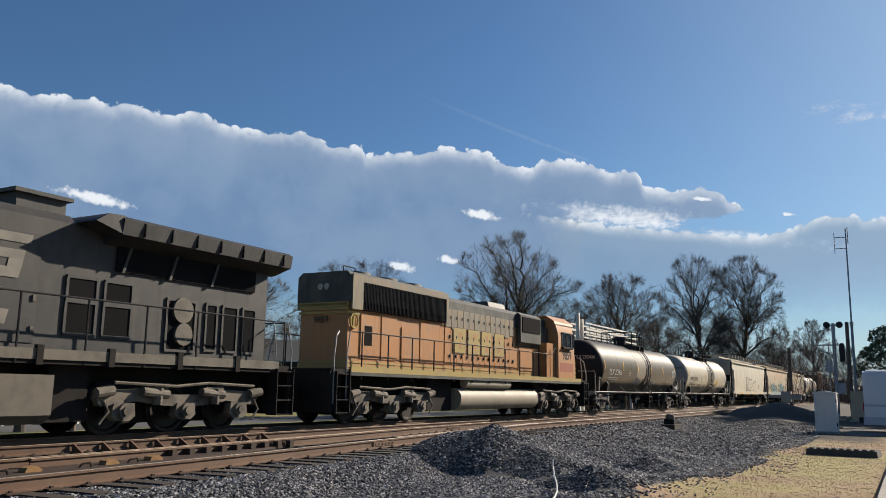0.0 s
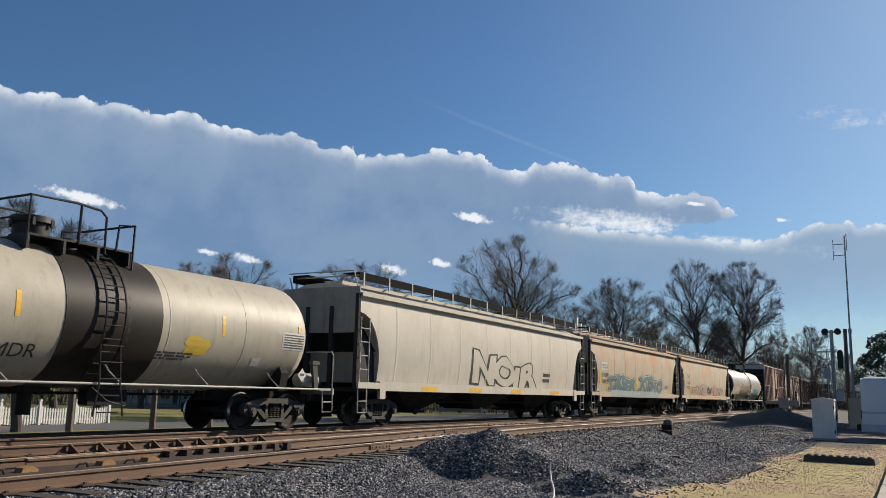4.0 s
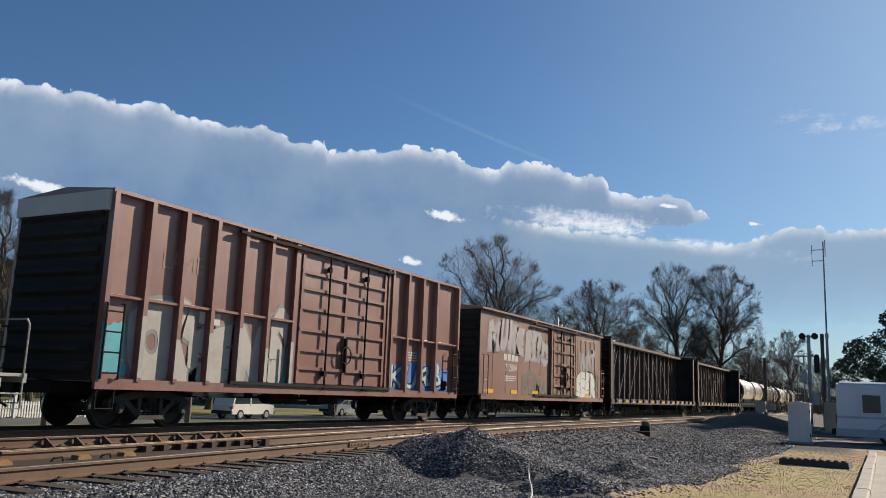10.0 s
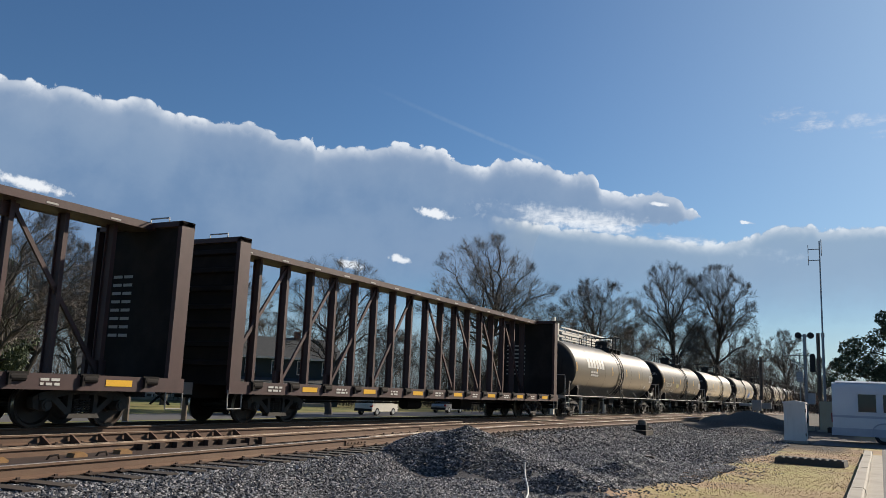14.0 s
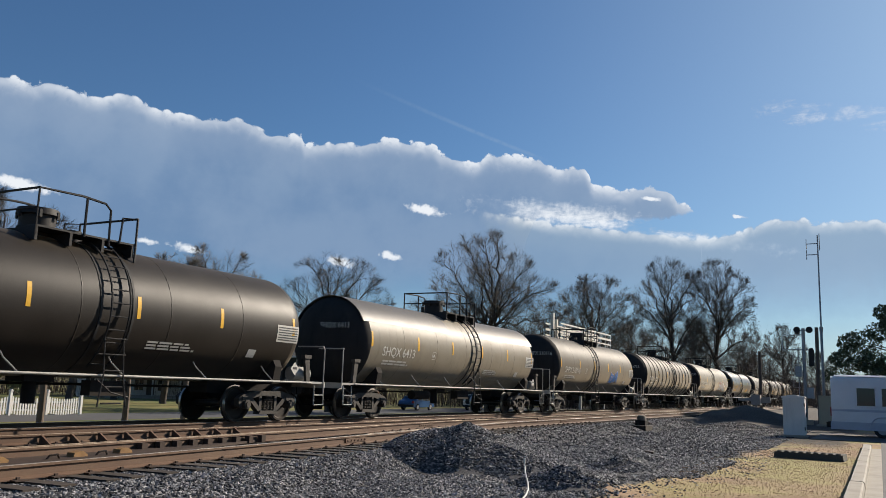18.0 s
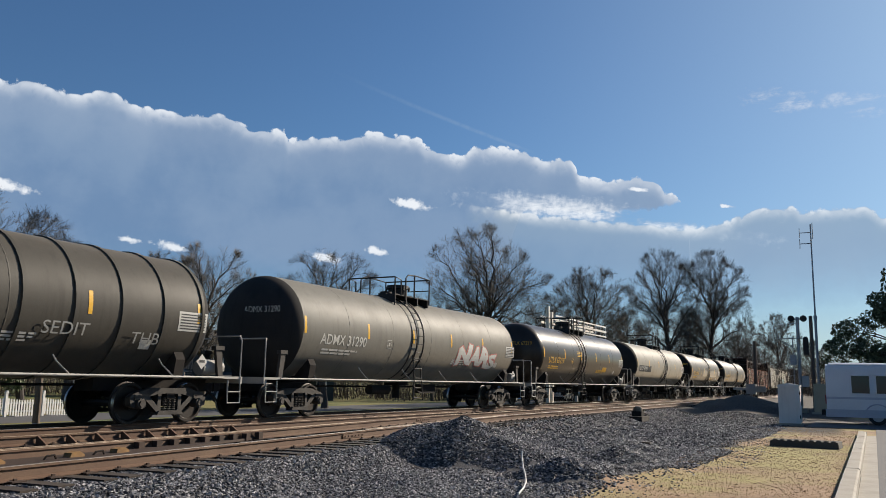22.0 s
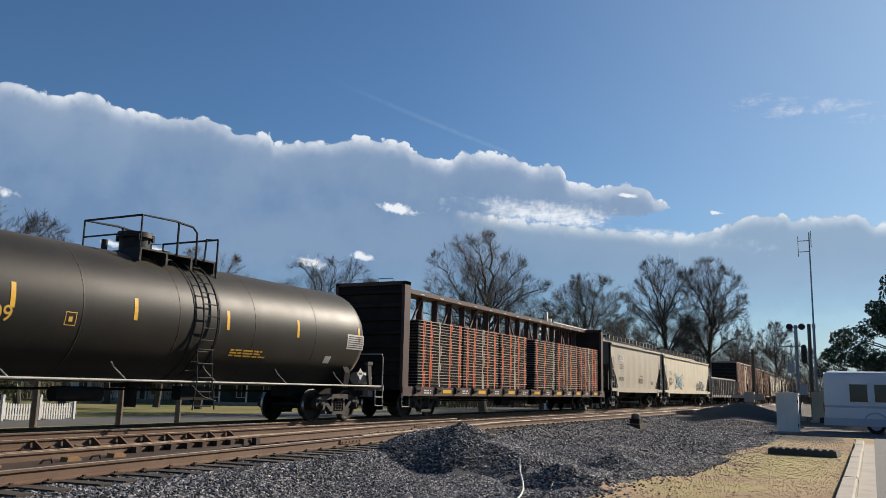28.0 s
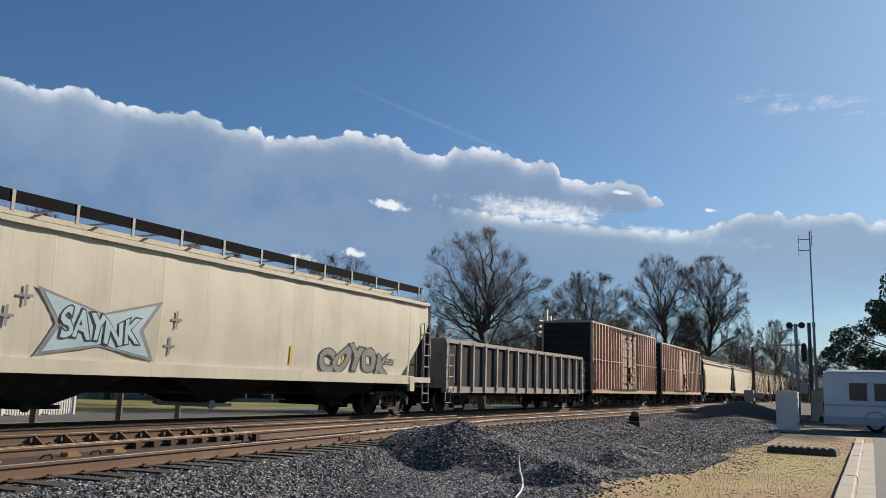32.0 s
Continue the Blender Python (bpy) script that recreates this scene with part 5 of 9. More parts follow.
def locomotive_orange():
    s0, s1 = 17.8, 40.5
    ORANGE = coat("faded_orange_paint", (0.46, 0.215, 0.080), (0.36, 0.215, 0.12), 0.75, 0.5, streak=0.3, rust=0.03, scale=1.6)
    GREEN = coat("faded_dark_green_paint", (0.050, 0.053, 0.047), (0.13, 0.12, 0.095), 0.8, 0.6, streak=0.4)
    CREAM = coat("faded_yellow_stripe", (0.40, 0.29, 0.085), (0.30, 0.235, 0.12), 0.6, 0.55, scale=1.6)
    GREY = coat("dusty_grey_tank", (0.36, 0.31, 0.235), (0.25, 0.21, 0.155), 0.5, 0.6, streak=0.35)
    GRILLE = coat("radiator_grille", (0.010, 0.010, 0.012), (0.02, 0.02, 0.02), 0.4, 0.9, spec=0.05)
    BARE = coat("worn_greyish_paint", (0.20, 0.175, 0.13), (0.28, 0.20, 0.11), 0.8, 0.6, streak=0.4, scale=2.5)
    PATCH = coat("red_primer_patch", (0.34, 0.095, 0.055), (0.36, 0.16, 0.08), 0.6, 0.6, scale=2)
    car = running(thing("locomotive", pose(0, TRACK_Y, 0), "faded orange and dark green freight locomotive with yellow stripes", "locomotive"), (s0 + s1) / 2)
    e = 10.45
    part("frame", Build().box(-e, e, -1.45, 1.45, 1.42, 1.58).box(-e, e, -0.6, 0.6, 0.95, 1.42), UNDER, car)
    for q in (-1, 1):
        part("walkway_edge", Build().box(-e + 0.9, e - 0.9, q * 1.46 - 0.03, q * 1.46 + 0.03, 1.40, 1.50), GREEN, car)
        part("walkway_stripe", Build().box(-e + 0.9, e - 0.9, q * 1.46 - 0.03, q * 1.46 + 0.03, 1.50, 1.66), CREAM, car)
    # hood: long hood from the radiator end to the cab
    lo, mid = 1.62, 3.70
    part("hood", Build().box(-9.0, 5.6, -0.90, 0.90, 1.58, mid), ORANGE, car)
    part("hood_top", Build().prism([(-0.92, mid), (0.92, mid), (0.92, 4.25), (0.70, 4.42), (-0.70, 4.42), (-0.92, 4.25)], "x", -9.0, 5.6), GREEN, car)
    for k in range(3):
        for x0, x1 in ((-9.06, -8.46), (3.3, 5.62)):
            part("stripe", Build().box(x0, x1, -0.945, 0.945, mid - 0.44 + 0.125 * k, mid - 0.36 + 0.125 * k), CREAM, car)
    part("stripe", Build().box(-9.02, 5.62, -0.915, 0.915, 1.66, 1.74), CREAM, car)
    part("stripe", Build().box(-9.02, 5.62, -0.915, 0.915, 1.79, 1.85), CREAM, car)
    # radiator housing at the hood's end, one tall grille to a side in a pale dusty frame
    part("radiator_housing", Build().prism([(-0.98, 3.62), (-1.02, 3.66), (-1.02, 4.40), (-0.86, 4.56), (0.86, 4.56), (1.02, 4.40), (1.02, 3.66), (0.98, 3.62)], "x", -9.05, -3.0), GREEN, car)
    for q in (-1, 1):
        part("radiator_frame", Build().box(-9.0, -3.05, q * 1.02 - 0.035, q * 1.02 + 0.035, 4.26, 4.46).box(-9.0, -8.45, q * 1.02 - 0.035, q * 1.02 + 0.035, 3.40, 4.26).box(-3.2, -3.05, q * 1.02 - 0.035, q * 1.02 + 0.035, 3.40, 4.26), BARE, car, "dusty worn frame round the grille")
        part("grille", Build().box(-8.45, -3.2, q * 0.99 - 0.02, q * 0.99 + 0.02, 3.40, 4.26), GRILLE, car)
        sl = Build()
        for k in range(64):
            x = -8.42 + 5.19 * k / 63
            sl.box(x - 0.014, x + 0.014, q * 1.025 - 0.012, q * 1.025 + 0.012, 3.42, 4.25)
        part("grille_slats", sl, GRILLE, car)
    for x in (-7.6, -6.0, -4.4):
        part("fan", Build().tube([(x, 0, 4.55), (x, 0, 4.70), (x, 0, 4.72)], (0.62, 0.60, 0.35), 20), GREEN, car)
    part("roof_rail", Build().tube([(-8.9, -0.6, 4.56), (-8.9, -0.6, 4.74), (-8.3, -0.6, 4.74), (-8.3, -0.6, 4.56)], 0.02, 6), BLACK, car)
    part("exhaust_housing", Build().prism([(-0.6, 4.40), (0.6, 4.40), (0.5, 4.66), (-0.5, 4.66)], "x", 1.2, 2.8), GREEN, car)
    part("blower_bulge", Build().prism([(-0.92, 2.9), (-1.12, 3.1), (-1.12, 4.25), (-0.92, 4.38)], "x", 3.2, 5.4), GREEN, car)
    part("grille", Build().box(3.35, 5.3, -1.15, -1.10, 3.55, 4.18), GRILLE, car)
    # doors along the hood
    rng = random.Random(5)
    for k in range(13):
        x = -2.85 + 0.46 * k
        part("hood_door", once("hooddoor", lambda: Build().box(-0.215, 0.215, -0.925, -0.895, 1.95, 3.95).mesh("hood_door", ORANGE)), ORANGE, car, "", pose(x, 0, 0))
        part("door_upper", once(("hooddoor2", k % 3), lambda: Build().box(-0.215, 0.215, -0.95, -0.895, 3.30 - 0.06 * (k % 3), 3.97).mesh("door_upper", BARE)), BARE, car, "", pose(x, 0, 0))
        for z in (2.2, 2.9, 3.6):
            part("latch", once("latch", lambda: Build().box(0.10, 0.18, -0.965, -0.92, 0, 0.11).mesh("latch", BLACK)), BLACK, car, "", pose(x, 0, z))
    for x0, x1, z0, z1 in ((-8.35, -7.3, 1.95, 3.3), (-7.2, -6.3, 1.95, 3.3), (-6.0, -4.9, 1.95, 3.05), (-4.8, -3.2, 1.95, 3.35), (3.4, 4.9, 1.9, 3.3), (4.95, 5.5, 1.7, 3.3)):
        part("hood_panel", Build().box(x0, x1, -0.935, -0.89, z0, z1), ORANGE, car)
    part("panel_window", Build().box(-8.15, -7.75, -0.945, -0.93, 2.35, 2.95), GRILLE, car)
    part("round_grab", Build().tube([(-8.75 + 0.2 * math.cos(a), -0.95, 3.05 + 0.22 * math.sin(a)) for a in (k * 0.3927 for k in range(17))], 0.035, 6).box(-8.78, -8.72, -0.95, -0.9, 2.85, 3.25), CREAM, car)
    # owner's lettering as plain shapes on the hood
    logo = Side(y=-0.945)
    OUTLINE = coat("worn_dark_outline", (0.10, 0.075, 0.045), (0.22, 0.14, 0.07), 0.7, 0.6, scale=3)
    for k, w in enumerate((0.92, 0.98, 0.84, 0.86)):
        x = -2.45 + 1.14 * k
        rects(car, "lettering_bar", [(x - 0.03, x + w + 0.03, 2.37, 3.33)], logo, OUTLINE, 0.012)
        rects(car, "lettering_bar", [(x, x + w, 2.40, 3.30)], logo, CREAM, 0.016)
        rects(car, "lettering_gap", [(x + w * 0.42, x + w * 0.66, 2.55, 2.78), (x + w * 0.42, x + w * 0.66, 2.95, 3.16)], logo, ORANGE, 0.020)
    # cab
    part("cab", Build().prism([(-1.45, 1.58), (1.45, 1.58), (1.45, 3.6), (1.28, 4.20), (0.9, 4.42), (-0.9, 4.42), (-1.28, 4.20), (-1.45, 3.6)], "x", 6.7, 8.75), ORANGE, car)
    part("cab_roof", Build().prism([(-1.34, 4.12), (-0.92, 4.44), (0.92, 4.44), (1.34, 4.12), (1.30, 4.24), (0.9, 4.52), (-0.9, 4.52), (-1.30, 4.24)], "x", 6.55, 8.95), ORANGE, car)
    part("windshield", Build().prism([(8.75, 3.2), (9.0, 3.2), (8.8, 4.2), (8.75, 4.2)], "y", -1.25, 1.25), GLASS, car)
    part("nose", Build().prism([(8.75, 1.58), (10.1, 1.58), (10.1, 2.5), (9.85, 3.05), (8.75, 3.25)], "y", -1.0, 1.0), ORANGE, car)
    for z in (1.72, 1.92, 2.12):
        part("nose_stripe", Build().box(8.8, 10.11, -1.006, 1.006, z, z + 0.10), CREAM, car)
    for x0, x1 in ((7.15, 7.68), (7.72, 8.25), (8.30, 8.62)):
        w = part("cab_window", Build().box(x0, x1, -1.47, -1.42, 3.12, 3.72), GLASS, car)
        part("window_frame", Build().box(x0 - 0.03, x0 + 0.02, -1.49, -1.42, 3.08, 3.76).box(x1 - 0.02, x1 + 0.03, -1.49, -1.42, 3.08, 3.76).box(x0, x1, -1.49, -1.42, 3.72, 3.77).box(x0, x1, -1.50, -1.42, 3.06, 3.11), BLACK, w)
    part("armrest", Build().box(7.05, 8.3, -1.58, -1.45, 3.0, 3.07), UNDER, car)
    rects(car, "patch", [(6.9, 8.55, 1.95, 2.35)], Side(y=-1.45), PATCH, 0.006)
    letter(car, "9859", 7.2, 2.52, 0.40, BLACK, Side(y=-1.45), 0.02, label="dark road number on the cab side")
    part("cab_rear", Build().box(5.6, 6.7, -0.95, 0.95, 1.58, 3.9).box(5.6, 6.7, -0.8, 0.8, 3.9, 4.3), GREEN, car)
    part("equipment_cabinet", Build().box(5.65, 6.65, -1.3, -0.95, 1.58, 3.2), ORANGE, car)
    letter(car, "9859", 0, 0, 0.2, BLACK, Side(y=0), 0.01, name="end_number").matrix_basis = pose(-9.06, 0.35, 3.0, 0, 0, -90)
    part("end_stripe", Build().box(-9.06, -9.03, -0.9, 0.9, 3.45, 3.62), CREAM, car)
    part("headlight", Build().cyl((-9.1, -0.12, 4.1), (-9.0, -0.12, 4.1), 0.10, 12).cyl((-9.1, 0.12, 4.1), (-9.0, 0.12, 4.1), 0.10, 12), LIGHT, car)
    # tanks, trucks, steps and rails
    part("fuel_tank", Build().prism([(q * (1.0 + 0.38 * math.cos(a)), 0.72 + 0.40 * math.sin(a)) for q, a in [(-1, radians(90 - 18 * k)) for k in range(11)] + [(1, radians(-90 + 18 * k)) for k in range(11)]], "x", -2.6, 4.5), GREY, car)
    part("air_reservoir", Build().cyl((-2.2, -1.25, 1.28), (1.6, -1.25, 1.28), 0.17, 14), GREY, car)
    part("underframe_gear", Build().box(-4.4, -2.7, -1.0, 1.0, 0.3, 1.4), UNDER, car)
    part("underframe_gear", Build().box(4.6, 6.2, -1.1, 1.1, 0.3, 1.4), UNDER, car)
    loco_truck(car, -7.0, DUSTY)
    loco_truck(car, 7.0, DUSTY)
    for s in (-1, 1):
        coupler(car, s * 11.1)
        part("pilot", Build().box(min(s * 10.3, s * 10.5), max(s * 10.3, s * 10.5), -1.45, 1.45, 0.35, 1.5).box(min(s * 10.5, s * 10.9), max(s * 10.5, s * 10.9), -0.35, 0.35, 0.7, 1.1), UNDER, car)
        for q in (-1, 1):
            for k in range(4):
                part("step", Build().box(min(s * 9.75, s * 10.35), max(s * 9.75, s * 10.35), q * 1.42 - 0.14, q * 1.42 + 0.14, 0.34 + 0.36 * k, 0.37 + 0.36 * k), UNDER, car)
            for x in (s * 9.72, s * 10.35):
                part("step_stringer", Build().box(x, x + 0.03, q * 1.42 - 0.16, q * 1.42 + 0.16, 0.34, 1.5), UNDER, car)
            part("grab_iron", Build().tube([(s * 10.35, q * 1.46, 0.6), (s * 10.35, q * 1.46, 1.9), (s * 10.2, q * 1.40, 2.5), (s * 9.95, q * 1.3, 2.65)], 0.022, 6).tube([(s * 9.75, q * 1.46, 0.7), (s * 9.75, q * 1.46, 2.0), (s * 9.6, q * 1.44, 2.65)], 0.022, 6), LIGHT, car)
    for q in (-1, 1):
        xs = [-9.0 + 1.42 * k for k in range(11)]
        handrail_run(car, None, 1.3, [(-9.5, q * 1.45, 2.66)] + [(x, q * 1.45, 2.68) for x in xs] + [(5.9, q * 1.45, 2.68), (6.4, q * 1.45, 3.05)], BLACK, posts=[(x, q * 1.45, 2.68) for x in xs] + [(6.4, q * 1.45, 3.05)])


def locomotive_black():
    s0, s1 = -4.75, 17.8
    NB = coat("dusty_black_paint", (0.042, 0.041, 0.040), (0.085, 0.078, 0.068), 0.7, 0.6, streak=0.5, scale=1.5)
    PALE = coat("dusty_pale_lettering", (0.22, 0.20, 0.165), (0.11, 0.10, 0.085), 0.6, 0.6, scale=2)
    SILL = coat("dusty_sill", (0.15, 0.13, 0.10), (0.06, 0.052, 0.044), 0.7, 0.65, scale=2)
    car = running(thing("locomotive", pose(0, TRACK_Y, 0), "dusty black freight locomotive with wide radiator wings and pale lettering", "locomotive"), (s0 + s1) / 2)
    e = 10.4
    part("frame", Build().box(-e, e, -1.45, 1.45, 1.40, 1.58).box(-e, e, -0.6, 0.6, 0.95, 1.42), UNDER, car)
    for q in (-1, 1):
        part("walkway_edge", Build().box(-e + 0.8, e - 0.5, q * 1.46 - 0.03, q * 1.46 + 0.03, 1.48, 1.68), SILL, car)
        for x in (-5.3, -2.2, 0.9, 3.2, 4.8, 6.6, 8.4):
            part("sill_bracket", Build().box(x - 0.07, x + 0.07, q * 1.47 - 0.05, q * 1.47 + 0.05, 1.38, 1.75), UNDER, car)
    part("hood", Build().box(-5.0, 10.0, -0.88, 0.88, 1.58, 4.25), NB, car)
    part("hood_roof", Build().prism([(-0.88, 4.25), (0.88, 4.25), (0.6, 4.45), (-0.6, 4.45)], "x", -5.0, 4.2), NB, car)
    part("exhaust_duct", Build().box(3.1, 4.2, -0.45, 0.45, 4.42, 4.78).box(3.0, 4.3, -0.55, 0.55, 4.76, 4.84), NB, car)
    # radiator wings overhang the end of the hood
    part("radiator_wing", Build().prism([(-0.9, 3.95), (-1.45, 4.12), (-1.50, 4.44), (-1.35, 4.52), (1.35, 4.52), (1.50, 4.44), (1.45, 4.12), (0.9, 3.95)], "x", 4.85, 10.25), NB, car)
    part("wing_end", Build().prism([(4.2, 4.30), (4.9, 4.12), (4.9, 4.52), (4.5, 4.50)], "y", -1.45, 1.45), NB, car)
    for k in range(7):
        x = 5.4 + 0.75 * k
        part("wing_seam", Build().box(x - 0.01, x + 0.01, -1.515, -1.46, 4.14, 4.44), UNDER, car)
    part("intake", Build().box(5.2, 9.5, -0.93, -0.86, 3.42, 3.98), GRATING, car)
    for x in (5.3, 6.6, 7.9):
        part("intake_brace", Build().prism([(x, 3.4), (x + 0.07, 3.4), (x + 0.25, 3.98), (x + 0.18, 3.98)], "y", -0.98, -0.93), NB, car)
    for x0, x1, z0, z1 in ((4.1, 4.75, 2.75, 3.15), (4.1, 4.75, 2.05, 2.65), (5.0, 5.65, 2.75, 3.15), (5.0, 5.65, 2.05, 2.65), (6.7, 7.5, 1.85, 2.95), (7.9, 8.2, 1.9, 2.95), (8.45, 8.9, 1.9, 2.95), (9.15, 9.55, 1.9, 2.95)):
        part("vent", Build().box(x0, x1, -0.90, -0.87, z0, z1), GRATING, car)
        part("vent_frame", Build().box(x0 - 0.05, x1 + 0.05, -0.92, -0.87, z1, z1 + 0.06).box(x0 - 0.05, x1 + 0.05, -0.92, -0.87, z0 - 0.06, z0).box(x0 - 0.06, x0, -0.92, -0.87, z0, z1).box(x1, x1 + 0.06, -0.92, -0.87, z0, z1), NB, car)
    part("blower", Build().cyl((7.1, -0.98, 2.75), (7.1, -0.86, 2.75), 0.30, 16).cyl((7.15, -0.98, 2.2), (7.15, -0.86, 2.2), 0.26, 16), SILL, car)
    for k in range(9):
        x = -4.6 + 0.95 * k
        part("hood_door", Build().box(x - 0.44, x + 0.44, -0.90, -0.87, 1.8, 3.9), NB, car)
        for z in (2.0, 2.6):
            part("latch", Build().box(x + 0.34, x + 0.40, -0.93, -0.9, z, z + 0.12), SILL, car)
    # the owner's mark and name, as plain shapes
    face = Side(y=-0.905)

    def slant(x, z, w, hgt, lean):
        decal(car, "lettering_bar", [(x, z), (x + w, z), (x + w + lean, z + hgt), (x + lean, z + hgt)], [(0, 1, 2, 3)], face, 0.008, PALE)
    for x, z, w, hgt, lean in ((0.15, 3.0, 0.34, 0.85, 0.1), (0.75, 3.0, 0.34, 0.85, -0.42), (1.35, 3.0, 0.34, 0.85, 0.1), (2.0, 3.0, 1.0, 0.2, 0.05), (2.75, 3.2, 0.3, 0.22, 0.04), (2.12, 3.36, 0.95, 0.18, 0.04), (2.1, 3.54, 0.3, 0.2, 0.04), (2.15, 3.68, 1.05, 0.18, 0.04)):
        slant(x, z, w, hgt, lean)
    for k in range(7):
        slant(0.35 + 0.34 * k, 2.53, 0.24, 0.28, 0.06)
    for k in range(8):
        slant(0.2 + 0.34 * k, 2.12, 0.24, 0.28, 0.06)
    part("cab", Build().prism([(-1.45, 1.58), (1.45, 1.58), (1.45, 3.6), (1.2, 4.3), (0.8, 4.5), (-0.8, 4.5), (-1.2, 4.3), (-1.45, 3.6)], "x", -8.2, -6.0), NB, car)
    part("nose", Build().prism([(-8.2, 1.58), (-10.0, 1.58), (-10.0, 2.5), (-9.7, 3.1), (-8.2, 3.3)], "y", -1.0, 1.0), NB, car)
    part("cab_window", Build().box(-7.8, -6.5, -1.47, -1.42, 3.1, 3.75), GLASS, car)
    part("electrical_cabinet", Build().box(-6.0, -5.0, -0.9, 0.9, 1.58, 4.2), NB, car)
    part("fuel_tank", Build().prism([(-1.42, 0.45), (-1.2, 0.28), (1.2, 0.28), (1.42, 0.45), (1.42, 1.2), (-1.42, 1.2)], "x", -3.6, 3.6), SILL, car)
    part("underframe_gear", Build().box(3.7, 4.6, -1.1, 1.1, 0.3, 1.4), UNDER, car)
    part("underframe_gear", Build().box(-4.6, -3.7, -1.0, 1.0, 0.3, 1.4), UNDER, car)
    loco_truck(car, -7.0, DUSTY)
    loco_truck(car, 7.0, DUSTY)
    for s in (-1, 1):
        coupler(car, s * 11.0)
        part("pilot", Build().box(min(s * 10.3, s * 10.5), max(s * 10.3, s * 10.5), -1.45, 1.45, 0.35, 1.5), UNDER, car)
        for q in (-1, 1):
            for k in range(4):
                part("step", Build().box(min(s * 9.8, s * 10.4), max(s * 9.8, s * 10.4), q * 1.42 - 0.14, q * 1.42 + 0.14, 0.34 + 0.36 * k, 0.37 + 0.36 * k), UNDER, car)
            for x in (s * 9.77, s * 10.4):
                part("step_stringer", Build().box(x, x + 0.03, q * 1.42 - 0.16, q * 1.42 + 0.16, 0.34, 1.5), UNDER, car)
            part("grab_iron", Build().tube([(s * 10.42, q * 1.46, 0.6), (s * 10.42, q * 1.46, 2.0), (s * 10.3, q * 1.40, 2.7)], 0.022, 6).tube([(s * 9.8, q * 1.46, 0.7), (s * 9.8, q * 1.46, 2.0), (s * 9.7, q * 1.44, 2.65)], 0.022, 6), LIGHT, car)
    for q in (-1, 1):
        xs = [-4.5 + 1.45 * k for k in range(10)]
        handrail_run(car, None, 1.4, [(x, q * 1.45, 2.70) for x in xs] + [(9.7, q * 1.45, 2.68)], BLACK, posts=[(x, q * 1.45, 2.7) for x in xs])
    part("end_rail", Build().tube([(10.3, -1.3, 1.6), (10.3, -1.3, 2.7), (10.3, 1.3, 2.7), (10.3, 1.3, 1.6)], 0.022, 6).cyl((10.3, -0.6, 1.6), (10.3, -0.6, 2.7), 0.02, 6).cyl((10.3, 0.6, 1.6), (10.3, 0.6, 2.7), 0.02, 6), BLACK, car)


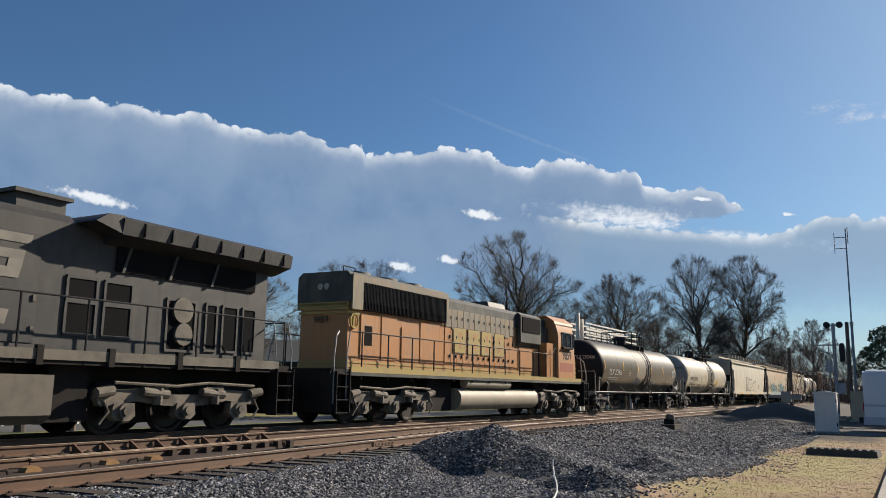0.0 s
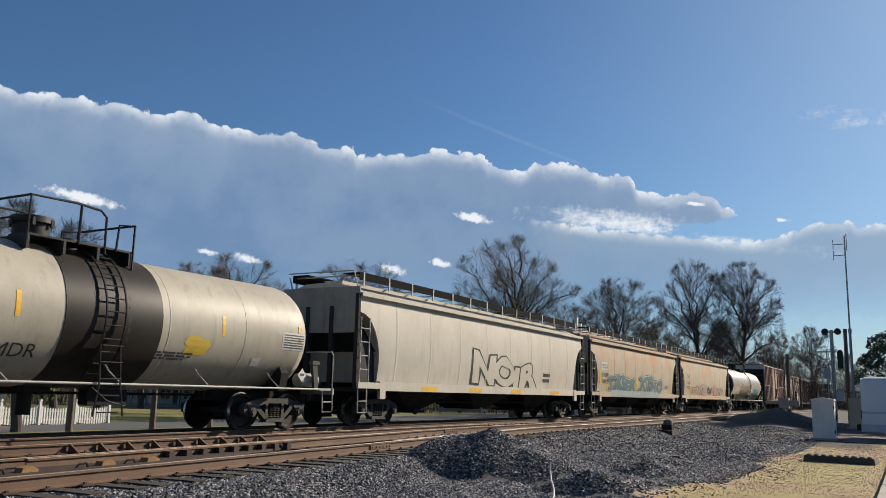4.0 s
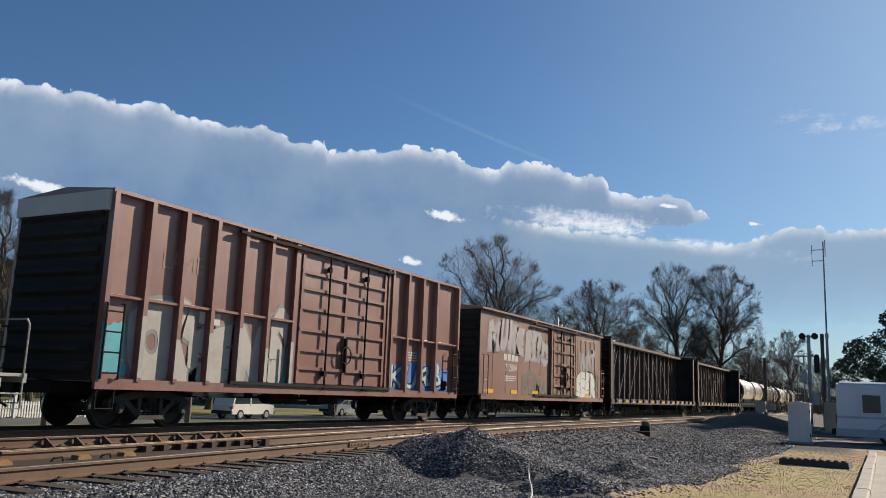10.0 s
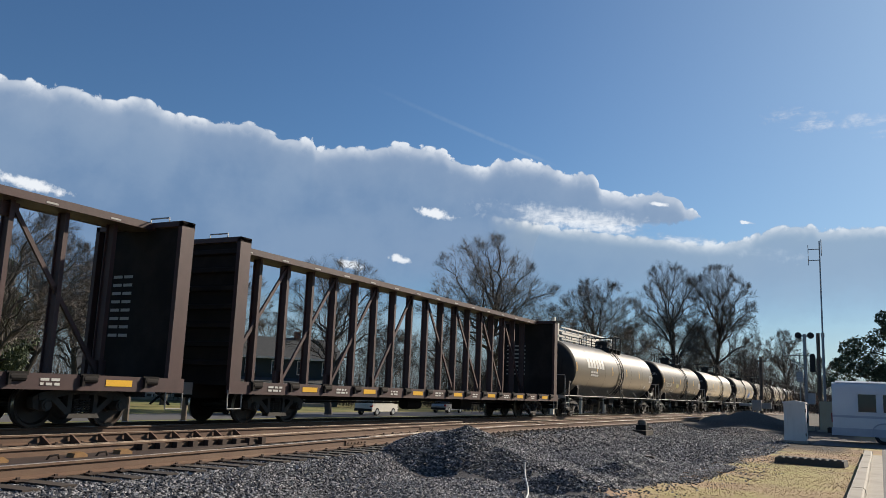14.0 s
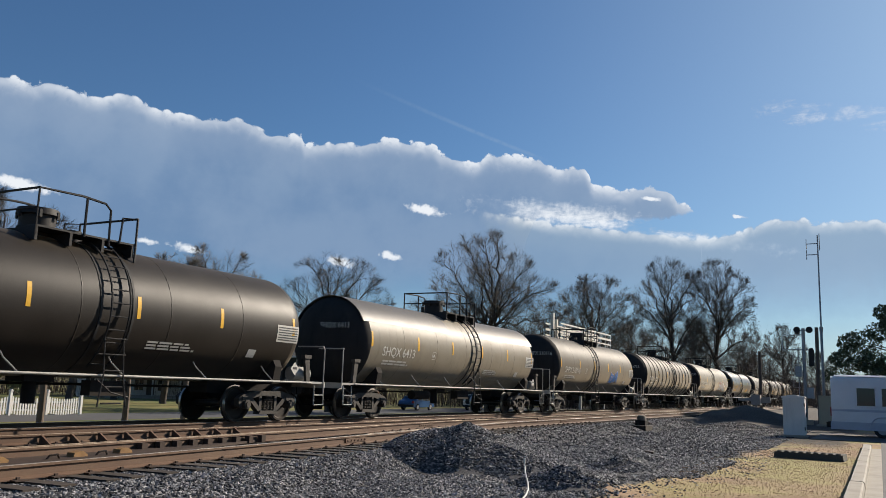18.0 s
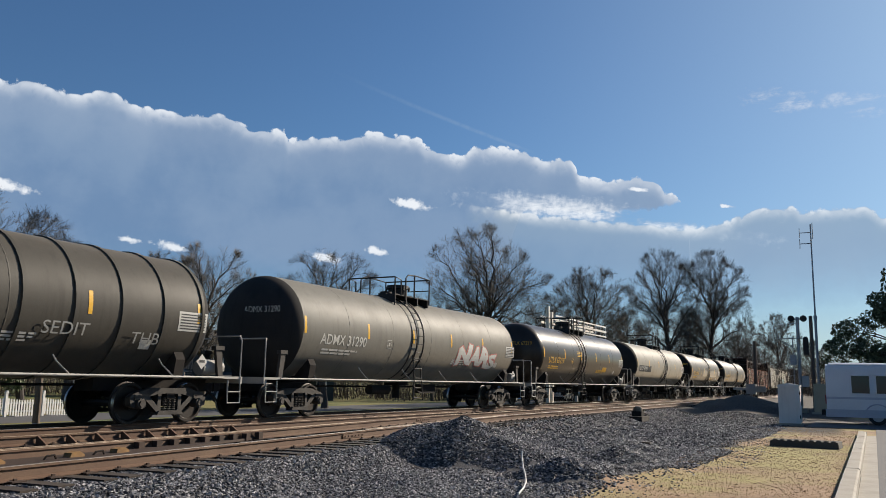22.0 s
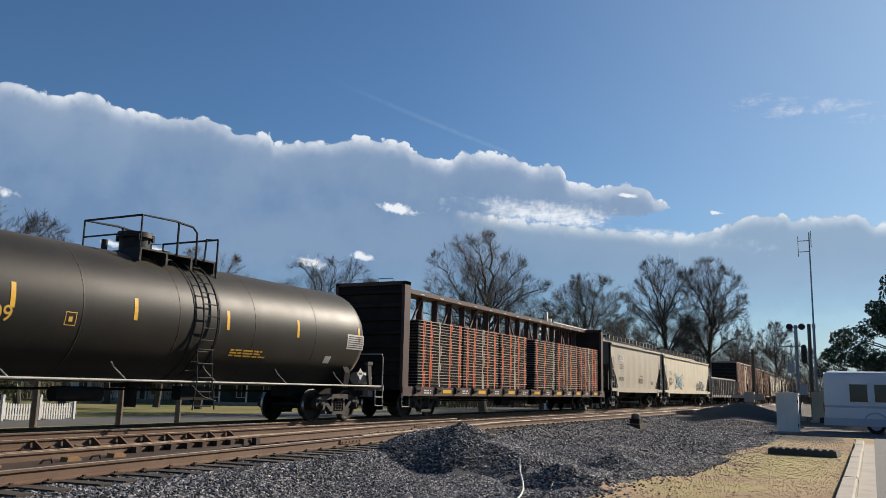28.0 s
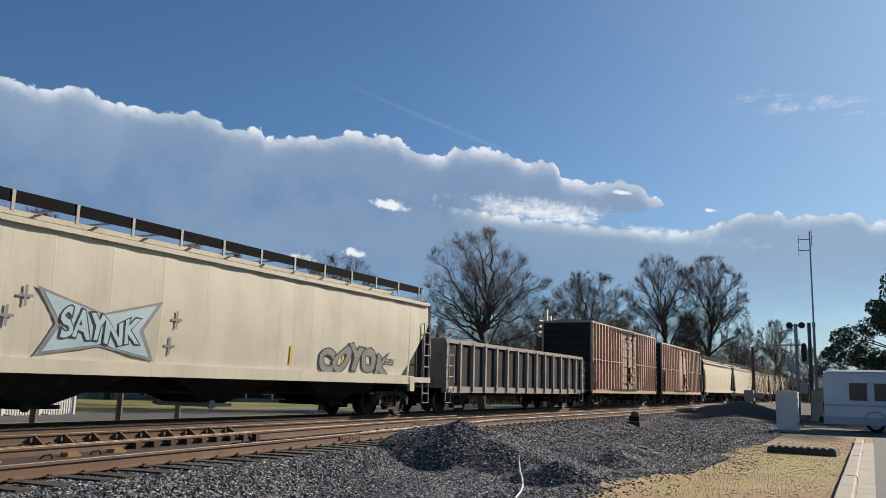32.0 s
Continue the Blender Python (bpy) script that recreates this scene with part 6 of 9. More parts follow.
def build_train():
    locomotive_black()
    locomotive_orange()
    brown_black = coat("brownish_black_shell", (0.013, 0.0105, 0.0092), (0.022, 0.0185, 0.016), 0.6, 0.50, streak=0.35, bump=0.05, spec=0.2, dust=0.22)
    black_shell = coat("black_shell", (0.014, 0.0138, 0.0132), (0.023, 0.0222, 0.020), 0.6, 0.50, streak=0.3, bump=0.05, spec=0.2, dust=0.22)
    olive = coat("dusty_olive_shell", (0.022, 0.0205, 0.017), (0.034, 0.031, 0.025), 0.6, 0.48, streak=0.4, bump=0.05, spec=0.4, dust=0.35)
    gloss_black = coat("glossy_black_shell", (0.026, 0.021, 0.016), (0.045, 0.037, 0.028), 0.5, 0.30, streak=0.3, bump=0.02, dust=0.15)
    grey_shell = coat("weathered_grey_shell", (0.066, 0.062, 0.053), (0.042, 0.039, 0.034), 0.6, 0.56, streak=0.5, bump=0.05, spec=0.15, dust=0.35)
    tan_shell = coat("stained_tan_shell", (0.19, 0.172, 0.135), (0.135, 0.108, 0.072), 0.6, 0.52, streak=0.5, rust=0.05, bump=0.05, spec=0.22, dust=0.35)
    white_shell = coat("grimy_white_shell", (0.40, 0.37, 0.30), (0.28, 0.25, 0.195), 0.55, 0.52, streak=0.45, bump=0.05, spec=0.22, dust=0.25)
    light_grey = coat("light_grey_shell", (0.165, 0.163, 0.145), (0.12, 0.116, 0.10), 0.55, 0.58, streak=0.4, bump=0.05, spec=0.14, dust=0.35)
    pale_grey = coat("pale_neutral_grey_shell", (0.235, 0.235, 0.212), (0.18, 0.176, 0.155), 0.55, 0.58, streak=0.35, bump=0.05, spec=0.14, dust=0.25)
    drab_hop = coat("drab_cream_hopper_paint", (0.38, 0.355, 0.295), (0.30, 0.27, 0.215), 0.5, 0.62, streak=0.3, rust=0.05, bump=0.06, dust=0.20)
    jacket = coat("dark_grey_jacket", (0.0646, 0.0646, 0.0684), (0.038, 0.038, 0.038), 0.5, 0.5, streak=0.4, bump=0.05, dust=0.35)
    smear = coat("spilled_residue", (0.0868, 0.0806, 0.0713), (0.0372, 0.0341, 0.031), 0.6, 0.6, streak=0.6, bump=0.03, dust=0.35)
    tan_hop = coat("rusty_tan_hopper_paint", (0.345, 0.292, 0.210), (0.27, 0.21, 0.14), 0.6, 0.62, streak=0.22, rust=0.55, scale=0.8, bump=0.06, rust_top=(2.5, 3.4), dust=0.25)
    pale_hop = coat("pale_cream_hopper_paint", (0.48, 0.45, 0.375), (0.36, 0.325, 0.26), 0.5, 0.62, streak=0.35, rust=0.06, bump=0.06, dust=0.25)
    white_hop = coat("off_white_hopper_paint", (0.532, 0.494, 0.395), (0.395, 0.357, 0.274), 0.5, 0.62, streak=0.3, rust=0.08, bump=0.06, dust=0.25)
    red_box = coat("oxide_red_boxcar_paint", (0.185, 0.068, 0.049), (0.245, 0.125, 0.094), 0.6, 0.40, streak=0.35, rust=0.05, bump=0.08, spec=0.8, dust=0.32)
    red_pale = coat("dusty_pale_red_boxcar_paint", (0.36, 0.20, 0.145), (0.44, 0.34, 0.27), 0.65, 0.38, streak=0.35, rust=0.08, bump=0.08, spec=0.8, dust=0.45)
    red_old = coat("faded_red_boxcar_paint", (0.19, 0.077, 0.056), (0.25, 0.13, 0.10), 0.6, 0.40, streak=0.4, rust=0.05, bump=0.08, spec=0.8, dust=0.30)
    brown_cb = coat("brown_red_steel", (0.064, 0.032, 0.030), (0.034, 0.021, 0.021), 0.6, 0.55, streak=0.35, rust=0.1, dust=0.12)
    gon_grey = coat("rusty_grey_gondola_paint", (0.27, 0.25, 0.235), (0.15, 0.12, 0.105), 0.6, 0.7, streak=0.5, rust=0.2, dust=0.15)
    teal, sky_b, pale_b = spray("spray_teal", (0.10, 0.26, 0.27)), spray("spray_blue", (0.05, 0.18, 0.48)), spray("spray_pale_blue", (0.38, 0.52, 0.56))
    lilac, white, grey = spray("spray_lilac", (0.44, 0.38, 0.50)), spray("spray_white", (0.66, 0.65, 0.60)), spray("spray_grey", (0.22, 0.22, 0.22))
    pink, tan, yel = spray("spray_pink", (0.55, 0.20, 0.17)), spray("spray_tan", (0.26, 0.19, 0.13)), spray("spray_yellow", (0.60, 0.42, 0.06))
    slate = spray("spray_slate_blue", (0.075, 0.155, 0.16), (0.13, 0.21, 0.22))
    cyan, dark = spray("spray_cyan", (0.10, 0.40, 0.46)), spray("spray_dark", (0.03, 0.03, 0.03))

    car, side = tank_car(40.5, 59.4, brown_black, "brownish black tank car with yellow reflectors and white marks", "TILX 252436", zc=2.4, R=1.44)
    blob(car, "spill", -1.6, 0.6, 1.7, 3.6, side, smear, 4, rag=0.10)
    letter(car, "CAUTION: NITROGEN BLANKET - DO NOT ENTER", -3.2, 3.15, 0.10, WHITE, side, 0.002, label="white warning line")
    graffiti(car, "MOTEN", -1.9, 1.45, 0.38, side, grey, smear, 3, 0.8)
    car, side = tank_car(59.4, 77.2, white_shell, "grimy white tank car with a black stained centre band", "DPRX 259985", DARKTEXT, zc=2.4, R=1.44, band=(-0.2, 2.2, brown_black))
    for k, w in enumerate(("TUPHER", "MDR")):
        letter(car, w, -3.7 + 2.2 * k, 1.45, 0.30, dark, side, 0.0, name="graffiti")
    blob(car, "stain", 2.9, 3.7, 1.7, 2.2, side, yel, 8)
    car, side = hopper_car(77.2, 97.6, pale_hop, "pale cream covered hopper with dark outlined graffiti", True, "", "", bays=3)
    graffiti(car, "NOIR", -2.2, 1.42, 0.95, side, pale_hop, dark, 5, lean=0.02, length=6.0)
    small_print(car, 4.6, 2.0, 0.9, 2, dark, side, 0.14, 7)
    for x in (-6.0, -2.6, 1.0, 5.2):
        rects(car, "sill_mark", [(x, x + 1.0, 1.10, 1.24)], Side(y=-1.582), YELLOW, 0.003)
    car, side = hopper_car(97.6, 116.6, tan_hop, "rust-streaked tan covered hopper with blue graffiti along its sill", True, "SOXX", "516880", box_ink=True)
    graffiti(car, "TASER", -6.1, 1.42, 0.70, side, slate, dark, 11, fat=0.08, length=5.3, line=white)
    graffiti(car, "XTHO", -0.1, 1.42, 0.78, side, slate, dark, 12, fat=0.08, length=5.2, line=white)
    for k, (a, b) in enumerate(((-6.4, -5.6), (-2.6, -1.9), (-0.9, -0.4), (0.6, 1.2))):
        blob(car, "spray_cloud", a, b, 1.4, 2.3, side, yel, 20 + k, 0.002)
    rects(car, "reflector", [(-7.45, -7.3, 1.55, 2.4), (7.3, 7.42, 1.5, 2.2)], side, YELLOW)
    rects(car, "sprayed_sill", [(-5.9, 3.6, 1.10, 1.42)], Side(y=-1.582), spray("spray_sill_blue", (0.26, 0.32, 0.32)), 0.004)
    car, side = hopper_car(116.6, 135.3, tan_hop, "rust-streaked tan covered hopper with white and red graffiti", True, "SOXX", "516180")
    rosy = spray("spray_rosy_white", (0.38, 0.29, 0.22))
    for x, w, seed in ((-5.0, "GNTE", 31), (2.6, "ENTS", 33)):
        graffiti(car, w, x, 1.42, 0.56 if x < 0 else 0.46, side, rosy, dark, seed, length=4.2 if x < 0 else 3.2, fat=0.09)
    for k, (a, b) in enumerate(((-5.8, -4.4), (-4.7, -2.6), (-2.8, -0.6), (2.2, 4.4), (4.3, 6.4))):
        blob(car, "spray_cloud", a, b, 1.34, 1.95 + 0.12 * (k % 3), side, spray("spray_rose", (0.46, 0.22, 0.12)) if k == 0 else bpy.data.materials["spray_rose"], 34 + k, 0.002, 60, 0.2)
    graffiti(car, "WORM", -0.1, 1.52, 0.42, side, dark, grey, 35, 0.9)
    blob(car, "spray_cloud", 2.0, 3.0, 1.5, 2.2, side, pink, 36, 0.002)
    rects(car, "sprayed_sill", [(-6.0, 5.6, 1.10, 1.34)], Side(y=-1.582), spray("spray_rose_sill", (0.52, 0.36, 0.26)), 0.004)
    rects(car, "reflector", [(-5.9, -5.75, 1.5, 2.2), (-0.75, -0.6, 1.5, 2.1), (2.9, 3.0, 1.5, 2.1), (7.2, 7.32, 1.5, 2.2)], side, YELLOW)
    car, side = tank_car(135.3, 155.1, olive, "dusty olive-grey tank car covered with large painted tags", "SHQX 9738", zc=2.5, R=1.52, bars=YELLOW)
    blob(car, "spray_cloud", -4.4, 1.0, 1.55, 2.75, side, tan, 41, 0.002, 70, 0.12)
    graffiti(car, "TOBK", -4.3, 1.62, 0.78, side, tan, dark, 42, 1.35)
    blob(car, "spray_cloud", 3.0, 7.2, 1.35, 2.45, side, pink, 43, 0.002, 60, 0.16)
    graffiti(car, "SATOR", 3.4, 1.5, 0.72, side, cyan, dark, 44, 1.15)
    car, side = box_car(155.1, 173.3, red_box, "tall oxide-red boxcar with outside posts and graffiti along the bottom", 5.02, (-1.6, 2.9), 1.02, num="728667", white_end=True)
    worn = spray("spray_worn_white", (0.40, 0.38, 0.34), (0.24, 0.23, 0.21))
    for k, (a, b, z, m) in enumerate(((-7.95, -7.1, 2.25, cyan), (-4.9, -4.3, 2.55, cyan), (-2.3, -1.4, 2.1, cyan), (3.1, 7.1, 2.0, sky_b), (-7.3, -2.0, 1.55, worn), (6.7, 7.5, 1.5, pink))):
        blob(car, "spray_cloud", a, b, 1.08, z, side, m, 50 + k, 0.003 + 0.001 * (k % 4), 80, 0.12)
    graffiti(car, "OMENS", -7.2, 1.12, 1.35, side, worn, grey, 53, length=5.3, fat=0.12, lean=0.02)
    graffiti(car, "KURB", 3.3, 1.2, 0.72, side, pale_b, sky_b, 54, length=3.6, fat=0.02)
    for k in range(7):  # the paint runs over the posts too
        x = -(18.2 / 2 - 1.05) + 0.06 + 1.02 * k
        rects(car, "painted_post", [(x - 0.058, x + 0.058, 1.10, 2.2 + 0.25 * math.sin(2.1 * k))], Side(y=-1.55), cyan if k == 0 else worn, 0.003)
    for k in range(5):
        x = 3.3 + 0.98 * k
        rects(car, "painted_foot", [(x - 0.4, x + 0.3, 1.08, 1.9 + 0.12 * math.sin(3 * k))], side, sky_b, 0.004)
    letter(car, "LAME", -6.5, 3.55, 0.42, tan, side, 0.0, 0.9, 0.006, "graffiti")
    rects(car, "lettering_bar", [(-6.6, -5.9, 2.42, 2.70), (-5.2, -4.5, 2.42, 2.70)], side, WHITE, 0.008)
    rects(car, "round_emblem", [(6.1, 6.6, 3.5, 4.0)], side, tan, 0.006)
    car, side = box_car(173.3, 191.5, red_old, "faded red boxcar with plain sides and pale lilac graffiti", 4.52, (0.1, 3.3), 1.0, num="712804", plain=True)
    haze_w, haze_l = spray("spray_faded_white", (0.36, 0.32, 0.32)), spray("spray_faded_lilac", (0.29, 0.24, 0.25))
    for k, (x, w, n, z) in enumerate(((-7.2, "MUKE", 3.7, 2.98), (-3.2, "BESO", 2.9, 2.68))):
        graffiti(car, w, x, z, 1.0, side, haze_w, haze_l, 60 + k, fat=0.10, length=n)
    graffiti(car, "ROMA", -3.6, 1.14, 0.85, side, spray("spray_dull_brown", (0.17, 0.12, 0.095)), spray("spray_dull_grey", (0.22, 0.20, 0.17)), 63, length=3.1, fat=0.03)
    blob(car, "spray_cloud", 3.5, 7.4, 1.1, 2.25, side, spray("spray_lime", (0.34, 0.33, 0.14)), 64, 0.002, 90, 0.10)
    graffiti(car, "SEER", 3.65, 1.12, 1.02, side, white, dark, 65, length=3.6, fat=0.09, lean=0.05)
    graffiti(car, "WINT", 4.3, 2.55, 0.85, side, haze_w, haze_l, 66, length=2.6, fat=0.09)
    for k in range(4):  # pressed panels beside the door
        x = 4.1 + 0.82 * k
        part("side_panel", Build().tube([(x + p, -1.382, z) for p, z in ((-0.34, 1.2), (-0.34, 3.95), (-0.27, 4.06), (0.27, 4.06), (0.34, 3.95), (0.34, 1.2))], 0.014, 6), red_old, car)
    part("vent_plate", Build().box(6.2, 6.6, -1.40, -1.37, 3.45, 3.65), UNDER, car)
    rects(car, "lettering_bar", [(-5.6 + 0.42 * k, -5.28 + 0.42 * k, 2.48, 2.76) for k in range(4)], side, WHITE, 0.006)
    rects(car, "reflector", [(-7.3 + 2.5 * k, -6.6 + 2.5 * k, 1.10, 1.26) for k in range(6)], side, YELLOW, 0.016)
    centerbeam_car(191.5, 217.3, brown_cb, "empty brown-red centerbeam flatcar with open truss and yellow sill marks")
    centerbeam_car(217.3, 242.3, brown_cb, "empty brown-red centerbeam flatcar with open truss and yellow sill marks")
    car, side = tank_car(242.3, 262.6, olive, "long dusty olive tank car with yellow reflectors", "", flip=True, ladder=0.4)
    rects(car, "lettering_bar", [(-6.1 + 0.52 * k, -5.7 + 0.52 * k, 2.62, 3.12) for k in range(6)], side, WHITE)
    small_print(car, -5.6, 2.45, 1.6, 2, WHITE, side, 0.1)
    car, side = tank_car(262.6, 280.35, brown_black, "brownish black ribbed tank car with white marks", "SHQX 6391", zc=2.45, R=1.46)
    rects(car, "yellow_notice", [(-2.6, -1.75, 1.98, 2.28)], side, coat("pale_yellow_notice", (0.5, 0.45, 0.2)))
    graffiti(car, "ZAN", -4.0, 1.62, 0.26, side, white, brown_black, 70, fat=0.0)
    tank_car(280.35, 298.0, tan_shell, "stained tan tank car with a dark grey upper jacket", "SHQX 6413", zc=2.42, R=1.45, cap=jacket)
    car, side = tank_car(298.0, 315.6, grey_shell, "weathered grey tank car with a blue tag", "SHPX 210116", flip=True, ladder=-0.9, zc=2.45, R=1.47)
    graffiti(car, "EMA", 2.0, 1.72, 0.52, side, sky_b, lilac, 72, 1.1)
    car, side = tank_car(315.6, 334.8, grey_shell, "weathered grey tank car with raised rings and white tags", "SHQX 6753", ribs=14, zc=2.45, R=1.47)
    grey_tag = spray("spray_pale_grey", (0.36, 0.36, 0.34))
    for k, (x, w) in enumerate(((-3.6, "RUNDES"), (3.4, "SEDIT"), (5.6, "THB"))):
        letter(car, w, x, 1.75 + 0.1 * (k % 2), 0.26, grey_tag, side, 0.0, 1.15, 0.04, "graffiti")
    car, side = tank_car(334.8, 353.9, light_grey, "light grey tank car with a pale red-edged tag", "ADMX 31290", flip=True, ladder=-1.0, zc=2.5, R=1.5, bars=YELLOW)
    graffiti(car, "NARS", 2.2, 1.70, 0.66, side, white, pink, 75, length=3.6)
    car, side = tank_car(353.9, 371.9, gloss_black, "glossy black tank car with yellow lettering", "UTLX 67219", GOLD, flip=True, ladder=-0.9)
    rects(car, "yellow_notice", [(3.0, 3.8, 1.75, 2.05)], side, YELLOW)
    rects(car, "notice_lines", [(-1.9, -1.2, 2.75 - 0.08 * k, 2.79 - 0.08 * k) for k in range(4)], side, GOLD)
    car, side = tank_car(371.9, 390.9, pale_grey, "pale grey tank car with black mark panels", "", zc=2.5, R=1.5)
    rects(car, "mark_panel", [(-7.0, -5.4, 2.0, 2.42), (-5.3, -3.6, 2.0, 2.42)], side, dark, 0.004)
    letter(car, "KLRX 30954", -6.85, 2.08, 0.27, WHITE, side, 0.008, 1.05, 0.009)
    car, side = tank_car(390.9, 409.3, brown_black, "brownish black tank car with a dried pale spill", "UTLX 673687", GOLD, zc=2.5, R=1.5)
    for a, b in ((-1.9, 0.5), (1.4, 5.8)):
        blob(car, "spill", a, b, 1.95, 2.6, side, light_grey, int(a * 10) + 90, 0.004, 40, 0.05)
    tank_car(409.3, 428.5, black_shell, "black tank car with bright yellow reflectors and lettering", "NATX 302109", GOLD)
    centerbeam_car(428.5, 453.9, brown_cb, "brown-red centerbeam flatcar loaded with strapped boards")
    rng = random.Random(9)
    c = (428.5 + 453.9) / 2
    for k, (a, b) in enumerate(((-10.9, -7.3), (-7.2, -3.7), (-3.6, -0.45), (0.55, 3.5), (3.6, 7.1), (7.2, 10.8))):
        board_stack(c, a, b, rng)
    car, side = hopper_car(453.9, 468.5, drab_hop, "short drab cream covered hopper with straight sloped ends", False, "ITFX", "12151", box_ink=True, bays=2, top=3.95, ridge=4.2, mark_z=3.05, mark_h=0.3)
    letter(car, "WARNING", 0.4, 2.1, 0.12, DARKTEXT, side, 0.0)
    small_print(car, 0.2, 2.0, 1.2, 5, DARKTEXT, side, 0.04, 4)
    car, side = hopper_car(468.5, 489.4, white_hop, "off-white covered hopper with a star-shaped blue tag", False, "UTCX", "47612", bays=3, top=3.85, ridge=4.15, ribs=14)
    cx, cz = -4.4, 2.0
    star = [(-1.45, 1.0), (0, 0.45), (1.45, 1.0), (1.0, 0.05), (1.35, -0.85), (0, -0.50), (-1.35, -0.85), (-1.0, 0.05)]
    decal(car, "graffiti_outline", [(cx, cz)] + [(cx + 1.1 * p, cz + 0.72 * q) for p, q in star], [(0, 1 + k, 1 + (k + 1) % 8) for k in range(8)], side, 0.012, grey)
    decal(car, "graffiti", [(cx, cz)] + [(cx + 0.98 * p, cz + 0.62 * q) for p, q in star], [(0, 1 + k, 1 + (k + 1) % 8) for k in range(8)], side, 0.016, pale_b)
    graffiti(car, "SAYNK", cx - 1.0, cz - 0.24, 0.50, Side(y=-1.553, bulge=0.05), pale_b, dark, 81, lean=0.0, length=2.0, fat=0.03)
    for px, pz in ((-6.55, 2.1), (-6.2, 2.5), (-2.35, 2.35), (-2.5, 1.75)):
        rects(car, "spray_cross", [(px - 0.16, px + 0.16, pz - 0.03, pz + 0.03), (px - 0.03, px + 0.03, pz - 0.2, pz + 0.2)], side, grey, 0.008)
    graffiti(car, "COYOK", 3.2, 1.42, 0.62, side, grey, dark, 82, length=3.9)
    rects(car, "reflector", [(-8.0, -7.86, 1.5, 2.3), (1.9, 1.98, 1.5, 2.0), (4.4, 4.48, 1.5, 1.9)], side, YELLOW)
    gondola(489.4, 507.5, gon_grey, "rusty grey gondola with heavy side posts")
    box_car(507.5, 525.3, red_pale, "dusty pale red boxcar with many narrow outside posts", 4.95, (-1.3, 1.9), 0.62, num="")
    box_car(525.3, 543.4, red_pale, "dusty pale red boxcar with many narrow outside posts", 4.75, (-1.3, 1.9), 0.62, num="")
    s = 543.4
    for k, (n, paint) in enumerate(((19.4, white_hop), (18.6, white_hop), (19.2, tan_hop), (19.0, tan_hop), (19.0, white_hop), (19.0, tan_hop))):
        hopper_car(s, s + n, paint, "covered hopper with weathered paint far down the train", k % 2 == 0)
        s += n
    for k in range(3):
        tank_car(s, s + 18.5, (grey_shell, tan_shell, black_shell)[k], "weathered tank car far down the train")
        s += 18.5


build_train()

# ---- ground, tracks ----
def smooth(a, b, x):
    t = min(1.0, max(0.0, (x - a) / (b - a)))
    return t * t * (3 - 2 * t)


def rail_a(x):  # near rail of the side track, bending towards the road at one end
    return 10.85 - 0.105 * max(0.0, 25.5 - x) + 0.0009 * max(0.0, 14 - x) ** 2


def rail_b(x):
    return 12.32 - 0.082 * max(0.0, 24.0 - x) + 0.0004 * max(0.0, 14 - x) ** 2


def rail_c(x):
    return 13.15 + 0.012 * max(0.0, x - 16.0)


def hump(x, y, cx, cy, rx, ry, h, p=1.6):
    d = ((x - cx) / rx) ** 2 + ((y - cy) / ry) ** 2
    return h * max(0.0, 1 - d ** 0.5) ** (1 / p) if d < 1 else 0.0


def ground_z(x, y):
    """Height of the ground."""
    z = -0.55
    bed = smooth(rail_a(x) - 2.1, rail_a(x) - 0.75, y) * (1 - smooth(17.9, 19.6, y))
    z += 0.33 * bed
    if y > 19.6:
        z -= 0.78 * smooth(20.0, 36.0, y)
    rough = noise.noise((x * 0.9, y * 0.9, 0.0)) * 0.05 + noise.noise((x * 0.33, y * 0.33, 3.0)) * 0.07
    if 3.2 < y < 20:
        z += rough * smooth(3.2, 4.5, y) * (1 - 0.85 * bed)
    w = 0.16 * noise.noise((x * 0.7, y * 0.7, 9.0))
    z += max(hump(x, y, 15.75, 7.7 + w, 1.7 if x < 15.75 else 3.4, 1.7, 0.88, 1.08), hump(x, y, 15.6, 6.9, 1.2 if x < 15.6 else 3.4, 1.7, 0.52, 1.08), hump(x, y, 20.5, 6.4 + w, 3.4, 1.6, 0.26), hump(x, y, 13.9, 4.9 + w, 0.8 if x < 13.9 else 2.6, 1.0, 0.36, 1.1), hump(x, y, 17.4, 4.9 + w, 1.0 if x < 17.4 else 2.6, 0.8, 0.34, 1.1))
    z += max(hump(x, y, 58.0, 7.6 + 2 * w, 6.0 if x < 58 else 9.0, 2.8, 1.12, 1.7), hump(x, y, 50.0, 7.0 + w, 6.0, 2.0, 0.4, 1.2))
    return z


def grass_edge(x):
    return 3.93 - 0.035 * (x - 12) + 0.35 * math.sin(x * 0.55) + 0.15 * math.sin(x * 1.7)


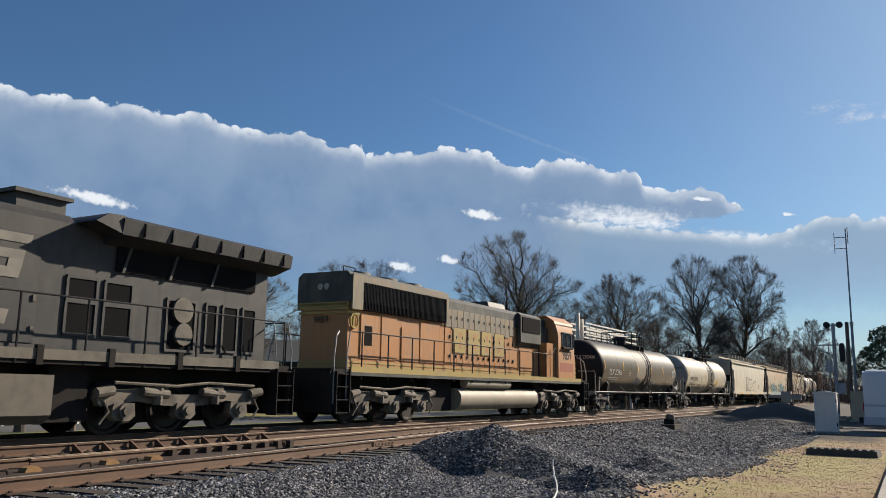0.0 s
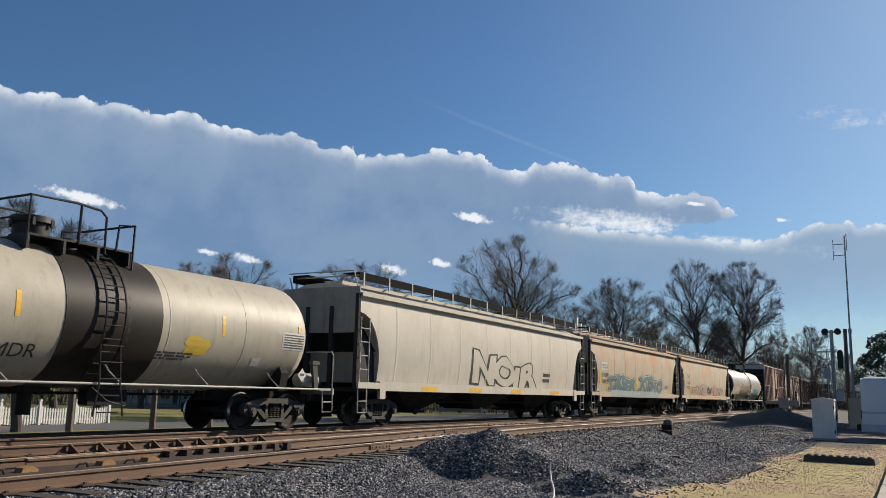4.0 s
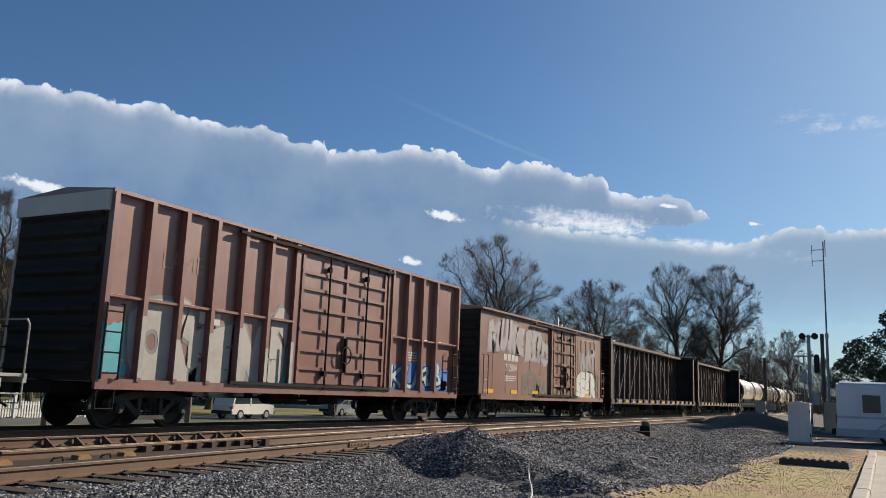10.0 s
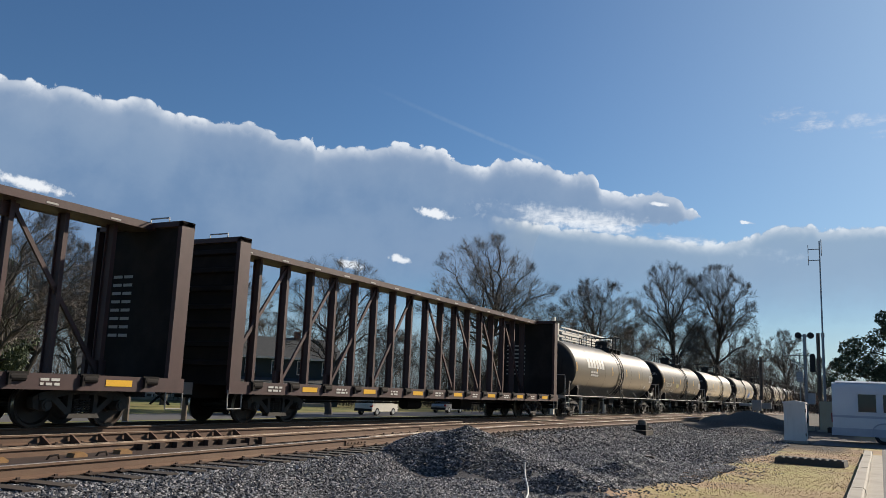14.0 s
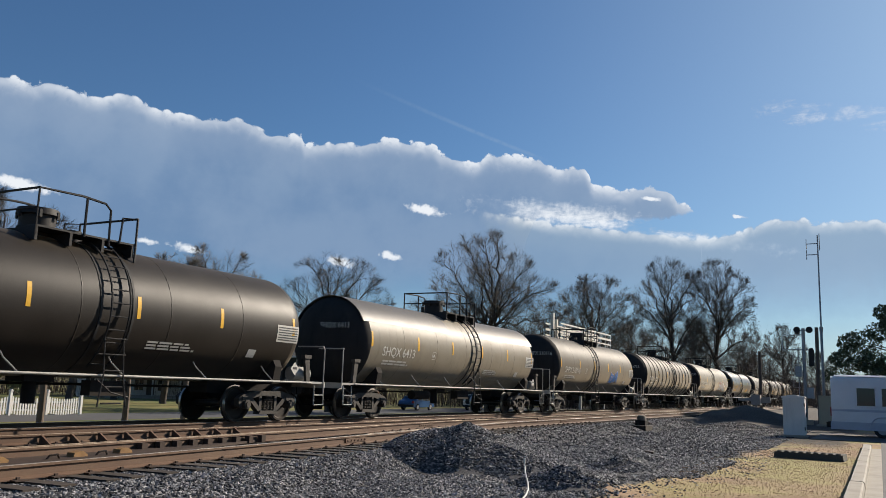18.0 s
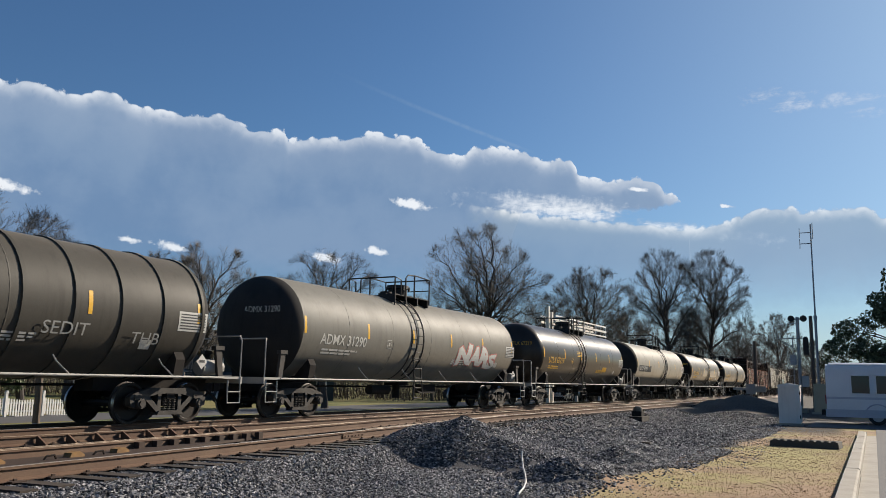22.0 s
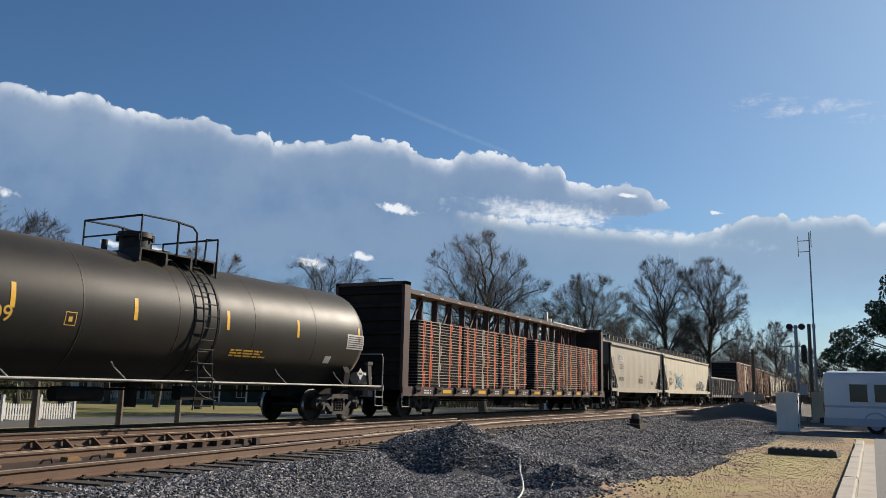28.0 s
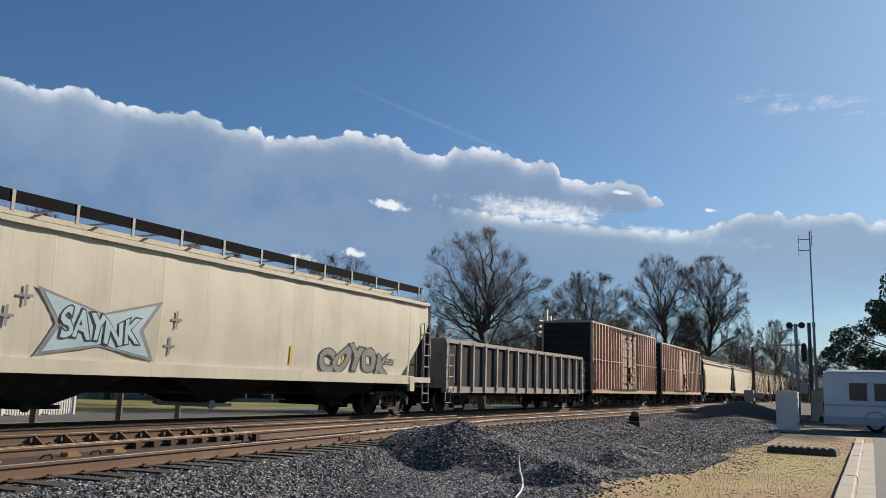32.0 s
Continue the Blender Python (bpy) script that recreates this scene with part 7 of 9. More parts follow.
def ground_material():
    mat = bpy.data.materials.new("ground")
    mat.use_nodes = True
    n = Net(mat.node_tree)
    at = n.node("ShaderNodeTexCoord", out=3)
    x, y, z = n.xyz(at)
    wob = n.noise(at, 0.7, 5.0, 0.6)
    fine = n.noise(at, 9.0, 6.0, 0.7)
    speck = n.noise(at, 45.0, 3.0, 0.6)
    big = n.noise(at, 0.22, 4.0, 0.55)
    edge = n.m("SUBTRACT", 4.35, n.m("MULTIPLY", x, 0.035))
    yy = n.m("ADD", n.m("SUBTRACT", y, edge), n.m("ADD", n.m("MULTIPLY", n.m("SUBTRACT", wob, 0.5), 2.0), n.m("MULTIPLY", n.m("SUBTRACT", fine, 0.5), 0.7)))
    stone = n.mix(n.ramp(speck, 0.3, 0.72), rgb(0.028, 0.028, 0.032), rgb(0.115, 0.112, 0.112))
    stone = n.mix(n.ramp(wob, 0.45, 0.8, 0.0, 0.6), stone, rgb(0.06, 0.045, 0.033))
    dry = n.mix(n.ramp(fine, 0.3, 0.7), rgb(0.38, 0.26, 0.155), rgb(0.25, 0.165, 0.10))
    green = n.mix(n.ramp(speck, 0.3, 0.7), rgb(0.27, 0.27, 0.075), rgb(0.37, 0.33, 0.13))
    lawn = n.mix(n.ramp(n.m("ADD", big, n.m("MULTIPLY", n.m("SUBTRACT", fine, 0.5), 0.25)), 0.48, 0.66, 0.0, 0.8), dry, green)
    patch = n.m("SQRT", n.m("ADD", n.m("POWER", n.m("DIVIDE", n.m("SUBTRACT", x, 20.5), 4.5), 2.0), n.m("POWER", n.m("DIVIDE", n.m("SUBTRACT", y, 1.7), 1.3), 2.0)))
    lawn = n.mix(n.ramp(n.m("ADD", patch, n.m("MULTIPLY", n.m("SUBTRACT", fine, 0.5), 1.6)), 1.1, 0.3, 0.0, 0.6), lawn, green)
    lawn = n.mix(n.ramp(wob, 0.5, 0.75, 0.0, 0.55), lawn, rgb(0.17, 0.115, 0.075))
    soil = n.mix(n.ramp(fine, 0.3, 0.7), rgb(0.042, 0.037, 0.033), rgb(0.09, 0.078, 0.066))
    col = n.mix(n.ramp(yy, -0.15, 0.15), lawn, stone)
    far = n.m("MULTIPLY", n.ramp(n.m("ADD", x, n.m("MULTIPLY", wob, 6.0)), 33.0, 38.0), n.ramp(y, 0.8, 1.6))
    col = n.mix(far, col, soil)
    col = n.mix(n.ramp(y, 19.0, 20.5), col, n.mix(n.ramp(big, 0.35, 0.6), rgb(0.10, 0.115, 0.035), rgb(0.19, 0.165, 0.06)))
    b = n.t.nodes.new("ShaderNodeBsdfPrincipled")
    n.put(b.inputs["Base Color"], col)
    b.inputs["Roughness"].default_value = 0.95
    b.inputs["Specular IOR Level"].default_value = 0.25
    bn = n.t.nodes.new("ShaderNodeBump")
    bn.inputs["Strength"].default_value, bn.inputs["Distance"].default_value = 0.3, 0.015
    n.put(bn.inputs["Height"], n.m("ADD", speck, fine))
    n.put(b.inputs["Normal"], bn.outputs[0])
    n.node("ShaderNodeOutputMaterial", (b.outputs[0],))
    return mat


def build_ground():
    xs = [-3000, -900, -300, -120, -60, -30, -15, -8, -4] + [-2 + 0.35 * k for k in range(90)] + [30 + 0.8 * k for k in range(48)] + [70, 76, 84, 95, 110, 140, 200, 320, 600, 1400, 3000]
    ys = [-3000, -900, -300, -100, -40, -15, -6, -2.5] + [-1 + 0.3 * k for k in range(72)] + [21.5, 23, 25, 27, 30, 33, 36, 40, 50, 65, 90, 140, 240, 500, 1200, 3500]
    v = [(x, y, ground_z(x, y)) for y in ys for x in xs]
    m = len(xs)
    f = [(j * m + i, j * m + i + 1, (j + 1) * m + i + 1, (j + 1) * m + i) for j in range(len(ys) - 1) for i in range(m - 1)]
    ob = link_mesh("ground", v, f, ground_material(), smooth=True)
    tagged(ob, "dark gravel beside the tracks, dry grass along the road", "ground", kind="structure")


build_ground()


def scatter_stones(name, count, place, size, mat, label, seed, flat=0.75):
    """Broken stones, each its own lump, joined into one object."""
    rng = np.random.default_rng(seed)
    base = np.array([(1, 0, 0), (-1, 0, 0), (0, 1, 0), (0, -1, 0), (0, 0, 1), (0, 0, -1)], float)
    tri = np.array([(0, 2, 4), (2, 1, 4), (1, 3, 4), (3, 0, 4), (2, 0, 5), (1, 2, 5), (3, 1, 5), (0, 3, 5)])
    pts = np.array([place(rng) for _ in range(count)])
    s = size * (0.55 + 0.9 * rng.random((count, 1, 1)) ** 1.6)
    v = base[None] * (0.6 + 0.7 * rng.random((count, 6, 1)))
    v = v + 0.35 * (rng.random((count, 6, 3)) - 0.5)
    q = rng.normal(size=(count, 4))
    q /= np.linalg.norm(q, axis=1, keepdims=True)
    w, a, b, c = q.T
    R = np.stack([1 - 2 * (b * b + c * c), 2 * (a * b - c * w), 2 * (a * c + b * w), 2 * (a * b + c * w), 1 - 2 * (a * a + c * c), 2 * (b * c - a * w), 2 * (a * c - b * w), 2 * (b * c + a * w), 1 - 2 * (a * a + b * b)], 1).reshape(-1, 3, 3)
    v = np.einsum("nij,nkj->nki", R, v) * s * np.array([1, 1, flat])
    v = v + pts[:, None, :]
    faces = (tri[None] + 6 * np.arange(count)[:, None, None]).reshape(-1, 3)
    me = bpy.data.meshes.new(name)
    me.from_pydata(v.reshape(-1, 3).tolist(), [], faces.tolist())
    me.materials.append(mat)
    ob = new(name, me)
    return tagged(ob, label, "gravel", kind="stuff")


STONE = islands("crushed_stone", (0.020, 0.021, 0.024), (0.46, 0.45, 0.45), 0.65, 0.35, 2.2)


def build_stones():
    def near(rng):
        while True:
            x = 3.5 + 19 * rng.random() ** 1.3
            y = 3.2 + 7.4 * rng.random()
            if y > grass_edge(x) + 0.25 * rng.normal() and y < rail_a(x) - 0.1:
                return (x, y, ground_z(x, y) + 0.012)

    def bed(rng):
        x = 4 + 30 * rng.random() ** 1.2
        y = rail_a(x) - 0.2 + (19 - rail_a(x)) * rng.random() ** 1.1
        return (x, y, ground_z(x, y) + 0.01)

    def far(rng):
        while True:
            x, y = 20 + 28 * rng.random(), 3.2 + 8 * rng.random()
            if y > grass_edge(x) and y < rail_a(x) - 0.1:
                return (x, y, ground_z(x, y) + 0.01)

    def stray(rng):
        x = 10 + 18 * rng.random()
        return (x, grass_edge(x) - 1.2 * rng.random() ** 2.2, -0.545)
    scatter_stones("gravel", 150000, near, 0.027, STONE, "loose dark crushed stone heaped beside the track", 1)
    scatter_stones("ballast", 34000, bed, 0.033, STONE, "dark crushed stone ballast between the ties", 2)
    scatter_stones("gravel", 34000, far, 0.038, STONE, "loose dark crushed stone along the side track", 3)
    scatter_stones("gravel", 900, stray, 0.022, STONE, "stray stones on the dry grass", 4)


build_stones()

RAIL = coat("rusty_rail", (0.108, 0.060, 0.037), (0.165, 0.108, 0.067), 0.6, 0.7, rust=0.08, scale=1.5)
SHINE = coat("worn_rail_head", (0.55, 0.49, 0.42), (0.34, 0.27, 0.2), 0.4, 0.32, metal=0.7)
DULL = coat("dull_rail_head", (0.40, 0.31, 0.22), (0.28, 0.19, 0.12), 0.5, 0.5, metal=0.3)
TIE = coat("weathered_tie", (0.045, 0.035, 0.028), (0.085, 0.069, 0.054), 0.6, 0.85, grain=12, vary=0.3)
PLATE = coat("rusty_plate", (0.060, 0.038, 0.027), (0.034, 0.024, 0.020), 0.5, 0.75, vary=0.2)
BRACE = coat("ochre_rusty_steel", (0.30, 0.17, 0.065), (0.15, 0.085, 0.04), 0.6, 0.7, scale=6)


def rail(track, line, x0, x1, head, step=1.5):
    """One rail: foot, web and head swept along its line, with a worn running surface."""
    prof = [(-0.070, -0.172), (0.070, -0.172), (0.070, -0.158), (0.014, -0.135), (0.011, -0.045), (0.036, -0.034), (0.036, -0.003), (-0.036, -0.003), (-0.036, -0.034), (-0.011, -0.045), (-0.014, -0.135), (-0.070, -0.158)]
    n = max(2, int((x1 - x0) / step) + 1)
    pts = [(x, line(x)) for x in (x0 + (x1 - x0) * k / (n - 1) for k in range(n))]
    m = len(prof)
    v = [(x, y + p, q) for x, y in pts for p, q in prof]
    f = [(i * m + k, i * m + (k + 1) % m, (i + 1) * m + (k + 1) % m, (i + 1) * m + k) for i in range(n - 1) for k in range(m)]
    r = part("rail", Build().add(v, f + [tuple(range(m)), tuple(range(len(v) - m, len(v)))]), RAIL, track)
    h = [(x, y + p, q) for x, y in pts for p, q in ((-0.034, -0.004), (-0.030, 0.0), (0.030, 0.0), (0.034, -0.004))]
    f = [(i * 4 + k, i * 4 + k + 1, (i + 1) * 4 + k + 1, (i + 1) * 4 + k) for i in range(n - 1) for k in range(3)]
    part("rail_head", Build().add(h, f), head, r)
    return r


def build_tracks():
    main = thing("railway_track", pose(0, 0, 0), "main track with shiny rails on weathered ties", "railway track", kind="structure")
    side = thing("railway_track", pose(0, 0, 0), "side track with rusty rails, bolted joints and ochre braces", "railway track", kind="structure")
    for y in (14.82, 16.26):
        rail(main, lambda x, y=y: y, -60, 420, SHINE, 40)
    rail(side, rail_a, -10, 330, SHINE)
    rail(side, rail_b, -10, 330, DULL)
    rail(side, rail_c, -10, 27, DULL)
    rail(side, lambda x: rail_b(x) - 0.16 if x < 13 else rail_b(x) - 0.16 + 0.10 * (x - 13) / 6, 7.5, 19, DULL)  # guard rail
    rail(side, lambda x: rail_a(x) + 0.15, 15.6, 26, DULL)
    rng = random.Random(3)
    tie = Build().box(-0.115, 0.115, -1.3, 1.3, -0.35, -0.176).mesh("tie", TIE)
    long = Build().box(-0.115, 0.115, -2.6, 2.6, -0.35, -0.176).mesh("tie", TIE)
    plate = Build().box(-0.09, 0.09, -0.17, 0.17, -0.176, -0.160).box(-0.02, 0.02, -0.10, -0.07, -0.165, -0.135).box(-0.02, 0.02, 0.07, 0.10, -0.165, -0.135).mesh("tie_plate", PLATE)
    x = -6.0
    while x < 60:
        part("tie", tie, TIE, main, "", pose(x, TRACK_Y, 0, 0, 0, rng.uniform(-1, 1)))
        yc = (rail_a(x) + rail_b(x)) / 2 + (1.0 if x < 24 else 0.15)
        part("tie", long if x < 24 else tie, TIE, side, "", pose(x + rng.uniform(-0.04, 0.04), yc - 0.15, 0, 0, 0, (5 if x < 24 else 0) + rng.uniform(-1.5, 1.5)))
        if x < 34:
            for t, y in ((side, rail_a(x)), (side, rail_b(x)), (main, 14.82)):
                part("tie_plate", plate, PLATE, t, "", pose(x, y, 0))
            if x < 24:
                part("tie_plate", plate, PLATE, side, "", pose(x, rail_c(x), 0))
        x += 0.54
    # joint bars with bolts, braces of the turnout
    bar = Build().box(-0.46, 0.46, -0.032, -0.012, -0.13, -0.045)
    for k in range(6):
        bar.cyl((-0.38 + 0.152 * k, -0.05, -0.088), (-0.38 + 0.152 * k, -0.03, -0.088), 0.018, 6)
    bar = bar.mesh("joint_bar", RAIL)
    for x in (14.75, 21.0, 31.0):
        part("joint_bar", bar, RAIL, side, "", pose(x, rail_a(x) - 0.01, 0, 0, 0, 6 if x < 25 else 0))
        part("joint_bar", bar, RAIL, side, "", pose(x + 1.3, rail_b(x + 1.3) - 0.01, 0, 0, 0, 4))
    gusset = Build().prism([(-0.34, -0.176), (-0.02, -0.176), (-0.02, -0.02), (-0.06, -0.015)], "x", -0.02, 0.02).mesh("rail_brace", RAIL)
    for k in range(9):
        x = 9.9 + 0.62 * k
        part("rail_brace", gusset, RAIL, side, "", pose(x, rail_c(x) - 0.02, 0, 0, 0, 0))
    for k in range(6):
        x = 6.6 + 0.7 * k
        part("slide_plate", Build().box(x - 0.12, x + 0.12, rail_a(x) + 0.2, rail_b(x) - 0.15, -0.176, -0.155), PLATE, side)
    for x in (7.2, 8.55, 9.45):
        y = (rail_a(x) + rail_b(x)) / 2 + 0.4
        part("frog_block", Build().prism([(x - 0.13, -0.16), (x + 0.12, -0.16), (x + 0.13, -0.10), (x + 0.04, -0.05), (x - 0.10, -0.07)], "y", y - 0.08, y + 0.08), BRACE, side)
        part("clip", Build().tube([(x - 0.6, y - 0.1, -0.16), (x - 0.55, y - 0.12, -0.08), (x - 0.42, y - 0.12, -0.07), (x - 0.36, y - 0.1, -0.16)], 0.016, 6), UNDER, side)
    part("frog_casting", Build().prism([(5.0, rail_a(5) + 0.35), (14.5, rail_b(14.5) - 0.05), (14.5, rail_b(14.5) + 0.02), (5.0, rail_b(5) - 0.2)], "z", -0.17, -0.13), PLATE, side)
    for k in range(9):
        x = 10.2 + 0.42 * k
        part("spacer_block", Build().box(x - 0.06, x + 0.06, rail_b(x) - 0.32, rail_b(x) - 0.2, -0.17, -0.03), PLATE, side)


build_tracks()

# ---- roadside ----
CONCRETE = coat("worn_concrete", (0.35, 0.32, 0.27), (0.22, 0.20, 0.165), 0.5, 0.85, scale=2)
ASPHALT = coat("grey_asphalt", (0.085, 0.086, 0.090), (0.12, 0.118, 0.115), 0.5, 0.85, scale=1.5, grain=60)


def strip(name, x0, x1, y0, y1, z, mat, label, cat, nx=40):
    v = [(x0 + (x1 - x0) * i / nx, y, z) for y in (y0, y1) for i in range(nx + 1)]
    ob = link_mesh(name, v, [(i, i + 1, nx + 2 + i, nx + 1 + i) for i in range(nx)], mat)
    return tagged(ob, label, cat, kind="structure")


strip("road", -60, 41, -6.5, 0.02, -0.535, ASPHALT, "grey asphalt road with a concrete gutter", "road")
strip("road", 38, 46, -30, 2.6, -0.531, ASPHALT, "grey asphalt driveway crossing the road's end", "road", 6)
strip("pavement", -60, 32.5, 0.02, 0.30, -0.528, CONCRETE, "worn concrete gutter along the kerb", "pavement")


def build_kerb():
    k = thing("kerb", pose(0, 0, 0), "low worn concrete kerb between road and grass", "kerb", kind="structure")
    stone = Build().prism([(0.29, -0.60), (0.31, -0.44), (0.34, -0.41), (0.55, -0.41), (0.58, -0.60)], "x", -1.49, 1.49).mesh("kerb_stone", CONCRETE)
    for i in range(14):
        part("kerb_stone", stone, CONCRETE, k, "", pose(-8 + 3.0 * i, 0.004 * (i % 3), 0.006 * (i % 2)))
    for i in range(1):
        part("kerb_end", Build().prism([(32.5, 0.30), (33.1, 0.36), (33.3, 0.48), (33.0, 0.58), (32.5, 0.58)], "z", -0.6, -0.42), CONCRETE, k)


build_kerb()
GRASSY = islands("dry_grass_blades", (0.26, 0.185, 0.10), (0.38, 0.28, 0.16), 0.9, 0.2)


def build_grass():
    rng = np.random.default_rng(8)
    v, f = [], []
    for _ in range(26000):
        x = 8 + 30 * rng.random() ** 1.3
        y = 0.6 + 3.6 * rng.random()
        if y > grass_edge(x) + 0.3 * rng.normal():
            continue
        a, h = rng.random() * 6.28, 0.012 + 0.024 * rng.random() ** 2
        dx, dy = 0.006 * math.cos(a), 0.006 * math.sin(a)
        lx, ly = h * 0.9 * (rng.random() - 0.5), h * 0.9 * (rng.random() - 0.5)
        z = -0.552
        k = len(v)
        v += [(x - dx, y - dy, z), (x + dx, y + dy, z), (x + lx, y + ly, z + h)]
        f.append((k, k + 1, k + 2))
    tagged(link_mesh("grass", v, f, GRASSY), "short dry winter grass with fallen leaves", "grass", kind="stuff")
    leaf = islands("fallen_leaves", (0.17, 0.10, 0.06), (0.36, 0.25, 0.15), 0.8, 0.3)
    v, f = [], []
    for _ in range(700):
        x, y = 10 + 26 * rng.random(), 0.65 + 3.3 * rng.random()
        a, s = rng.random() * 6.28, 0.025 + 0.03 * rng.random()
        k = len(v)
        c, d = math.cos(a) * s, math.sin(a) * s
        z = -0.535 + 0.02 * rng.random()
        v += [(x + c, y + d, z), (x - d * 0.6, y + c * 0.6, z + 0.012), (x - c, y - d, z + 0.004), (x + d * 0.6, y - c * 0.6, z + 0.015)]
        f.append((k, k + 1, k + 2, k + 3))
    tagged(link_mesh("fallen_leaves", v, f, leaf), "scattered brown fallen leaves on the grass", "leaves", kind="stuff")


build_grass()


def build_cabinet():
    c = thing("signal_cabinet", pose(39.4, 3.3, -0.55), "white metal signal cabinet with a lit side door", "cabinet")
    PAINT = coat("cabinet_white_paint", (0.66, 0.66, 0.63), (0.5, 0.49, 0.45), 0.4, 0.55, streak=0.3)
    part("plinth", Build().box(-0.50, 0.50, -0.50, 0.50, 0, 0.10), CONCRETE, c)
    part("body", Build().box(-0.42, 0.42, -0.42, 0.42, 0.08, 1.68), PAINT, c)
    part("lid", Build().prism([(-0.47, 1.66), (0.47, 1.66), (0.47, 1.72), (0.0, 1.80), (-0.47, 1.72)], "x", -0.47, 0.47), PAINT, c)
    d = part("door", Build().box(-0.38, 0.38, -0.45, -0.42, 0.14, 1.62), PAINT, c)
    part("handle", Build().box(0.24, 0.28, -0.49, -0.44, 0.85, 1.05), UNDER, d)
    part("hinge", Build().cyl((-0.39, -0.44, 0.3), (-0.39, -0.44, 0.45), 0.02).cyl((-0.39, -0.44, 1.3), (-0.39, -0.44, 1.45), 0.02), UNDER, d)


build_cabinet()


def build_slab():
    s = thing("drain_cover", pose(25.3, 1.75, -0.56, 0, 0, -4), "low dark slab with a knobbed edge lying on the grass", "drain cover")
    DARK = coat("dark_stained_slab", (0.075, 0.068, 0.06), (0.11, 0.10, 0.088), 0.5, 0.85)
    part("slab", Build().prism([(-0.88, 0.0), (-0.85, 0.18), (0.85, 0.18), (0.88, 0.0)], "x", -0.45, 0.45), DARK, s)
    for k in range(9):
        part("knob", once("knob", lambda: Build().tube([(0, 0, 0.17), (0, 0, 0.205), (0, 0, 0.225)], (0.07, 0.065, 0.03), 10).mesh("knob", DARK)), DARK, s, "", pose(-0.36, -0.74 + 0.185 * k, 0))


build_slab()


def build_cable():
    c = thing("cable", pose(0, 0, 0), "stiff white cable sticking up out of the gravel", "cable")
    z = ground_z(13.6, 5.5)
    part("cable_run", Build().tube([(11.2, 4.55, -0.50), (11.9, 4.75, -0.50), (12.5, 4.95, -0.49), (13.1, 5.2, -0.44), (13.5, 5.4, -0.36), (13.7, 5.5, -0.24), (13.75, 5.52, -0.12)], 0.014, 8), coat("white_cable", (0.6, 0.6, 0.57), None, 0.2, 0.5), c)


build_cable()


def build_switch_machine():
    s = thing("switch_stand", pose(37.0, 9.35, -0.30), "low dark switch stand with a rounded head beside the track", "switch stand")
    part("base", Build().box(-0.7, 0.5, -0.35, 0.45, -0.25, 0.0), TIE, s)
    part("housing", Build().box(-0.25, 0.25, -0.22, 0.22, 0.0, 0.22), UNDER, s)
    part("head", Build().tube([(0, 0, 0.16), (0, 0, 0.22), (0, 0, 0.34), (0, 0, 0.42), (0, 0, 0.45)], (0.12, 0.20, 0.20, 0.15, 0.05), 14), DUSTY, s)
    part("lever", Build().tube([(0.2, -0.1, 0.15), (0.7, -0.15, 0.12), (1.0, -0.15, 0.05)], 0.03, 6), PLATE, s)
    part("rod", Build().cyl((-0.1, 0.2, -0.05), (-0.1, 1.6, -0.05), 0.025), PLATE, s)


build_switch_machine()


def build_plank():
    p = thing("plank", pose(21.8, 5.3, ground_z(21.8, 5.3) + 0.05, 2, 3, 12), "weathered dark plank lying on the gravel", "plank")
    part("board", Build().box(-0.75, 0.75, -0.10, 0.10, -0.03, 0.03), TIE, p)


build_plank()
STEEL = coat("galvanised_steel", (0.34, 0.35, 0.36), (0.22, 0.22, 0.22), 0.4, 0.5, metal=0.4)
WOOD = coat("grey_pole_wood", (0.13, 0.10, 0.08), (0.19, 0.16, 0.13), 0.5, 0.85, streak=0.5)


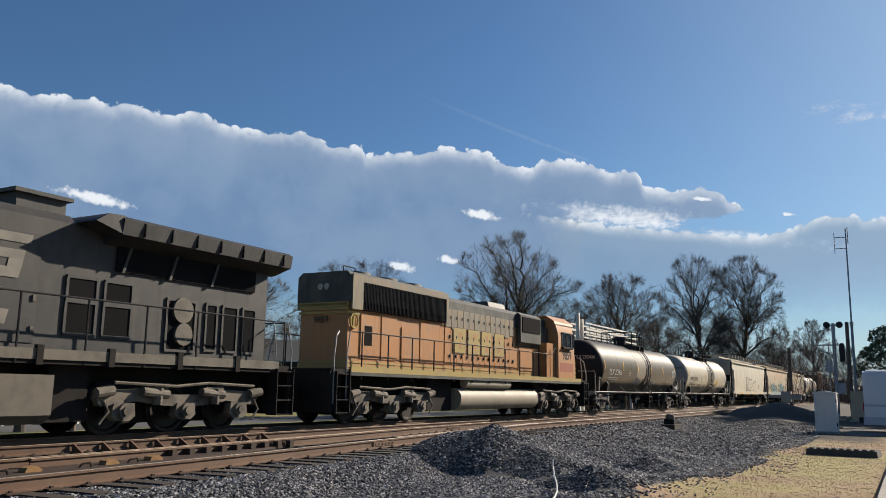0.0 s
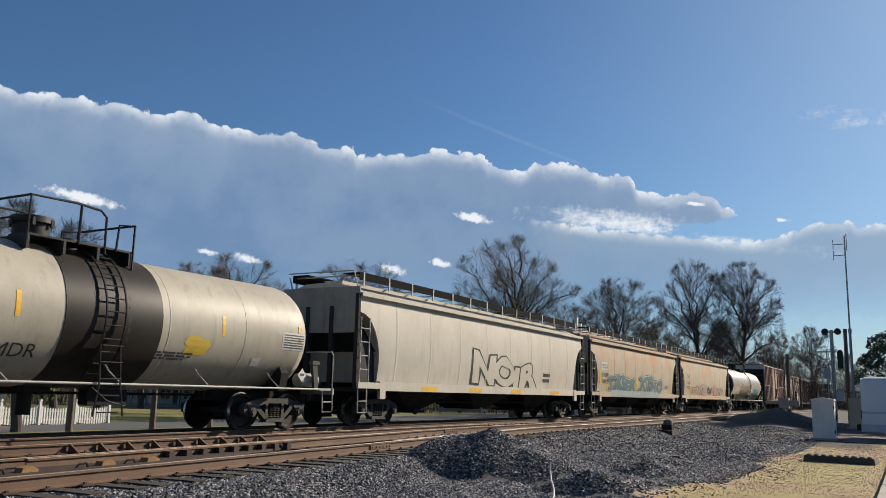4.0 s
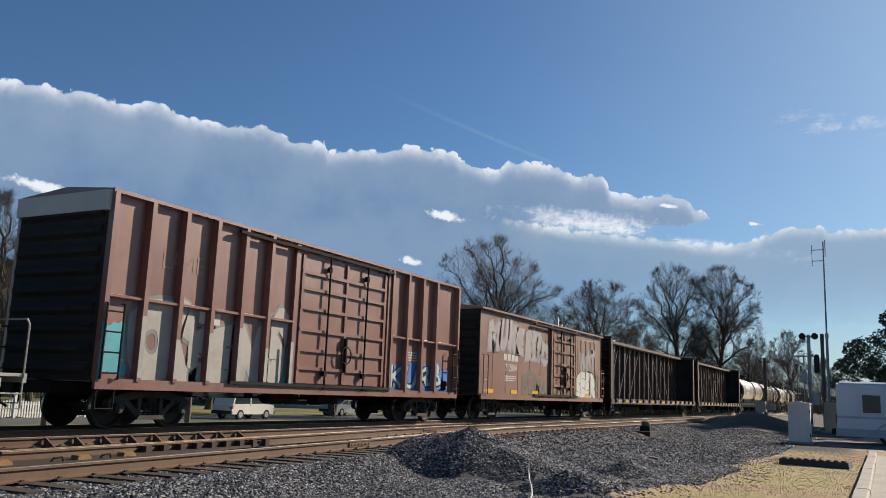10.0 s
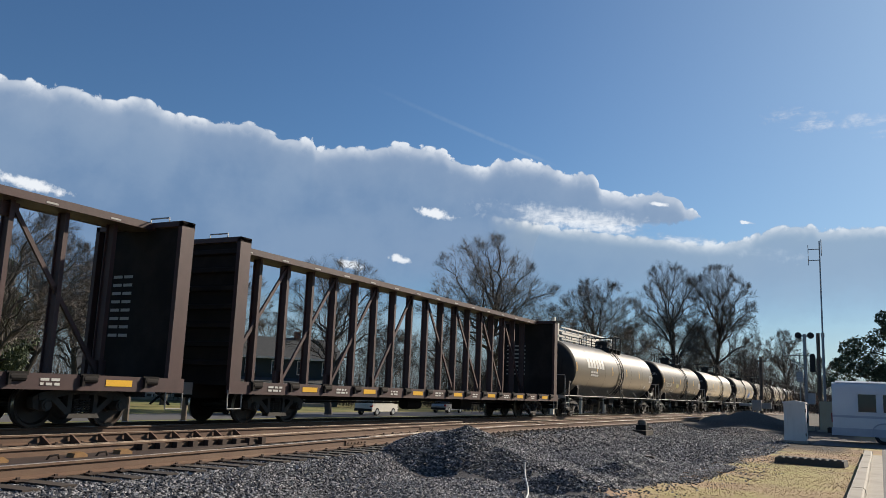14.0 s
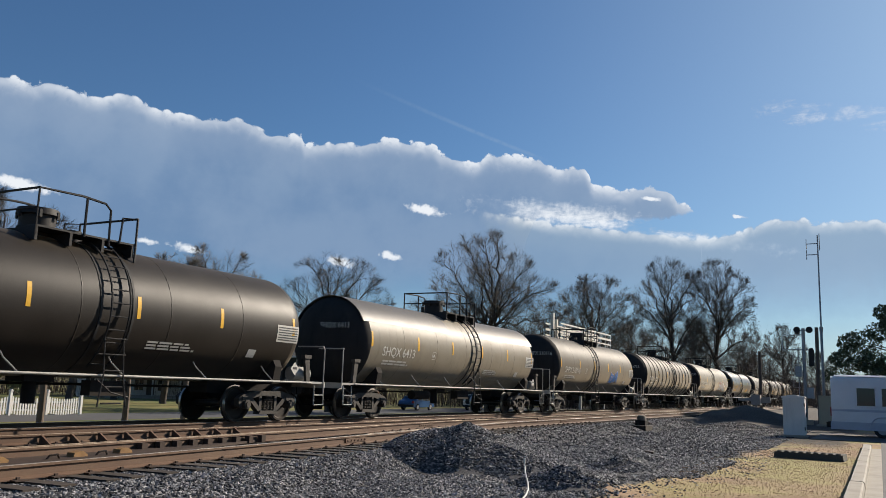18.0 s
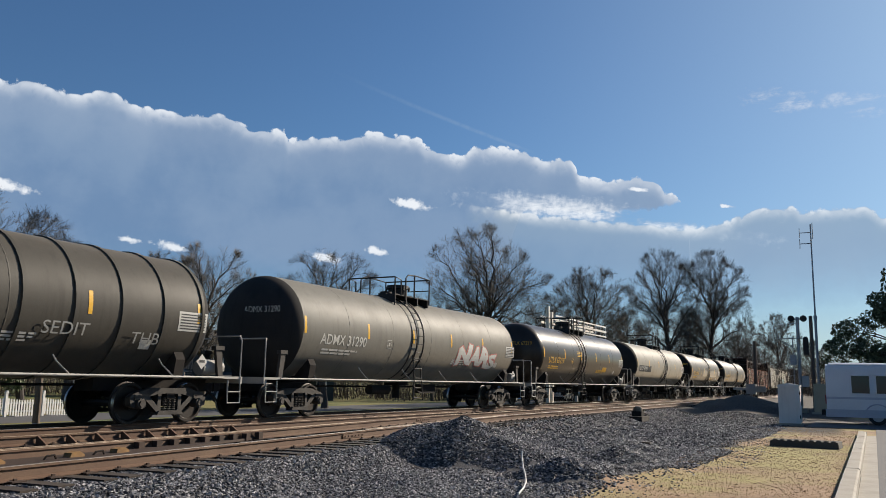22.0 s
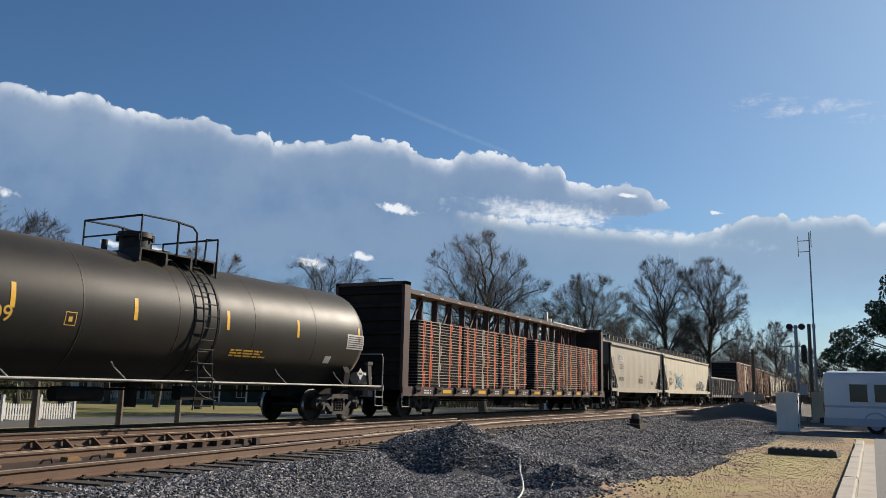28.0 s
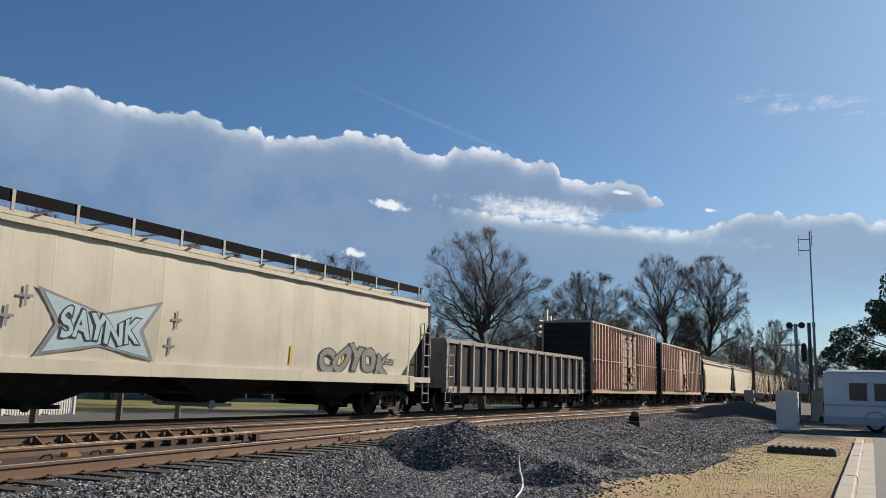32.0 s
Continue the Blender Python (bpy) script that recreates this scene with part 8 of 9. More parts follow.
def build_signals():
    s = thing("railway_signal", pose(60, 4.3, -0.55), "grey steel railway signal with two round heads on top", "signal")
    part("mast", Build().cyl((0, 0, 0), (0, 0, 6.3), 0.11), STEEL, s)
    part("base", Build().box(-0.4, 0.4, -0.4, 0.4, 0, 0.3), CONCRETE, s)
    for y in (-0.38, 0.38):
        h = part("head", Build().cyl((-0.10, y, 6.2), (0.10, y, 6.2), 0.21, 20), BLACK, s)
        part("hood", Build().cyl((0.08, y, 6.22), (0.45, y, 6.20), 0.16, 14), BLACK, h)
    part("head_bar", Build().box(-0.05, 0.05, -0.6, 0.6, 6.12, 6.22), STEEL, s)
    part("head", Build().prism([(-0.17, 3.8), (0.17, 3.8), (0.17, 4.85), (0.09, 5.0), (-0.09, 5.0), (-0.17, 4.85)], "x", -0.05, 0.05), BLACK, s, "", pose(0, -0.45, 0))
    part("hood", Build().cyl((0.05, -0.45, 4.7), (0.4, -0.45, 4.7), 0.12).cyl((0.05, -0.45, 4.2), (0.4, -0.45, 4.2), 0.12), BLACK, s)
    part("platform", Build().box(-0.35, 0.35, -0.3, 1.3, 4.85, 4.9).tube([(0, 1.3, 4.9), (0, 1.3, 5.8), (0, 0.1, 5.9)], 0.03, 6).tube([(0, 1.25, 4.88), (0, 0.1, 4.1)], 0.04, 6), STEEL, s)
    part("relay_box", Build().box(-0.2, 0.2, -0.55, -0.11, 1.7, 2.4), STEEL, s)
    part("relay_box", Build().box(-0.25, 0.25, 0.15, 0.55, 3.1, 3.8), STEEL, s)
    lad = ladder_shape(-0.2, 0.2, 0.35, 0.2, 5.0, 0.35, 0.018)
    part("ladder", lad, STEEL, s)
    cage = Build()
    for k in range(6):
        z = 2.4 + 0.5 * k
        cage.tube([(0.28 * math.cos(a), 0.42 + 0.30 * math.sin(a), z) for a in (radians(-30 + 30 * q) for q in range(9))], 0.014, 5)
    for q in (0.0, 0.25):
        cage.tube([(q, 0.72 - 0.3 * q, 2.4), (q, 0.72 - 0.3 * q, 4.9)], 0.012, 5)
    part("ladder_cage", cage, STEEL, s)
    m = thing("radio_mast", pose(64, 3.4, -0.55), "tall thin steel radio mast with side antennas", "mast")
    part("mast_pole", Build().tube([(0, 0, 0), (0, 0, 6.5), (0, 0, 6.6), (0, 0, 13.3)], (0.10, 0.09, 0.06, 0.045), 10), STEEL, m)
    part("collar", Build().cyl((0, 0, 6.4), (0, 0, 6.7), 0.12), STEEL, m)
    for z in (11.9, 12.7):
        part("antenna", Build().cyl((0, 0, z), (0, 0.75, z), 0.03, 6).cyl((0, 0.75, z - 0.35), (0, 0.75, z + 0.35), 0.025, 6), STEEL, m)
    part("antenna", Build().cyl((0, -0.12, 12.2), (0, -0.12, 13.4), 0.03, 6), STEEL, m)
    p = thing("steel_post", pose(63.0, 3.65, -0.55), "plain dark steel post beside the mast", "post")
    part("post", Build().cyl((0, 0, 0), (0, 0, 6.6), 0.12), WOOD, p)
    b = thing("utility_box", pose(58, 2.95, -0.55), "beige metal utility box on a pad", "utility box")
    part("body", Build().box(-0.35, 0.35, -0.45, 0.45, 0.1, 1.9), coat("beige_paint", (0.42, 0.37, 0.26), None, 0.3, 0.6, streak=0.3), b)
    part("pad", Build().box(-0.5, 0.5, -0.6, 0.6, 0, 0.12), CONCRETE, b)
    w = thing("wooden_pole", pose(84, 9.9, -0.55), "short grey wooden pole beside the crossing", "pole")
    part("pole", Build().cyl((0, 0, 0), (0, 0, 6.0), 0.17, 12), WOOD, w)
    part("crossarm", Build().box(-0.08, 0.08, -0.5, 0.5, 5.5, 5.65), WOOD, w)
    g = thing("crossing_gate", pose(78, 9.6, -0.55), "white crossing gate machine with a counterweight", "crossing gate")
    part("post", Build().cyl((0, 0, 0), (0, 0, 1.3), 0.12), STEEL, g)
    part("machine", Build().box(-0.35, 0.35, -0.4, 0.4, 1.0, 1.9), LIGHT, g)
    part("arm_root", Build().box(-0.06, 0.06, 0.4, 1.5, 1.35, 1.6).box(-0.08, 0.08, -1.2, -0.4, 1.2, 1.7), LIGHT, g)


build_signals()


def build_gantry():
    """Steel signal gantry beyond the main track, its walkway level with the car roofs."""
    WHITED = coat("whitewashed_steel", (0.66, 0.62, 0.54), (0.45, 0.42, 0.36), 0.5, 0.6)
    g = thing("signal_gantry", pose(54.6, 20.0, -0.7), "pale galvanised signal gantry with a railed walkway", "signal gantry")
    for x in (0.0, 0.75):
        part("post", Build().box(x - 0.11, x + 0.11, -0.11, 0.11, 0, 7.15 - 0.5 * x), WHITED, g)
    for x in (6.2, 12.2):
        part("post", Build().box(x - 0.09, x + 0.09, -0.09, 0.09, 0, 5.2), STEEL, g)
    part("deck", Build().box(0.1, 12.4, -0.55, 0.55, 5.18, 5.26), UNDER, g)
    for y in (-0.55, 0.55):
        for z, r in ((5.65, 0.05), (6.05, 0.075), (6.45, 0.05)):
            part("rail", Build().box(0.1, 12.4, y - r / 2, y + r / 2, z - r, z + r), WHITED, g)
        for k in range(9):
            x = 0.9 + 1.42 * k
            part("upright", Build().box(x - 0.025, x + 0.025, y - 0.03, y + 0.03, 5.2, 6.5), STEEL, g)
    for k in range(5):
        x = 1.2 + 2.5 * k
        part("diagonal", Build().tube([(x, -0.56, 5.26), (x + 1.2, -0.56, 6.4)], 0.02, 5), STEEL, g)


build_gantry()


def wheel_part(parent, x, y, z, r, w, tyre, rim):
    t = part("wheel", Build().cyl((0, -w / 2, 0), (0, w / 2, 0), r, 22), tyre, parent, "", pose(x, y, z))
    part("rim", Build().cyl((0, -w / 2 - 0.01, 0), (0, w / 2 + 0.01, 0), r * 0.62, 16), rim, t)
    return t


RUBBER = coat("tyre_rubber", (0.02, 0.02, 0.021), None, 0.4, 0.85)


def build_bus():
    b = thing("shuttle_bus", pose(42.0, 2.0, -0.53, 0, 0, -90), "parked white shuttle bus with dark windows in the shade", "bus")
    W = coat("bus_white_paint", (0.62, 0.64, 0.67), (0.5, 0.51, 0.53), 0.3, 0.35, bump=0.02)
    S = coat("bus_stripe", (0.40, 0.44, 0.52), None, 0.3, 0.4, bump=0.0)
    # built along its own x, the near side at y = 0
    part("body", Build().prism([(0.0, 0.42), (0.0, 2.35), (0.12, 2.62), (0.30, 2.70), (2.0, 2.70), (2.18, 2.62), (2.3, 2.35), (2.3, 0.42)], "x", 0.05, 5.6), W, b)
    part("roof_cap", Build().prism([(0.2, 2.68), (2.1, 2.68), (1.9, 2.76), (0.4, 2.76)], "x", 0.2, 5.5), W, b)
    part("skirt", Build().box(0.0, 5.7, -0.02, 0.06, 0.32, 0.66), S, b)
    part("stripe", Build().box(0.05, 5.6, -0.012, 0.02, 1.12, 1.22), S, b)
    for k in range(4):
        w = part("window", Build().box(1.10 + 1.0 * k, 1.84 + 1.0 * k, -0.015, 0.03, 1.38, 2.18), GLASS, b)
        part("window_frame", Build().box(1.06 + k, 1.11 + k, -0.03, 0.02, 1.34, 2.22).box(1.83 + k, 1.88 + k, -0.03, 0.02, 1.34, 2.22).box(1.06 + k, 1.88 + k, -0.03, 0.02, 2.17, 2.22).box(1.06 + k, 1.88 + k, -0.03, 0.02, 1.34, 1.39), W, w)
    part("rear_bumper", Build().box(-0.18, 0.08, 0.0, 2.3, 0.40, 0.62), UNDER, b)
    part("tail_lamp", Build().box(0.0, 0.06, 0.08, 0.22, 0.9, 1.3), coat("red_lens", (0.35, 0.02, 0.02), None, 0.2, 0.3), b)
    part("cab_front", Build().prism([(5.6, 0.42), (5.6, 2.1), (6.1, 1.9), (6.5, 1.35), (7.6, 1.2), (7.75, 0.9), (7.75, 0.42)], "y", 0.12, 2.18), W, b)
    part("cab_window", Build().prism([(5.75, 1.35), (5.75, 1.95), (6.05, 1.82), (6.4, 1.35)], "y", 0.10, 0.13), GLASS, b)
    part("front_bumper", Build().box(7.7, 7.9, 0.1, 2.2, 0.42, 0.66), UNDER, b)
    for x in (2.1, 6.9):
        for y in (0.14, 2.16):
            wheel_part(b, x, y, 0.39, 0.39, 0.26, RUBBER, STEEL)
    part("wheel_arch", Build().tube([(2.1 + 0.5 * math.cos(a), -0.015, 0.42 + 0.5 * math.sin(a)) for a in (k * 0.3142 for k in range(11))], 0.03, 6), S, b)


build_bus()

# ---- across the tracks ----
strip("road", 18, 320, 38.0, 45.0, -1.325, ASPHALT, "grey asphalt street beyond the tracks", "road")
PICKET = coat("white_picket_paint", (0.70, 0.69, 0.65), (0.5, 0.49, 0.46), 0.3, 0.6)


def build_fence():
    fe = thing("picket_fence", pose(27.0, 44.0, -1.33, 0, 0, 0), "white picket fence with scalloped tops along a yard", "fence")
    picket = Build().prism([(-0.045, 0.05), (0.045, 0.05), (0.045, 0.95), (0, 1.02), (-0.045, 0.95)], "y", -0.02, 0.02).mesh("picket", PICKET)
    x0 = -8.0
    for k in range(8):
        a = x0 + 2.4 * k
        part("post", Build().box(a - 0.07, a + 0.07, -0.07, 0.07, 0, 1.35).prism([(a - 0.1, 1.35), (a + 0.1, 1.35), (a, 1.5)], "y", -0.1, 0.1), PICKET, fe)
        if k < 7:
            part("rail", Build().box(a, a + 2.4, 0.02, 0.06, 0.25, 0.34).box(a, a + 2.4, 0.02, 0.06, 0.72, 0.80), PICKET, fe)
            for i in range(1, 14):
                q = i / 14
                part("picket", picket, PICKET, fe, "", pose(a + 2.4 * q, 0, 0.16 * (4 * (q - 0.5) ** 2 - 0.4)))
    for k, (x, y) in enumerate(((18.4, 24.5), (21.9, 24.5), (24.8, 24.5))):
        p = thing("fence_post", pose(x, y, ground_z(x, y) - 0.05), "dark weathered wooden post beside the tracks", "post", "posts beside the tracks")
        part("post", Build().tube([(0, 0, 0), (0.01, 0, 1.2), (0.0, 0.01, 2.0)], (0.12, 0.11, 0.10), 10), WOOD, p)


build_fence()


def house(name, at, w, d, h, roof_h, wall, roof, label, windows, porch=True, storeys=1):
    ho = thing(name, at, label, "house")
    part("wall", Build().box(0, w, 0, d, 0, h), wall, ho)
    part("roof", Build().prism([(-0.5, h), (d + 0.5, h), (d / 2, h + roof_h)], "x", -0.5, w + 0.5), roof, ho)
    part("eave", Build().box(-0.55, w + 0.55, -0.58, -0.46, h - 0.16, h + 0.04), PICKET, ho)
    part("chimney", Build().box(w * 0.7, w * 0.7 + 0.7, d / 2 - 0.3, d / 2 + 0.3, h, h + roof_h + 0.8), coat(name + "_brick", (0.25, 0.10, 0.07), None, 0.5, 0.8, scale=4), ho)
    for s in range(storeys):
        for k in range(windows):
            x = w * (k + 0.5) / windows
            z = 0.9 + 2.7 * s
            win = part("window", Build().box(x - 0.5, x + 0.5, -0.03, 0.05, z, z + 1.4), GLASS, ho)
            part("window_frame", Build().box(x - 0.6, x - 0.5, -0.06, 0.05, z - 0.1, z + 1.5).box(x + 0.5, x + 0.6, -0.06, 0.05, z - 0.1, z + 1.5).box(x - 0.6, x + 0.6, -0.06, 0.05, z + 1.4, z + 1.5).box(x - 0.6, x + 0.6, -0.06, 0.05, z - 0.1, z).box(x - 0.03, x + 0.03, -0.05, 0.02, z, z + 1.4).box(x - 0.5, x + 0.5, -0.05, 0.02, z + 0.68, z + 0.73), PICKET, win)
    if porch:
        part("porch_roof", Build().prism([(-2.4, 2.5), (-2.4, 2.62), (0, 3.1), (0, 2.9)], "x", w * 0.1, w * 0.9), roof, ho)
        part("porch_beam", Build().box(w * 0.1, w * 0.9, -2.45, -2.3, 2.34, 2.54), PICKET, ho)
        part("porch_floor", Build().box(w * 0.1, w * 0.9, -2.4, 0, 0, 0.35), CONCRETE, ho)
        for k in range(5):
            x = w * 0.1 + 0.15 + (w * 0.8 - 0.3) * k / 4
            part("porch_post", Build().box(x - 0.08, x + 0.08, -2.4, -2.24, 0.3, 2.4), PICKET, ho)
    dr = part("door", Build().box(w * 0.5 - 0.45, w * 0.5 + 0.45, -0.05, 0.02, 0.3, 2.35), WOOD, ho)
    part("door_handle", Build().cyl((w * 0.5 + 0.35, -0.10, 1.3), (w * 0.5 + 0.35, -0.04, 1.3), 0.03, 8), STEEL, dr)


SHINGLE = coat("dark_shingles", (0.055, 0.06, 0.062), (0.09, 0.09, 0.09), 0.5, 0.9, scale=3, grain=14)
house("house", pose(66, 82, -1.33, 0, 0, -38), 16, 8, 3.2, 2.4, PICKET, SHINGLE, "low white clapboard house with a porch and dark roof", 6)
house("house", pose(70, 66, -1.33, 0, 0, -38), 15, 9, 5.4, 2.6, coat("dark_teal_siding", (0.035, 0.05, 0.052), (0.05, 0.06, 0.06), 0.5, 0.7), SHINGLE, "dark two-storey house with white porch trim", 5, True, 2)
house("house", pose(45, 92, -1.33, 0, 0, -25), 13, 8, 3.4, 2.6, coat("pale_siding", (0.45, 0.43, 0.38), (0.36, 0.34, 0.30), 0.5, 0.7), SHINGLE, "pale single-storey house behind the lawn", 5)

# ---- trees ----
BARK = coat("grey_bark", (0.075, 0.065, 0.057), (0.045, 0.039, 0.035), 0.5, 0.9, scale=3, grain=20)
TWIG = coat("brown_twigs", (0.11, 0.096, 0.084), (0.15, 0.13, 0.112), 0.5, 0.9)


def bare_tree(name, seed, height, lobes, label, limbs=22, clear=0.2, girth=0.021):
    """A leafless broadleaf tree: limbs rise and spread from the trunk to the shell of the crown's lobes, each with three orders of side branches."""
    rng = random.Random(seed)
    wood, fine = Build(), Build()

    def inside(p, grow=1.0):
        return any(((p.x - cx) / rx) ** 2 + ((p.y - cy) / ry) ** 2 + ((p.z - cz) / rz) ** 2 < grow for cx, cy, cz, rx, ry, rz, _ in lobes)

    def turned(d, degrees):
        side = d.orthogonal().normalized()
        side.rotate(Matrix.Rotation(rng.uniform(0, 6.283), 3, d))
        a = radians(degrees)
        return (d * math.cos(a) + side * math.sin(a)).normalized()

    def twig(p, d, length):
        q = p + d * length
        o = d.orthogonal().normalized() * 0.0065
        i = len(fine.v)
        fine.v += [tuple(p + o), tuple(p - o), tuple(q + 0.4 * o), tuple(q - 0.4 * o)]
        fine.f.append((i, i + 1, i + 3, i + 2))

    def branch(p0, ctrl, p1, r, order):
        n = (9, 6, 4)[order]
        sway = [Vector((rng.gauss(0, 1), rng.gauss(0, 1), rng.gauss(0, 1))) * (p1 - p0).length * 0.018 for _ in range(n + 1)]
        pts = [p0 * (1 - t) ** 2 + ctrl * 2 * t * (1 - t) + p1 * t * t + sway[k] * (k > 0) for k, t in ((k, k / n) for k in range(n + 1))]
        rad = [max(0.006, r * (1 - 0.88 * k / n)) for k in range(n + 1)]
        (wood if r > 0.05 else fine).tube(pts, rad, 6 if r > 0.08 else (4 if order < 2 else 3))
        length = (p1 - p0).length
        for k in range((15, 9, 7)[order]):
            t = 1.0 - 0.78 * ((k + rng.random()) / (15, 9, 7)[order]) ** 1.25
            f = min(n - 1, int(t * n))
            at = pts[f].lerp(pts[f + 1], t * n - f)
            d = turned((pts[f + 1] - pts[f]).normalized(), rng.uniform(22, 58))
            d = (d + Vector((0, 0, 0.22))).normalized()
            if order == 2:
                twig(at, d, height * rng.uniform(0.016, 0.04))
                continue
            size = length * rng.uniform(0.26, 0.46) * (1.25 - 0.55 * t)
            end = at + d * size
            while not inside(end, 1.02) and size > 0.03 * height and at.z > 0.3 * height:
                size *= 0.75
                end = at + d * size
            branch(at, at.lerp(end, 0.5) + Vector((rng.gauss(0, 1), rng.gauss(0, 1), rng.gauss(-0.4, 1))) * size * 0.06, end, max(0.008, min(0.36 * r, rad[f] * 0.5)), order + 1)
        for _ in range(2 * (order == 2)):
            twig(p1, ((p1 - ctrl).normalized() + Vector((rng.gauss(0, 0.4), rng.gauss(0, 0.4), 0.1))).normalized(), height * 0.03)

    r0 = girth * height
    lead = [Vector((0.02 * height * math.sin(3.1 * k + seed), 0.02 * height * math.cos(2.3 * k), (clear + 0.11 * k) * height)) for k in range(4)]
    wood.tube([(0, 0, -0.4), (0, 0, 0.4)] + [tuple(q) for q in lead], (r0 * 1.4, r0 * 1.1, r0 * 0.9, r0 * 0.72, r0 * 0.55, r0 * 0.4), 10)
    for cx, cy, cz, rx, ry, rz, share in lobes:
        m = max(3, round(limbs * share))
        for k in range(m):
            u = 1 - 1.45 * (k + 0.5) / m  # from the crown's top to below its waist
            a = 2.39996 * k + rng.uniform(-0.35, 0.35)
            w = math.sqrt(1 - u * u) * 0.93
            end = Vector((cx + rx * w * math.cos(a), cy + ry * w * math.sin(a), cz + 0.93 * rz * u))
            if end.z < 0.26 * height:
                continue
            o = lead[min(3, max(0, int((end.z / height - clear - 0.1) * 5 + rng.random())))]
            gap = end - o
            branch(o, o + Vector((0.32 * gap.x, 0.32 * gap.y, 0.62 * gap.z)), end, r0 * rng.uniform(0.30, 0.46), 0)
    t = thing(name, pose(0, 0, 0), label, "tree", "bare trees beyond the tracks")
    for nm, b, mt in (("trunk", wood, BARK), ("crown", fine, TWIG)):
        me = bpy.data.meshes.new(nm)
        me.from_pydata(b.v, [], b.f)
        me.materials.append(mt)
        part(nm, me, mt, t)
    return t


def polar(az, r, z=None):
    x, y = r * math.sin(radians(az)), r * math.cos(radians(az))
    return x, y, (ground_z(x, y) if z is None else z)


def build_trees():
    a = bare_tree("tree", 11, 17.0, ((-0.8, 0, 11.4, 5.0, 4.8, 5.6, 0.5), (3.6, 0.5, 8.2, 5.4, 4.6, 4.4, 0.3), (-4.4, -0.5, 7.6, 4.2, 4.0, 3.6, 0.2)), "tall bare spreading oak against the sky", 27)
    b = bare_tree("tree", 23, 15.0, ((0, 0, 9.6, 5.4, 5.2, 5.4, 0.65), (1.0, 0, 6.4, 5.2, 5.0, 3.8, 0.35)), "tall bare tree with a fan of fine branches", 21)
    c = bare_tree("tree", 37, 12.5, ((0, 0, 7.6, 5.0, 4.9, 4.9, 1.0),), "round bare tree with dense fine twigs", 20)
    d = bare_tree("tree", 51, 15.0, ((-0.4, 0, 10.0, 3.8, 3.8, 5.0, 0.62), (0.7, 0, 6.6, 3.9, 3.8, 3.8, 0.38)), "bare tree with upright limbs", 17)
    tops = ((65.6, 78, 10.9, a, -65), (72.8, 100, 7.9, c, 110), (77.8, 124, 9.1, d, 10), (80.7, 128, 9.0, d, 200), (54.7, 72, 8.9, c, 0), (46.6, 80, 8.9, b, 140), (44.0, 84, 8.1, c, 140),
            (34.0, 46, 11.4, b, 60), (31.0, 50, 11.0, d, 0), (84.7, 235, 4.75, d, 30), (86.6, 250, 3.0, c, 220), (69.6, 110, 6.2, d, 0), (75.2, 140, 5.2, c, 90), (82.4, 175, 4.2, a, 40),
            (62.0, 105, 4.6, b, 300), (58.6, 118, 4.2, c, 33), (50.5, 110, 5.0, d, 12), (41.0, 95, 7.2, b, 77), (38.4, 78, 8.4, a, 250), (36.0, 60, 9.0, c, 15), (67.6, 120, 4.4, c, 12), (79.4, 170, 4.8, b, 120), (71.4, 130, 4.6, a, 320))
    first = {}
    for az, r, el, proto, turn in tops:
        x, y, z = polar(az, r)
        h = 1.04 + r * math.tan(radians(el)) - z
        base = {a: 17.0, b: 15.0, c: 12.5, d: 15.0}[proto]
        m = pose(x, y, z - 0.1, 0, 0, turn)
        if proto in first:
            t = copy_thing(proto, m)
        else:
            first[proto] = True
            t = proto
            t.matrix_basis = m
        t.scale = (h / base,) * 3
    return a


build_trees()


def evergreen(name, seed, height, width, label, mat):
    """A broad evergreen: trunk, limbs and a crown of leaf clumps with gaps."""
    rng = np.random.default_rng(seed)
    t = thing(name, pose(0, 0, 0), label, "tree", "evergreens")
    wood = Build().tube([(0, 0, -0.3), (0.1, 0, height * 0.3), (0, 0.1, height * 0.65), (0, 0, height * 0.95)], (0.35, 0.28, 0.16, 0.03), 9)
    clumps = []
    for k in range(46):
        z = height * (0.14 + 0.80 * rng.random())
        q = z / height
        rad = width / 2 * (0.35 + 1.0 * math.sin(math.pi * min(1, 0.18 + q * 0.86)) ** 0.8) * (0.45 + 0.5 * rng.random())
        a = rng.random() * 6.28
        e = (rad * math.cos(a), rad * math.sin(a), z)
        wood.tube([(0, 0, z * 0.82), (e[0] * 0.5, e[1] * 0.5, z * 0.93), e], (0.07, 0.05, 0.02), 5)
        clumps.append(e)
    part("trunk", wood, BARK, t)
    v, f = [], []
    for cx, cy, cz in clumps:
        s = width * (0.09 + 0.07 * rng.random())
        for _ in range(420):
            d = rng.normal(size=3)
            d *= s * (0.5 + 0.6 * rng.random() ** 0.5) / np.linalg.norm(d)
            p = np.array((cx, cy, cz)) + d * np.array((1, 1, 0.75))
            u, w = rng.normal(size=3), rng.normal(size=3)
            u, w = 0.16 * u / np.linalg.norm(u), 0.09 * w / np.linalg.norm(w)
            k = len(v)
            v += [tuple(p - u), tuple(p + w), tuple(p + u), tuple(p - w)]
            f.append((k, k + 1, k + 2, k + 3))
    me = bpy.data.meshes.new("crown")
    me.from_pydata(v, [], f)
    me.materials.append(mat)
    part("crown", me, mat, t)
    return t


